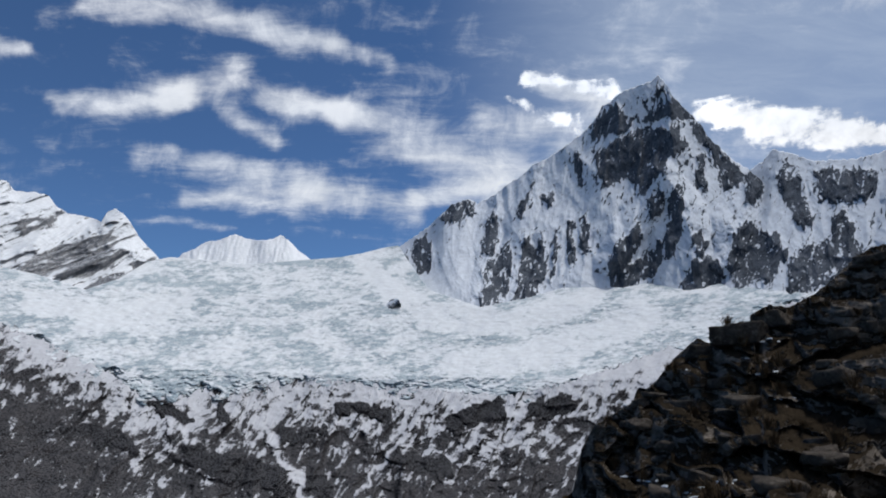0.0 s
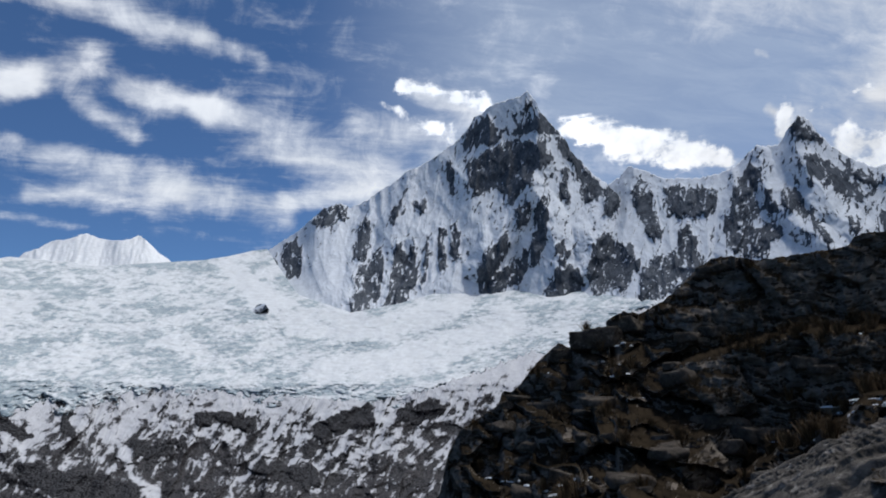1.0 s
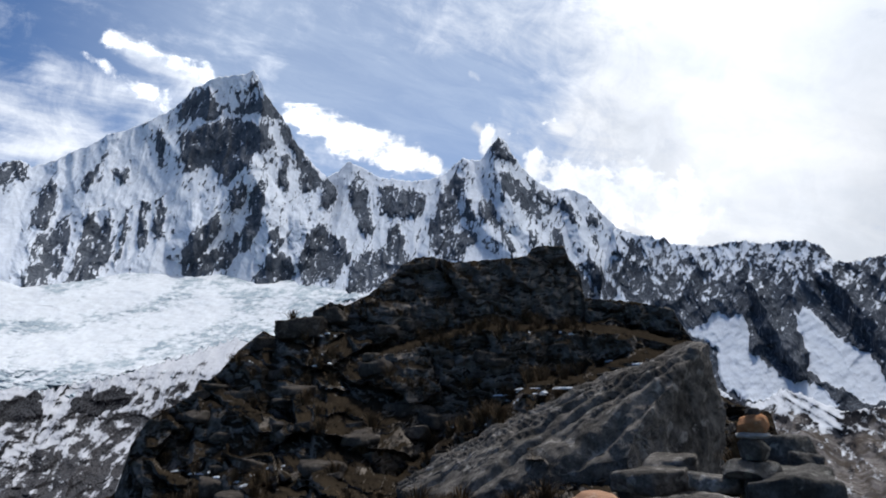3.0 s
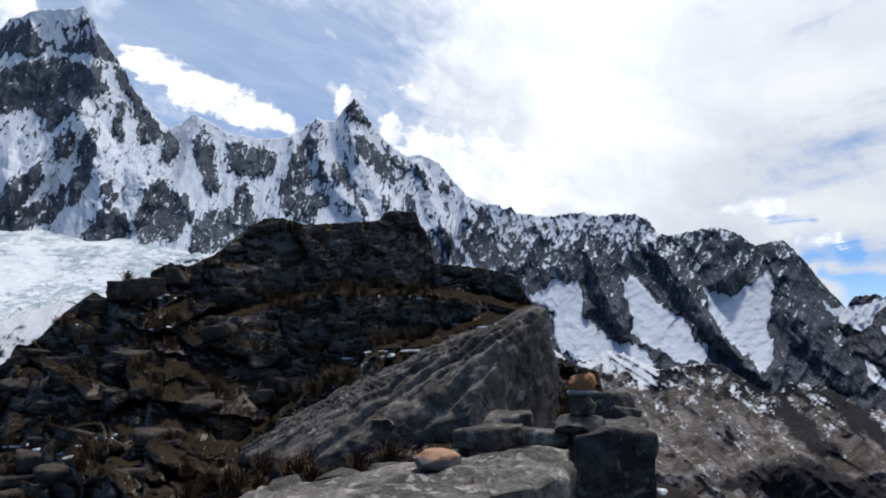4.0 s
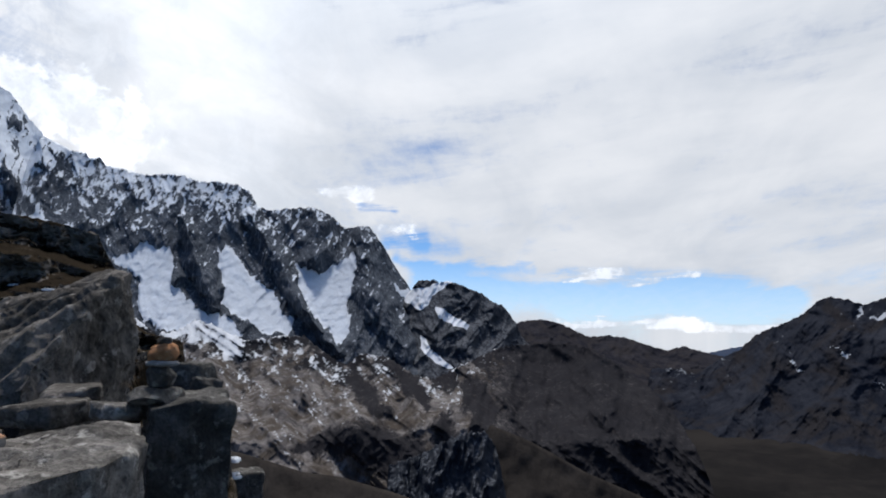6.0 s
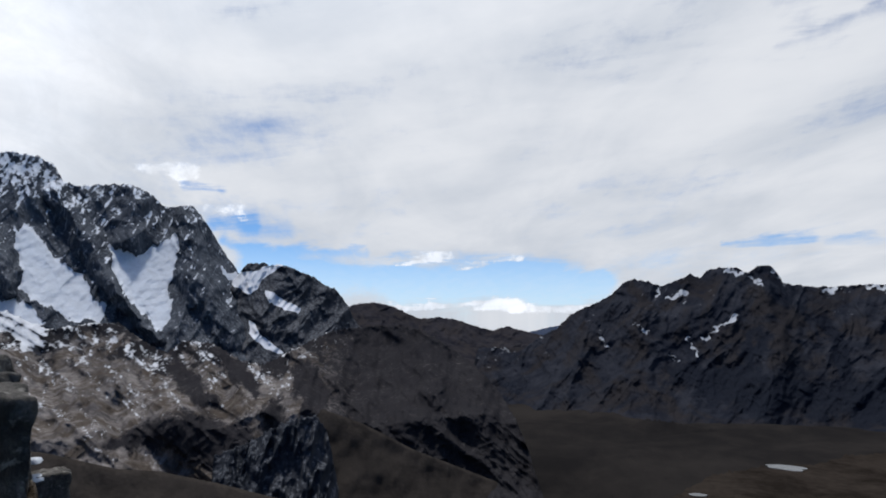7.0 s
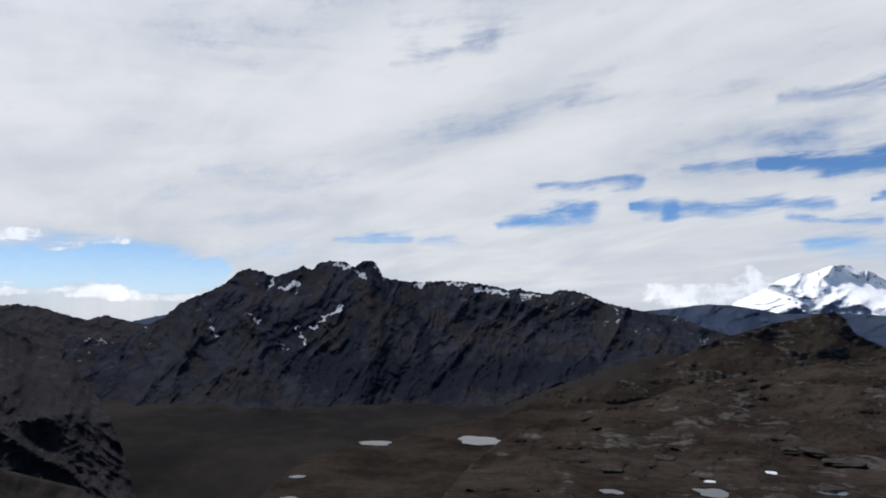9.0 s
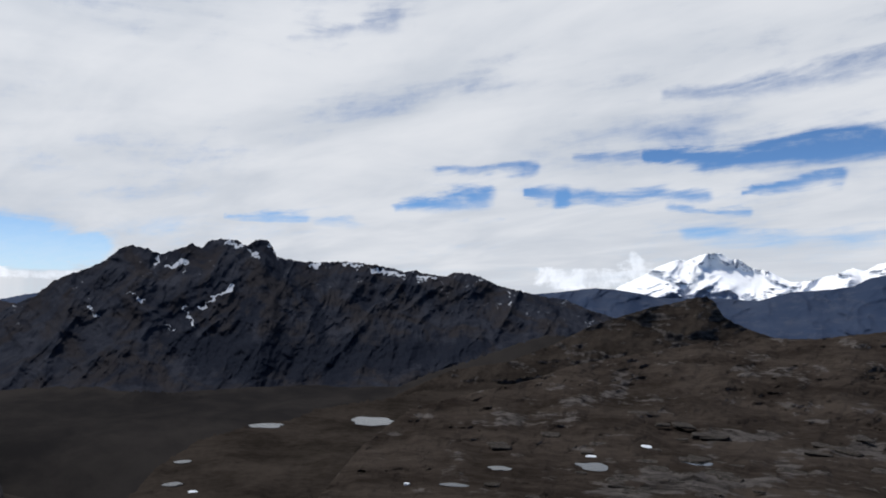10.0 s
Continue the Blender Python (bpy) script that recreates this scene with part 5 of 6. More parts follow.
glacier = slope("glacier", (48, -45), [(a, e + 0.3) for a, e in ICE_TOP], [(a, e - 1.8) for a, e in ICE_FOOT], 3000, 1400, 300,
                lambda az, el, s: (1400 + 1600 * s) - valley_r(az, el) + ice_relief(az, el, s), ice_bare, ICE, step=0.07, back=(2, 40, 10), seed=91, cliff=ice_dirt,
                pieces=("snow_tongue", "smooth white tongue of snow on the ice", "icefall", SNOW_TONGUES))
tagged(glacier, "wide crevassed glacier icefall in sunlight", "glacier")
islet = slope("rock_islet", (6.2, 3.4), [(6.14, 6.57), (5.51, 6.91), (4.79, 7.63), (4.25, 8.21), (3.69, 8.32), (3.49, 8.05), (3.15, 7.87)], [(6.14, 6.52), (5.50, 6.77), (4.31, 7.37), (3.58, 7.86), (3.16, 7.96)], 1960, 1940, 24, lambda az, el, s: 10 * (ridges(az, el, 5, 98) - 0.4) + 12 * s * (1 - s), lambda az, el, s: 1.0 - 0.6 * s + 0.5 * fbm(az * 3, el * 3, 3, 7), PEAK, step=0.04, back=(3, 20, 10), seed=99, ends=0.2)
tagged(islet, "dark rock islet standing out of the glacier", "rock")

# slopes on the far side of the valley, under the dark wall
def scree_r(el):
    return np.interp(el, [-19, -12.5, -8.5, -2, 1, 4, 7], [640, 830, 885, 1220, 1330, 1500, 1900])


UNDER = [(-53.22, 2.44), (-55.98, 0.82), (-57.82, -0.58), (-59.21, -0.36), (-60.60, 0.55), (-61.99, 0.08), (-64.31, -1.10), (-67.10, -0.66), (-68.95, -0.68), (-70.98, -2.29), (-72.32, -2.97), (-73.48, -2.07), (-75.71, -2.30), (-77.85, -3.71), (-79.55, -4.04), (-81.29, -3.16), (-84.97, -1.39), (-88.57, -1.00), (-91.93, -1.30), (-93.23, -1.94), (-94.99, -3.13), (-96.78, -4.42), (-98.59, -6.43), (-99.96, -8.68), (-100.88, -10.97), (-101.57, -13.13), (-102.27, -15.24), (-102.96, -17.71)]


def scree_bare(az, el, s):
    wx, wy = az + 0.7 * fbm(az * 0.9, el * 0.9, 4, 84), el + 0.7 * fbm(az * 0.9, el * 0.9, 4, 85)
    out = 1.05 + 0.6 * fbm(az * 0.8 - el * 0.8, el * 0.4, 6, 104, 0.7) + 0.5 * fbm(az * 3.4 - el, el * 3.0, 5, 107, 0.72) + 0.9 * smooth(az, -82, -90)
    out = out - 2.3 * smooth(np.max([inside(wx, wy, pts) for pts in WALL_FIELDS + KNOB_FIELDS], axis=0), -1.2, 0.2)
    out = out - 0.45 * smooth(crests(az * 0.9 + el * 0.7, el * 0.8, 5, 110, 0.62), 0.66, 0.88) * smooth(s, 0.5, 0.95) * smooth(az, -88, -80)
    return np.maximum(out - 0.35 * smooth(el, -6.5, 1.0) * smooth(az, -88, -72) + 0.9 * fbm(az * 1.1, el * 1.6, 5, 106, 0.65) * smooth(el, -7.0, -1.0), 1.3 * cliffs(az, el, s))


# second, darker tone at the cliffs, towards the right end and near the crest
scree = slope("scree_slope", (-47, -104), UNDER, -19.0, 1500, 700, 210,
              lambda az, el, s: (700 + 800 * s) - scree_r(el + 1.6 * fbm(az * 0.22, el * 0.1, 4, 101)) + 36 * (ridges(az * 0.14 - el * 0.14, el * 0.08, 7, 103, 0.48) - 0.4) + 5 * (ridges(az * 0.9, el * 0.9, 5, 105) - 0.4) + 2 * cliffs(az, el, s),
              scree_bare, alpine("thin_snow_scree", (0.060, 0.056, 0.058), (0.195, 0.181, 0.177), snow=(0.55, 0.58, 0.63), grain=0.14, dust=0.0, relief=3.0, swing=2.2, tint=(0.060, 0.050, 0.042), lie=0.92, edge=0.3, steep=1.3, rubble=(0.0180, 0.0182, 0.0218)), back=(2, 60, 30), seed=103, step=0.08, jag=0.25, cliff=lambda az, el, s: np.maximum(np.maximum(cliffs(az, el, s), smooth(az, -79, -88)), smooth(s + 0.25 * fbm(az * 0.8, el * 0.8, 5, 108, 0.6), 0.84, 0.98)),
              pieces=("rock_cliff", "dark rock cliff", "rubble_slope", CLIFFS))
tagged(scree, "grey-brown scree slope with thin snow", "mountain slope")
buttress = slope("rock_cliff", (-75.5, -86.2), [(-74.76, -10.92), (-76.67, -10.61), (-78.65, -9.90), (-80.37, -8.99), (-81.79, -8.40), (-82.88, -8.12), (-83.83, -8.23), (-84.58, -9.33), (-85.01, -10.89), (-85.42, -12.90), (-85.75, -15.06)], -19.0, 735, 640, 110, lambda az, el, s: 15 * (ridges(az * 0.8 + el * 0.12, el * 0.2, 6, 114, 0.5) - 0.4) + 3 * fbm(az * 2.2, el * 1.6, 4, 115), lambda az, el, s: 2.0 + 0.3 * fbm(az * 1.6, el * 1.0, 5, 116, 0.66), KNOLL, step=0.06, jag=0.3, back=(3, 20, 14), seed=114, ends=0.5)
tagged(buttress, "dark ribbed rock cliff above the valley", "cliff")
spur = slope("grassy_spur", (-83.4, -120), [(-83.82, -8.19), (-84.15, -7.60), (-87.54, -8.89), (-91.69, -10.98), (-95.13, -12.22), (-100.46, -14.14), (-104.54, -15.51), (-109.56, -16.81), (-114.10, -17.77)], -30.0, 800, 500, 70, lambda az, el, s: 8 * fbm(az * 0.4, el * 0.5, 4, 108), lambda az, el, s: none(az, el, s), OLIVE, back=(4, 60, 35), seed=108, ends=0.4)
tagged(spur, "grassy brown spur running down into the valley", "hillside")
toe = slope("grassy_slope", (-45, -96), [(-60.25, -8.78), (-64.44, -9.64), (-69.17, -11.20), (-71.88, -11.58), (-76.27, -12.79), (-80.18, -14.00), (-85.13, -15.10)], -30.0, 560, 300, 50, lambda az, el, s: 6 * fbm(az * 0.4, el * 0.5, 4, 109), none, OLIVE, back=(3, 30, 20), seed=109)
tagged(toe, "dark grassy slope at the foot of the cliffs", "hillside")

# brown slopes near the pass, with small lakes
LAKES = [(-119.92, -11.19, 1.35, 0.17), (-128.36, -10.97, 2, 0.34)]
PONDS = [(-146.27, -13.79, 1.25, 0.3), (-154.00, -12.82, 1.1, 0.18), (-134.95, -15.71, 1.1, 0.14), (-138.83, -14.34, 0.9, 0.15), (-113.69, -13.59, 0.6, 0.1), (-113.07, -15.15, 0.7, 0.12)]
PATCHES = [(-150.37, -11.96, 0.42, 0.11), (-114.51, -15.77, 0.34, 0.09), (-146.08, -13.00, 0.4, 0.08), (-131.25, -15.65, 0.2, 0.06), (-127.56, -14.81, 0.25, 0.06)]


def water_table(spots, tall):
    def field(A, E, R):
        for a, e, w, h in spots:
            r0 = tall(a, e)
            m = smooth(np.hypot((A - a) / (w * 1.6), (E - e) / (h * 1.9)), 1.0, 0.55)
            R = R * (1 - m) + m * r0 * math.tan(radians(e)) / np.tan(np.radians(np.minimum(E, -1.0)))
        return R
    return field


TERRACE_CREST = [(-109.03, -16.46), (-110.51, -15.45), (-111.82, -13.99), (-114.77, -12.14), (-118.10, -11.31), (-122.01, -10.76), (-123.78, -10.04), (-126.48, -9.56), (-129.69, -9.14), (-132.92, -8.42), (-137.09, -7.86), (-141.68, -7.02), (-143.95, -6.70)]
terrace_r = lambda a, e: 150 + 330 * np.clip((e + 24) / 13.5, 0, 1.2) ** 2
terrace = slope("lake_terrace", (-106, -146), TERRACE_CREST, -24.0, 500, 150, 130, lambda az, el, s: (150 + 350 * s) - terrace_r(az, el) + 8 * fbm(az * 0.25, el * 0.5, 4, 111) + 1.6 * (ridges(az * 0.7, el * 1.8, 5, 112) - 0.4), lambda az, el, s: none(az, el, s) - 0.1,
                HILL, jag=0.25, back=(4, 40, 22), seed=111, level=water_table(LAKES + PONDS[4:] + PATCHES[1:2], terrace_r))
tagged(terrace, "brown grassy terrace with two small lakes", "hillside")
NEAR_CREST = [(-124.01, -16.79), (-127.50, -12.89), (-129.74, -11.14), (-131.56, -9.88), (-134.79, -9.05), (-137.10, -8.40), (-139.40, -7.88), (-141.69, -7.25), (-143.94, -6.26), (-146.18, -5.71), (-148.38, -5.25), (-150.54, -4.71), (-152.65, -4.30), (-154.71, -3.76), (-156.72, -3.45), (-158.67, -3.22), (-160.56, -3.25), (-162.39, -3.15), (-164.17, -2.81), (-166.48, -2.44), (-170.65, -1.54)]
near_r = lambda a, e: 12 + 230 * np.clip((e + 24) / 20.0, 0, 1.2) ** 1.8


NEAR_BANDS = [[(-137.15, -10.98, 0.5), (-143.99, -9.46, 0.7), (-150.98, -8.08, 0.5)], [(-150.60, -14.82, 0.7), (-158.65, -12.93, 0.9), (-167.43, -10.41, 0.9)], [(-154.32, -11.19, 0.4), (-160.54, -9.83, 0.55)], [(-141.24, -8.25, 0.3), (-148.39, -6.76, 0.4)], [(-156.72, -5.99, 0.4), (-162.38, -5.17, 0.5)]]


def near_bands(az, el):
    wx, wy = az + 1.5 * fbm(az * 0.3, el * 0.6, 4, 115), el + 0.5 * fbm(az * 0.4, el * 0.8, 4, 116)
    return np.max([smooth(stroke(wx, wy, p), -0.4, 0.5) for p in NEAR_BANDS], axis=0)


def near_relief(az, el, s):
    r = near_r(az, el)
    return (12 + 230 * s) - r + r * (0.08 * fbm(az * 0.13, el * 0.25, 3, 113) + 0.02 * fbm(az * 0.6, el * 1.2, 5, 114) + 0.02 * (crests(az * 0.2, el * 0.9, 4, 118) - 0.5) + 0.005 * blocks(az * 0.8 + el * 0.5, el * 2.2, 119)[0] + 0.006 * (ridges(az * 0.8, el * 2.4, 4, 120) - 0.4))


near_slope = slope("grassy_slope", (-122, -176), NEAR_CREST + [(-118.0, -24.0), (-176.0, 1.0)], -24.0, 242, 12, 200, near_relief,
                   lambda az, el, s: 0.05 + 0.55 * near_bands(az, el) + 1.0 * fbm(az * 0.3, el * 0.8, 5, 117, 0.6) + 0.5 * smooth(el, -12.5, -14.5) * smooth(az, -140, -150), BROWN, jag=0.08, back=(4, 30, 10), seed=113, pieces=("rock_band", "grey rock band in the grass", "grass_bank", NEAR_BANDS), level=water_table(PONDS[:4] + PATCHES[:1] + PATCHES[2:], near_r))
tagged(near_slope, "brown grassy slope with grey rock bands", "hillside")
HILL_CREST = [(-127.46, -11.59), (-130.15, -8.91), (-134.74, -6.79), (-139.37, -5.97), (-143.01, -4.48), (-145.70, -3.02), (-148.35, -2.03), (-150.52, -1.29), (-152.64, -0.78), (-153.68, -0.44), (-154.70, -0.28), (-155.32, -0.70), (-155.92, -1.76), (-156.72, -2.25), (-157.90, -2.75), (-159.06, -3.12), (-160.56, -3.45), (-162.39, -4.16), (-164.15, -5.04)]
hill = slope("rocky_hill", (-125, -168), HILL_CREST, -16.0, 700, 520, 110, lambda az, el, s: 16 * fbm(az * 0.3, el * 0.5, 5, 123), lambda az, el, s: 0.1 + none(az, el, s), HILL, jag=0.08, back=(4, 50, 20), seed=123)
tagged(hill, "brown hill with a rocky top", "hill")

water, wn, wb = new_material("lake_water")
wb.inputs["Base Color"].default_value = (0.03, 0.035, 0.04, 1)
wb.inputs["Roughness"].default_value = 0.12
wb.inputs["Specular IOR Level"].default_value = 0.3
wbump = wn.add("ShaderNodeBump")
wbump.inputs["Strength"].default_value, wbump.inputs["Distance"].default_value = 0.15, 0.05
wn.plug(wbump.inputs["Height"], wn.noise(wn.add("ShaderNodeTexCoord").outputs["Object"], 1.5, 3.0))
wn.plug(wb.inputs["Normal"], wbump.outputs[0])


def pool(name, spot, tall, material, seed, rise):
    """A flat sheet of water or snow with a wandering shore, at the level of its hollow."""
    a, e, w, h = spot
    z = tall(a, e) * math.tan(radians(e)) + rise
    bm = bmesh.new()
    rim = []
    for k in range(48):
        q = 2 * math.pi * k / 48
        m = 1 + 0.45 * noise.noise((math.cos(q) * 1.3 + seed, math.sin(q) * 1.3, seed * 3.1))
        ea, ee = a + w * m * math.cos(q) + 0.5 * h * math.sin(q), e + h * m * math.sin(q)
        r = z / math.tan(radians(ee))
        rim.append(bm.verts.new((-r * math.sin(radians(ea)), r * math.cos(radians(ea)), z)))
    low = [bm.verts.new(v.co + Vector((0, 0, -0.15 - abs(rise)))) for v in rim]
    bm.faces.new(rim)
    for k in range(48):
        bm.faces.new((rim[k], low[k], low[(k + 1) % 48], rim[(k + 1) % 48]))
    bmesh.ops.recalc_face_normals(bm, faces=bm.faces)
    me = bpy.data.meshes.new(name)
    bm.to_mesh(me)
    bm.free()
    me.materials.append(material)
    return new(name, me)


for k, spot in enumerate(LAKES):
    tagged(pool("lake", spot, terrace_r, water, k + 1, 0.35), "small grey mountain lake reflecting the cloudy sky", "lake", "lakes on the terrace", "structure")
for k, spot in enumerate(PONDS):
    tagged(pool("pond", spot, near_r if k < 4 else terrace_r, water, k + 11, 0.1 if k < 4 else 0.3), "shallow pond among brown grass reflecting the sky", "pond", "ponds by the pass", "structure")
for k, spot in enumerate(PATCHES):
    tagged(pool("snow_patch", spot, terrace_r if k == 1 else near_r, SNOW, k + 31, 0.12), "small patch of old snow on brown grass", "snow patch", "snow patches on the slope")

MASSIF_CREST = [(-146.57, -0.72), (-148.33, 0.46), (-149.85, 1.16), (-150.50, 1.63), (-151.35, 2.09), (-152.62, 2.55), (-153.25, 2.46), (-154.49, 3.00), (-155.72, 3.09), (-156.32, 2.66), (-157.12, 2.58), (-157.91, 1.94), (-159.07, 1.74), (-159.83, 1.32), (-160.58, 0.92), (-161.69, 1.02), (-162.78, 1.36), (-163.50, 1.58), (-164.55, 1.99), (-165.24, 1.80), (-166.09, 2.28), (-167.58, 2.59), (-170.70, 2.20)]
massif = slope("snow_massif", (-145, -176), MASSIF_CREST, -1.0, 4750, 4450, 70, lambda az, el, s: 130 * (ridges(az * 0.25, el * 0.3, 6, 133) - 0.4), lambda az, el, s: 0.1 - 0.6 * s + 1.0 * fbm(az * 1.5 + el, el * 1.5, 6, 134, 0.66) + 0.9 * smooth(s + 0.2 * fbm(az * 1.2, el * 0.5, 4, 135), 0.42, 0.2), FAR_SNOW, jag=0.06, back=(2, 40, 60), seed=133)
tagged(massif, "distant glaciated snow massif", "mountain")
BLUE_CREST = [(-140.66, -0.51), (-143.41, -0.21), (-146.11, 0.17), (-147.89, 0.1), (-149.64, -0.18), (-151.36, -0.5), (-152.63, -0.47), (-155.52, -0.39), (-158.29, -0.54), (-160.58, 0.19), (-163.13, 0.45), (-164.54, 0.68), (-165.58, 1.3), (-166.52, 1.51), (-170.7, 1.73)]
blue_hills = slope("far_hills", (-138, -176), BLUE_CREST, -5.0, 4300, 3400, 70, lambda az, el, s: 95 * (ridges(az * 0.16, el * 0.2, 7, 143) - 0.4), none, HAZE_BLUE, jag=0.05, back=(2, 40, 60), seed=143)
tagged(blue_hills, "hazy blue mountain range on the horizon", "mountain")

gap_hills = slope("far_hills", (-95, -109), [(-97.65, -2.45), (-100.36, -1.79), (-102.65, -1.21), (-104.50, -0.94), (-105.90, -0.67), (-107.53, -0.59), (-109.17, -0.96), (-111.50, -1.71), (-114.28, -2.55)], -2.5, 4300, 3700, 40, lambda az, el, s: 150 * (ridges(az * 0.2, el * 0.2, 6, 145) - 0.4), none, HAZE_BLUE, jag=0.08, back=(2, 40, 60), seed=147)
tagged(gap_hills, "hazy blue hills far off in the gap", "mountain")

# ---- the outcrop beside the pass ----

def spot_at(az, el, r):
    """The place at a level distance r from the eye, in the direction given."""
    return Vector((-r * math.sin(radians(az)), r * math.cos(radians(az)), r * math.tan(radians(el))))


OUT_CREST = [(-9.77, -6.92), (-10.55, -6.63), (-11.31, -3.32), (-12.24, -1.65), (-12.84, -1.23), (-15.32, 0.29), (-15.70, 1.39), (-16.58, 1.40), (-17.21, 2.07), (-18.48, 3.66), (-19.80, 4.81), (-20.37, 5.28), (-21.17, 4.84), (-22.28, 6.23), (-23.67, 6.49), (-24.38, 6.27), (-24.59, 7.19), (-25.52, 7.62), (-26.94, 7.45), (-28.82, 8.40), (-30.24, 9.57), (-31.43, 10.73), (-32.63, 11.43), (-34.06, 11.51), (-35.93, 11.01), (-38.27, 11.18), (-41.95, 11.42), (-42.44, 12.09), (-43.35, 12.27), (-45.12, 12.18), (-45.49, 11.03), (-46.29, 9.87), (-46.58, 7.86), (-49.08, 7.62), (-51.10, 7.32), (-53.41, 6.70), (-53.88, 5.63), (-54.69, 4.15), (-55.12, 1.10), (-57.10, -0.47), (-59.73, -1.19), (-60.50, -5.52)]
LEDGE_A = [(-19.70, 1.43), (-24.21, 3.28), (-28.84, 3.09), (-33.70, 4.47), (-38.08, 5.50), (-45.99, 5.36), (-50.49, 4.81), (-54.63, 3.54)]
LEDGE_B = [(-20.03, -6.74), (-24.41, -6.14), (-31.09, -6.72), (-36.04, -2.85), (-40.50, -0.86), (-41.66, 0.76), (-46.15, 1.24), (-50.33, 2.91), (-54.59, 3.13)]


def out_r(az, el):
    """How far the outcrop's surface stands from the eye: two walls with ledges over them, and a rough slope beside them."""
    ea, eb, crest = along(az, LEDGE_A), along(az, LEDGE_B), along(az, OUT_CREST)
    low = 10.6 + 0.36 * np.minimum(el - eb, 0)
    walls = np.maximum(low, 3.2) + 1.9 * smooth(el - eb, -0.1, 0.7) + 1.9 * smooth(el - ea, -0.1, 0.6) + 0.09 * np.maximum(el - eb, 0)
    walls = walls + 2.6 * smooth(az, -47.5, -50.5) * smooth(el - eb, -0.2, -2.0)
    side = 17.0 - 0.5 * (crest - el)
    k = smooth(az, -34, -26)
    base = walls * (1 - k) + np.maximum(side, 4) * k
    u, v = az * 0.93 + el * 0.36, el * 0.93 - az * 0.36
    u, v = u + 0.8 * fbm(az * 0.4, el * 0.4, 3, 157), v + 0.8 * fbm(az * 0.4, el * 0.4, 3, 158)
    h1, c1 = blocks(u * 0.13, v * 0.30, 151)
    h2, c2 = blocks(u * 0.33 + 0.3 * h1, v * 0.7, 152)
    h3, c3 = blocks(u * 1.5, v * 2.2, 155)
    rough = 0.5 + 0.9 * k + 0.6 * smooth(el - eb, 0.3, -1.5) * (1 - k)
    out = rough * (0.6 * h1 + 0.2 * h2 + 0.06 * h3) + 0.10 * c1 + 0.05 * c2 + 0.02 * c3 + 0.16 * fbm(az * 0.9, el * 1.2, 6, 154, 0.55)
    shelf = np.maximum(smooth(np.abs(el - ea - 0.3), 0.9, 0.1), smooth(np.abs(el - eb - 0.1), 1.2, 0.2)) * (1 - k)
    out = out + shelf * (0.5 * fbm(az * 0.8, el * 1.6, 5, 159, 0.6) + 0.25 * blocks(az * 0.9, el * 1.8, 160)[0])
    return base - out


def out_bare(az, el, s):
    ea, eb = along(az, LEDGE_A), along(az, LEDGE_B)
    grass = np.maximum(smooth(np.abs(el - ea - 0.3), 0.9, 0.1), smooth(np.abs(el - eb - 0.1), 1.2, 0.2)) * smooth(az, -27, -36)
    return 0.35 + 0.7 * fbm(az * 0.35, el * 0.5, 4, 156) - 0.12 * grass - 0.1 * smooth(az, -36, -26)


outcrop = slope("rock_outcrop", (-7, -66), OUT_CREST + [(-7.0, -20.0), (-66.0, -15.0)], -24.0, 17, 3, 360, lambda az, el, s: (3 + 14 * s) - out_r(az, el), out_bare, OUTCROP, step=0.085, back=(6, 0.8, 0.7), seed=153, jag=0.12,
                pieces=("grassy_ledge", "ledge of dry brown grass", "rock_face", [[(a, e + 0.2, 0.5) for a, e in LEDGE_A], [(a, e + 0.1, 0.6) for a, e in LEDGE_B]]))
tagged(outcrop, "dark craggy rock outcrop with ledges and dry grass", "rock outcrop")


def finish(name, bm, material, parent=None, smooth_faces=True):
    me = bpy.data.meshes.new(name)
    bmesh.ops.recalc_face_normals(bm, faces=bm.faces)
    bm.to_mesh(me)
    bm.free()
    if smooth_faces:
        me.shade_smooth()
    me.materials.append(material)
    ob = new(name, me)
    ob.parent = parent
    return ob


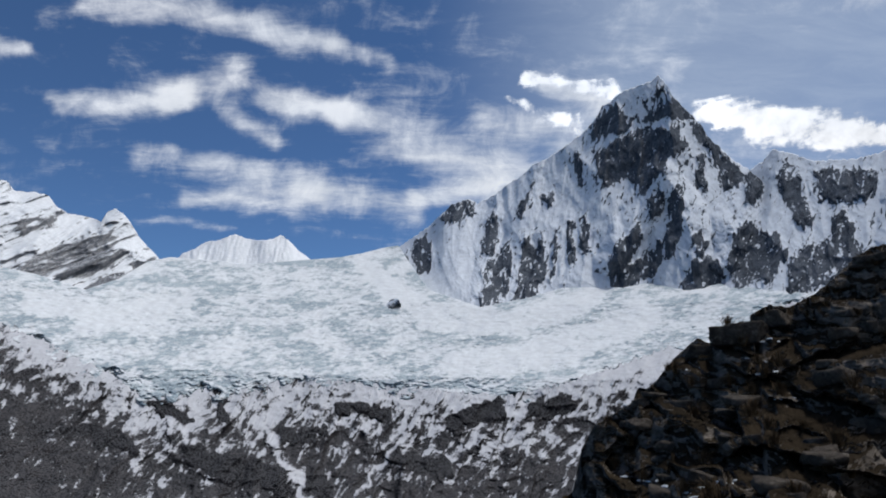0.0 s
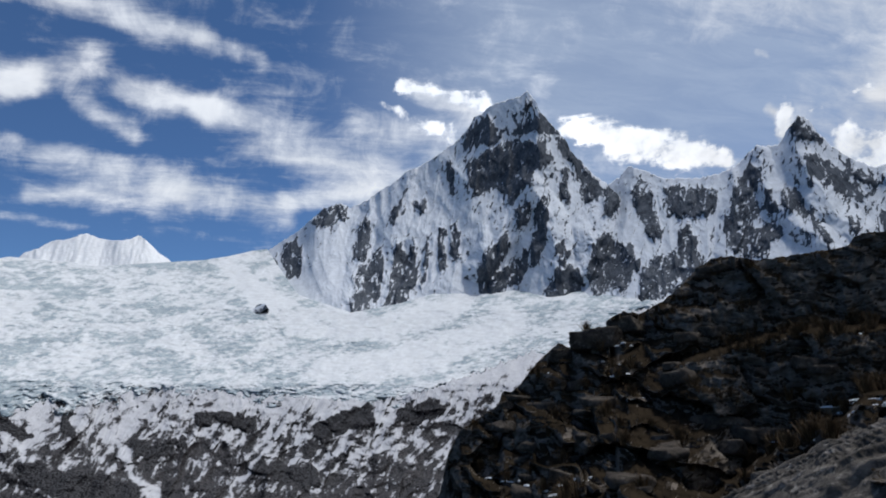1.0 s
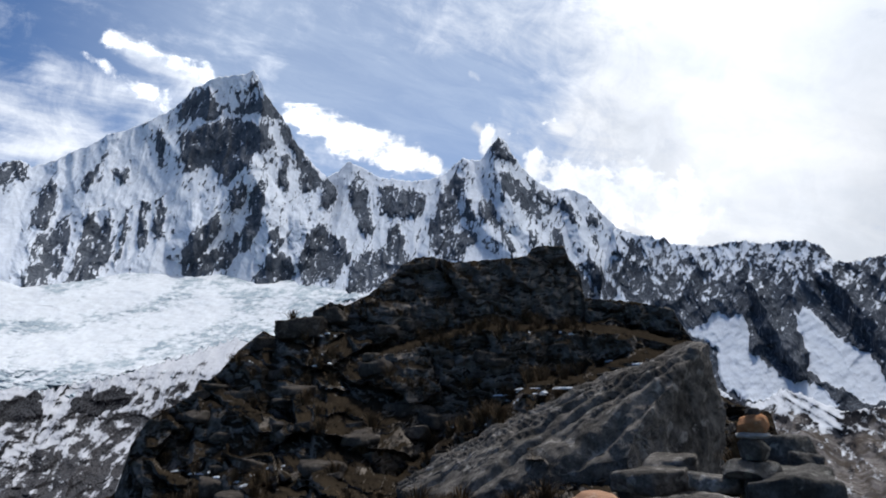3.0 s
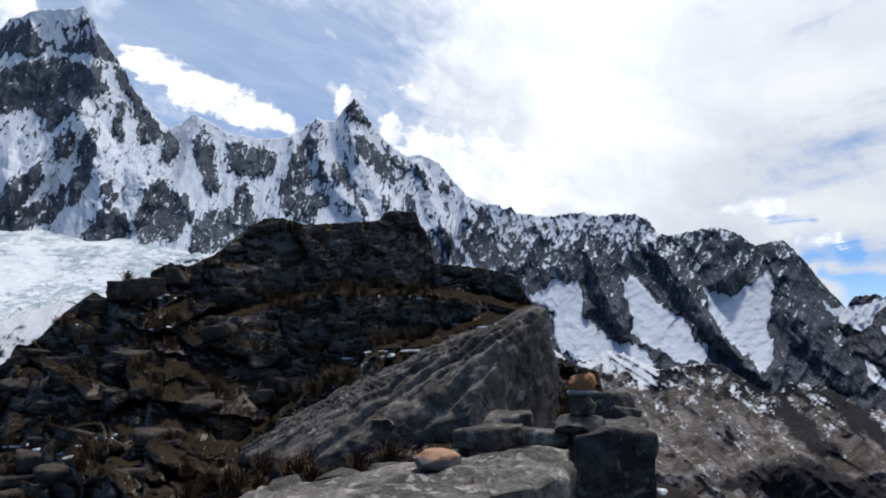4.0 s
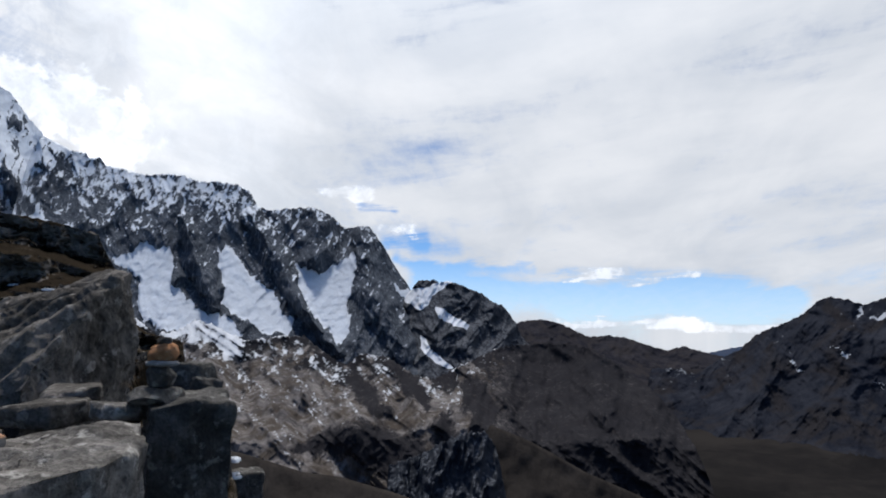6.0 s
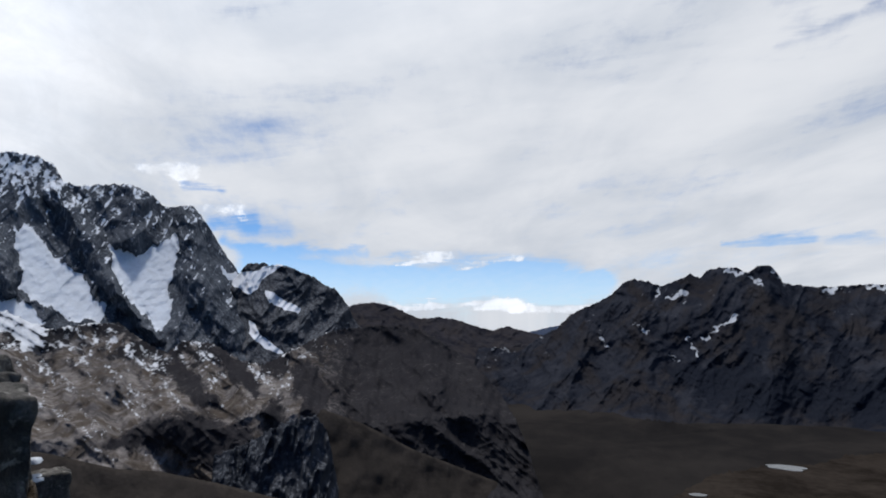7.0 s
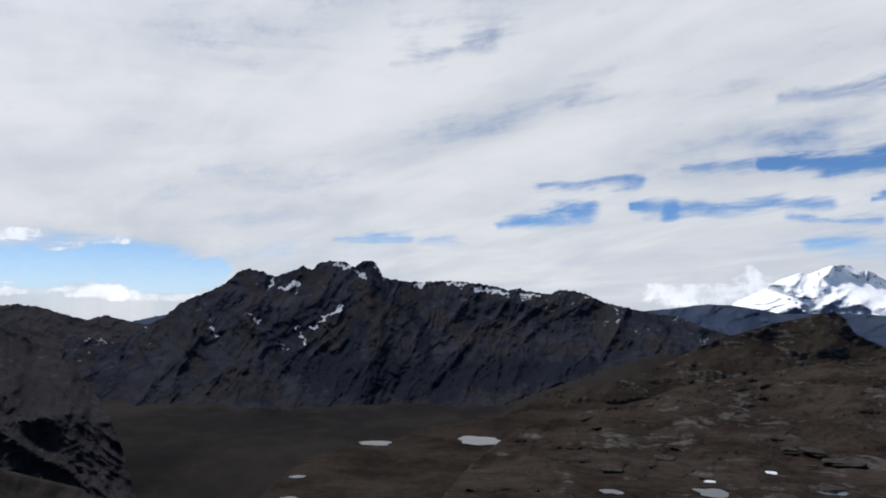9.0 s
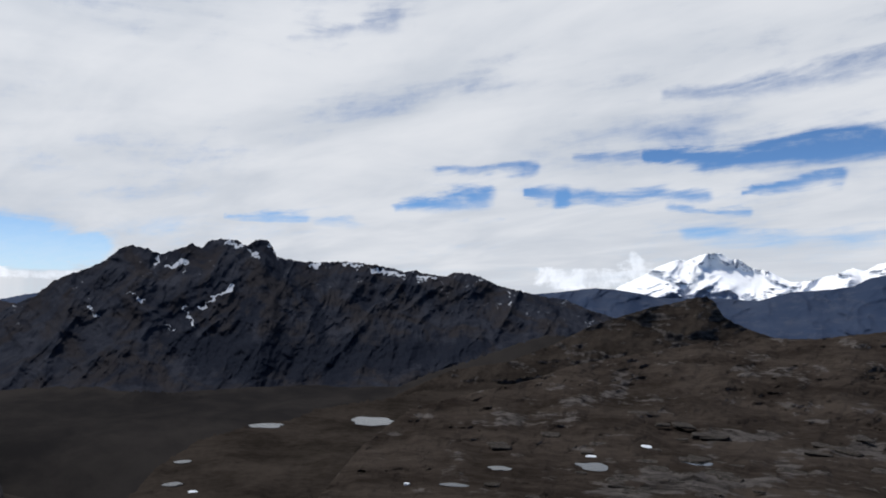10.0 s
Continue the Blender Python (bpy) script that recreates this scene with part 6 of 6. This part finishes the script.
def hull(name, corners, material, cuts, rough, seed, groove=None, origin=None):
    """A broken block of rock: the hull of its corners, cut fine, with worn edges, cracks and, along groove, open beds."""
    bm = bmesh.new()
    for c in corners:
        bm.verts.new(c)
    made = bmesh.ops.convex_hull(bm, input=bm.verts)
    bmesh.ops.delete(bm, geom=[g for g in made["geom_interior"] if isinstance(g, bmesh.types.BMVert)], context="VERTS")
    bmesh.ops.triangulate(bm, faces=bm.faces)
    for _ in range(cuts):
        long = [e for e in bm.edges if e.calc_length() > rough[0]]
        if not long:
            break
        bmesh.ops.subdivide_edges(bm, edges=long, cuts=1)
        bmesh.ops.triangulate(bm, faces=[f for f in bm.faces if len(f.verts) > 3])
    bmesh.ops.smooth_vert(bm, verts=bm.verts, factor=0.5, use_axis_x=True, use_axis_y=True, use_axis_z=True)
    bm.normal_update()
    moves = []
    for v in bm.verts:
        d = rough[1] * noise.fractal(v.co * rough[2], 0.9, 2.1, 5) + rough[1] * 2.2 * noise.fractal(v.co * rough[2] * 0.3 + Vector((seed, 0, 0)), 0.9, 2.1, 3)
        chip = noise.voronoi(v.co * rough[2] * 0.55 + Vector((seed, 3, 1)), distance_metric="CHEBYCHEV")[0]
        d += rough[1] * 2.0 * (chip[1] - chip[0] - 0.3)
        if groove and v.normal.z > 0.2:
            axis, pitch, depth = groove
            u = v.co.dot(axis)
            q = u * pitch + 1.6 * noise.noise((u * 1.1 * pitch / 4, seed, 0.5)) + 0.35 * noise.noise(v.co * 0.7) + 0.1 * noise.noise(v.co * 4.0)
            step = q % 1.0
            lie = min(1.0, (v.normal.z - 0.2) * 4)
            d += lie * depth * (min(step, (1.0 - step) * 12) - 0.45) * max(0.1, 0.8 + 1.6 * noise.noise(v.co * 0.7 + Vector((9, 0, 0)))) - lie * depth * 0.8 * max(0.0, 1 - abs((q * 0.43 % 1.0) - 0.5) * 8)
        moves.append(v.normal * d)
    for v, m in zip(bm.verts, moves):
        v.co += m
    for _ in range(2):
        for v in bm.verts:
            near = [e.other_vert(v).co for e in v.link_edges]
            mean = sum(near, Vector()) / len(near)
            if (v.co - mean).length > 0.55 * sum((c - v.co).length for c in near) / len(near):
                v.co = mean
    if origin is not None:
        bmesh.ops.translate(bm, verts=bm.verts, vec=-origin)
    ob = finish(name, bm, material)
    if origin is not None:
        ob.location = origin
    return ob


def down(points, z):
    return points + [Vector((p.x * 1.02, p.y * 1.02, z)) for p in points]


def places(points):
    return [spot_at(*p) for p in points]


# the great tilted slab
tilted = places([(-55.72, 3.98, 9.0), (-56.40, -0.31, 9.0), (-55.91, -3.74, 9.0), (-54.98, 3.58, 8.5), (-51.80, 0.15, 7.75), (-50.09, -2.68, 7.5), (-49.33, -4.45, 7.4), (-54.27, 3.95, 9.8), (-48.95, 2.08, 10.3), (-42.63, -0.41, 10.2), (-34.58, -4.46, 9.5), (-31.10, -6.66, 9.0), (-48.11, -6.85, 7.8), (-42.68, -8.14, 7.8), (-37.28, -7.65, 7.9), (-31.98, -7.31, 8.7)])
bed = (tilted[7] - tilted[11]).normalized()
across = bed.cross(Vector((0, 0, 1))).normalized()
slab = hull("tilted_slab", down(tilted, -3.0), TILTED, 12, (0.034, 0.030, 4.5), 3, groove=(across, 4.6, 0.11), origin=spot_at(-54, -15, 8.4))
tagged(slab, "big tilted grey slab of bedded rock", "rock slab")
# the flat slab in front and the block that carries the cairn
flat = places([(-32.96, -9.54, 4.5), (-36.79, -9.62, 4.7), (-42.02, -8.54, 4.75), (-48.15, -8.15, 4.8), (-55.13, -6.69, 4.9), (-57.16, -7.00, 4.75), (-57.49, -8.83, 4.3), (-55.16, -9.84, 3.9), (-49.93, -11.07, 3.6), (-45.37, -12.47, 3.4), (-35.19, -12.87, 3.1), (-30.20, -12.27, 3.2), (-29.82, -10.49, 4.1)])
near_slab = hull("flat_slab", down(flat, -1.95), SLAB, 11, (0.03, 0.02, 5.0), 7, groove=(Vector((0.5, 0.8, 0.2)).normalized(), 5.0, 0.022), origin=spot_at(-50, -14, 4.0))
tagged(near_slab, "flat grey slab of weathered rock at the pass", "rock slab")
block = places([(-57.61, -6.13, 5.15), (-60.58, -5.64, 5.1), (-63.71, -5.94, 5.2), (-63.12, -4.96, 5.8), (-57.38, -4.97, 6)])
base = hull("cairn_block", down(block, -2.4), DARK_STONE, 11, (0.035, 0.022, 4.5), 9, origin=spot_at(-60, -14, 5.4))
tagged(base, "squarish dark rock block that carries the cairn", "rock")


def boulder(name, size, seed, material, detail=3, parent=None, worn=1):
    """An angular stone: the hull of a few jittered corners, with worn edges and a rough skin. It stands on its origin."""
    rng = random.Random(seed)
    bm = bmesh.new()
    for x in (-1, 1):
        for y in (-1, 1):
            for z in (0, 1):
                bm.verts.new((x * rng.uniform(0.55, 1.0), y * rng.uniform(0.55, 1.0), z * rng.uniform(0.62, 1.0)))
    for _ in range(5 + 4 * (worn > 1)):
        q = rng.uniform(0, 6.283)
        bm.verts.new((math.cos(q) * 1.0, math.sin(q) * 1.0, rng.uniform(0.2, 0.8)))
    made = bmesh.ops.convex_hull(bm, input=bm.verts)
    bmesh.ops.delete(bm, geom=[g for g in made["geom_interior"] if isinstance(g, bmesh.types.BMVert)], context="VERTS")
    for _ in range(detail + 1):
        long = [e for e in bm.edges if e.calc_length() > 0.62 / detail]
        bmesh.ops.subdivide_edges(bm, edges=long, cuts=1)
        bmesh.ops.triangulate(bm, faces=[f for f in bm.faces if len(f.verts) > 3])
    for _ in range(worn):
        bmesh.ops.smooth_vert(bm, verts=bm.verts, factor=0.6, use_axis_x=True, use_axis_y=True, use_axis_z=True)
    for v in bm.verts:
        chip = noise.voronoi(v.co * 1.6 + Vector((seed, 3, 1)), distance_metric="CHEBYCHEV")[0]
        v.co += (v.co - Vector((0, 0, 0.5))).normalized() * (0.09 * noise.fractal(v.co * 1.9 + Vector((seed, 0, 0)), 0.8, 2.1, 5) + 0.10 / worn * (chip[1] - chip[0] - 0.3))
        v.co = Vector((v.co.x * size[0], v.co.y * size[1], v.co.z * size[2]))
    return finish(name, bm, material, parent)


def pebble(name, size, seed, material):
    """A rounded stone: a ball cut by a few planes, worn. It stands on its origin."""
    rng = random.Random(seed)
    bm = bmesh.new()
    bmesh.ops.create_icosphere(bm, subdivisions=4, radius=1.0)
    planes = [(Vector((rng.uniform(-1, 1), rng.uniform(-1, 1), rng.uniform(-0.7, 0.7))).normalized(), rng.uniform(0.6, 0.85)) for _ in range(8)]
    planes += [(Vector((0, 0, -1)), 0.62), (Vector((rng.uniform(-0.2, 0.2), rng.uniform(-0.2, 0.2), 1)).normalized(), 0.72)]
    for v in bm.verts:
        for n, d in planes:
            over = v.co.dot(n) - d
            if over > 0:
                v.co -= n * over
        v.co += v.co.normalized() * (0.08 * noise.fractal(v.co * 2.0 + Vector((seed, 0, 0)), 0.9, 2.1, 5))
    low, high = min(v.co.z for v in bm.verts), max(v.co.z for v in bm.verts)
    for v in bm.verts:
        v.co = Vector((v.co.x * size[0] * 1.12, v.co.y * size[1] * 1.12, (v.co.z - low) / (high - low) * size[2]))
    return finish(name, bm, material)


def scrap(name, size, seed, material):
    """A thin, ragged, domed patch, as old snow lies."""
    bm = bmesh.new()
    rings = []
    for r, z in ((0.0, 1.0), (0.35, 0.95), (0.65, 0.75), (0.88, 0.4), (1.0, -0.4)):
        ring = []
        for k in range(28):
            q = 6.2832 * k / 28
            m = 1 + 0.75 * noise.fractal(Vector((math.cos(q) * 1.2 + seed * 1.7, math.sin(q) * 1.2, 0.3)), 0.9, 2.1, 3)
            ring.append(bm.verts.new((size[0] * r * m * math.cos(q), size[1] * r * m * math.sin(q), size[2] * (z + 0.25 * noise.noise((r * 3 + seed, q, 0))))))
        rings.append(ring)
    for a, b in zip(rings, rings[1:]):
        for k in range(28):
            bm.faces.new((a[k], a[(k + 1) % 28], b[(k + 1) % 28], b[k]))
    bmesh.ops.remove_doubles(bm, verts=bm.verts, dist=0.0005)
    return finish(name, bm, material)


def set_stone(name, place, size, seed, material, turn=0, lean=0, detail=3, make=None):
    ob = make(name, size, seed, material) if make else boulder(name, size, seed, material, detail)
    ob.matrix_world = Matrix.Translation(place) @ pose(0, 0, 0, lean, lean * 0.6, turn)
    return ob


# the cairn: five stones, each laid on the one below
cairn_at = places([(-58.20, -5.60, 5.45)])[0]
cairn_z = cairn_at.z - 0.03
for name, sx, sy, sz, shift, material, label, seed in (
        ("cairn_stone", 0.25, 0.18, 0.135, -0.02, DARK_STONE, "wide flat dark stone at the foot of a cairn", 41),
        ("cairn_stone", 0.115, 0.10, 0.165, 0.01, DARK_STONE, "blocky brown-grey stone of a cairn", 42),
        ("cairn_stone", 0.115, 0.10, 0.045, 0.015, PALE_STONE, "flat pale grey stone of a cairn", 43),
        ("cairn_stone", 0.105, 0.095, 0.14, 0.01, ORANGE, "rounded orange stone of a cairn", 44),
        ("cairn_stone", 0.055, 0.05, 0.05, 0.02, DARK_STONE, "small dark stone on top of a cairn", 45)):
    side = Vector((math.cos(radians(-59)), math.sin(radians(-59)), 0)) * shift
    stone = set_stone(name, Vector((cairn_at.x, cairn_at.y, cairn_z)) + side, (sx, sy, sz), seed, material, seed * 40, 0, 4, pebble)
    tagged(stone, label, "stone", "stones of the cairn")
    cairn_z += sz - 0.012

lone = set_stone("flat_stone", places([(-46.57, -8.78, 4.35)])[0], (0.165, 0.13, 0.13), 51, TWO_TONE, 20, 0, 4, pebble)
tagged(lone, "flat stone with an orange top lying on a grey slab", "stone")

# stones beside the slabs
for (a, e, r, sx, sy, sz), seed, material in zip(
        [(-50.92, -6.56, 6.4, 0.34, 0.3, 0.24), (-52.65, -5.04, 7, 0.42, 0.3, 0.16), (-55.67, -6.39, 5.6, 0.22, 0.2, 0.14), (-60.36, -4.92, 6.6, 0.22, 0.2, 0.34), (-61.60, -5.12, 6.4, 0.14, 0.14, 0.2), (-42.82, -8.79, 6.0, 0.2, 0.17, 0.14), (-38.96, -9.31, 5.8, 0.22, 0.17, 0.13), (-34.56, -9.53, 5.8, 0.2, 0.16, 0.12), (-61.25, -11.05, 8, 0.3, 0.3, 0.4), (-64.27, -12.97, 8.6, 0.32, 0.3, 0.4)],
        range(60, 80), (TILTED, TILTED, SLAB, DARK_STONE, DARK_STONE, DARK_STONE, DARK_STONE, DARK_STONE, DARK_STONE, DARK_STONE)):
    tagged(set_stone("boulder", spot_at(a, e, r) - Vector((0, 0, 0.05)), (sx, sy, sz), seed, material, seed * 33, (seed * 7) % 9 - 4), "angular grey boulder wedged beside the slabs", "boulder", "boulders by the slabs")

# boulders on the rough side of the outcrop
rng = random.Random(5)
for (a, e, size) in [(-20.41, 4.37, 0.36), (-23.47, 5.33, 0.6), (-25.78, 6.51, 0.45), (-16.17, 0.73, 0.25), (-12.87, -1.74, 0.2), (-49.04, 7.02, 0.3)]:
    p = spot_at(a, e - 0.8, float(out_r(np.array(a), np.array(e - 0.8))) + 0.25)
    tagged(set_stone("boulder", p, (size, size * 0.8, size * 0.9), int(a * 7) % 97 + 100, OUT_STONE, a * 9, 6), "dark angular boulder on the crest of the outcrop", "boulder", "boulders on the outcrop")
for k in range(70):
    a = rng.uniform(-14, -40)
    top = float(along(np.array(a), OUT_CREST))
    e = rng.uniform(max(-12.0, top - 15), top - 0.6)
    size = rng.uniform(0.12, 0.42)
    p = spot_at(a, e, float(out_r(np.array(a), np.array(e))) + 0.1)
    tagged(set_stone("boulder", p - Vector((0, 0, size * 0.3)), (size, size * rng.uniform(0.6, 0.9), size * rng.uniform(0.5, 0.9)), 200 + k, OUT_STONE, rng.uniform(0, 360), rng.uniform(-12, 12), 2), "dark angular boulder among dry grass on the outcrop", "boulder", "boulders on the outcrop")

# dry tussock grass
straw, gn, gb = new_material("dry_grass")
blade_noise = gn.noise(gn.add("ShaderNodeTexCoord").outputs["Object"], 9.0, 3.0)
gn.plug(gb.inputs["Base Color"], gn.mix(gn.ramp(blade_noise, 0.35, 0.65), (0.035, 0.022, 0.012), (0.10, 0.068, 0.038)))
gb.inputs["Roughness"].default_value = 0.8
gb.inputs["Specular IOR Level"].default_value = 0.1


def tussock(place, high, wide, blades, seed):
    """A tuft of dry grass: bent, pointed blades from one root."""
    r = random.Random(seed)
    bm = bmesh.new()
    for _ in range(blades):
        q, lean = r.uniform(0, 6.283), r.uniform(0.1, 1.0) ** 1.3
        d = Vector((math.cos(q), math.sin(q), 0))
        side = Vector((-d.y, d.x, 0)) * r.uniform(0.004, 0.008)
        root = d * r.uniform(0, wide * 0.35)
        h = high * r.uniform(0.5, 1.0)
        mid = root + d * (lean * wide * 0.45) + Vector((0, 0, h * 0.65))
        tip = root + d * (lean * wide * 1.1) + Vector((0, 0, h * (1.0 - 0.35 * lean)))
        v = [bm.verts.new(c) for c in (root - side, root + side, mid + side * 0.8, mid - side * 0.8, tip)]
        bm.faces.new((v[0], v[1], v[2], v[3]))
        bm.faces.new((v[3], v[2], v[4]))
    me = bpy.data.meshes.new("tussock")
    bm.to_mesh(me)
    bm.free()
    me.materials.append(straw)
    ob = new("tussock", me)
    ob.location = place
    return tagged(ob, "tuft of dry brown tussock grass among rocks", "grass tuft", "grass tufts on the outcrop")


for k, (a, e, r, high, wide) in enumerate([(-57.29, -4.43, 6.2, 0.3, 0.12), (-56.93, -4.87, 6.3, 0.2, 0.15), (-44.16, -0.43, 9.9, 0.3, 0.25), (-39.41, -1.83, 9.6, 0.35, 0.28)]):
    tussock(spot_at(a, e, r) - Vector((0, 0, 0.03)), high, wide, 90, 300 + k)
t_rng = random.Random(23)
for k in range(34):
    a, e = t_rng.uniform(-27, -44), t_rng.uniform(-10.2, -7.4)
    h = t_rng.uniform(0.14, 0.3)
    tussock(spot_at(a, e, min(float(out_r(np.array(a), np.array(e))), 7.5 + t_rng.uniform(-0.3, 0.3))) - Vector((0, 0, 0.06)), h, h * 0.9, 60, 600 + k)
for k in range(150):
    onledge = k < 60
    a = rng.uniform(-33, -46) if onledge else rng.uniform(-12, -40)
    top = float(along(np.array(a), OUT_CREST))
    if onledge:
        e = float(along(np.array(a), LEDGE_A if k % 2 else LEDGE_B)) + rng.uniform(-0.2, 0.8)
    else:
        e = rng.uniform(max(-12.0, top - 14), top)
    if e > top or (a < -37 and e < -8.5) or (a < -42.5 and e < -2.5):
        continue
    p = spot_at(a, e, float(out_r(np.array(a), np.array(e))))
    h = rng.uniform(0.18, 0.42)
    tussock(p - Vector((0, 0, 0.04)), h, h * rng.uniform(0.6, 0.9), 60, 400 + k)

# scraps of old snow on the ledges
for k, (a, e, w) in enumerate([(-41.48, 0.46, 0.22), (-42.07, 0.76, 0.2), (-45.15, 1.01, 0.25), (-40.59, -0.09, 0.14), (-37.52, -1.99, 0.2), (-36.61, -2.38, 0.16), (-49.41, 2.89, 0.16), (-41.90, 5.45, 0.18), (-45.45, 5.32, 0.12), (-48.70, 5.24, 0.12), (-18.89, -5.57, 0.2), (-19.57, -6.11, 0.14), (-15.64, -5.24, 0.18), (-20.09, 3.00, 0.14), (-25.37, 2.84, 0.16), (-25.80, 5.13, 0.12), (-24.20, 3.74, 0.1), (-26.09, 1.04, 0.12), (-21.73, -5.08, 0.12), (-25.28, -4.66, 0.1), (-14.02, 0.28, 0.1)]):
    for i in range(3):
        b, f, w2 = a + (i - 1) * w * 5 + 0.4 * math.sin(k * 3 + i), e + 0.15 * math.sin(k * 5 + i * 2), w * (0.45 + 0.3 * ((k + i * 2) % 3) / 2)
        r = float(out_r(np.array(b), np.array(f)))
        tagged(set_stone("snow_patch", spot_at(b, f, r - 0.02) - Vector((0, 0, 0.045)), (w2 * 1.15, w2 * 0.34, 0.024), 700 + k * 3 + i, SNOW, k * 50 + i * 70, 0, 3, scrap), "scrap of old snow caught on a rock ledge", "snow patch", "snow on the outcrop")

# grey rock slabs lying in the slope near the pass
rng = random.Random(17)
for k in range(90):
    a, e = rng.uniform(-138, -170), rng.uniform(-16.5, -9.5)
    if k >= 40:
        a, e = rng.uniform(-148, -171), rng.uniform(-16.5, -12.5)
    r = float(near_r(a, e)) * 0.99
    wide = rng.uniform(0.5, 1.7) * r / 80
    p = spot_at(a, e, r)
    ob = set_stone("rock_slab", p - Vector((0, 0, wide * 0.14)), (wide, wide * rng.uniform(0.45, 0.8), wide * rng.uniform(0.22, 0.36)), 900 + k, SLOPE_STONE, a + rng.uniform(-25, 25), rng.uniform(-6, 6), 2)
    tagged(ob, "low grey rock slab set in brown grass", "rock", "rock slabs on the slope")

# two scraps of snow below the cairn block
for k, (a, e, r) in enumerate([(-63.76, -10.02, 8.5), (-64.11, -11.17, 8.45)]):
    tagged(set_stone("snow_patch", spot_at(a, e, r) - Vector((0, 0, 0.02)), (0.11, 0.09, 0.04), 790 + k, SNOW, k * 60, 0, 3, scrap), "scrap of old snow among boulders below the cairn", "snow patch", "snow on the outcrop")
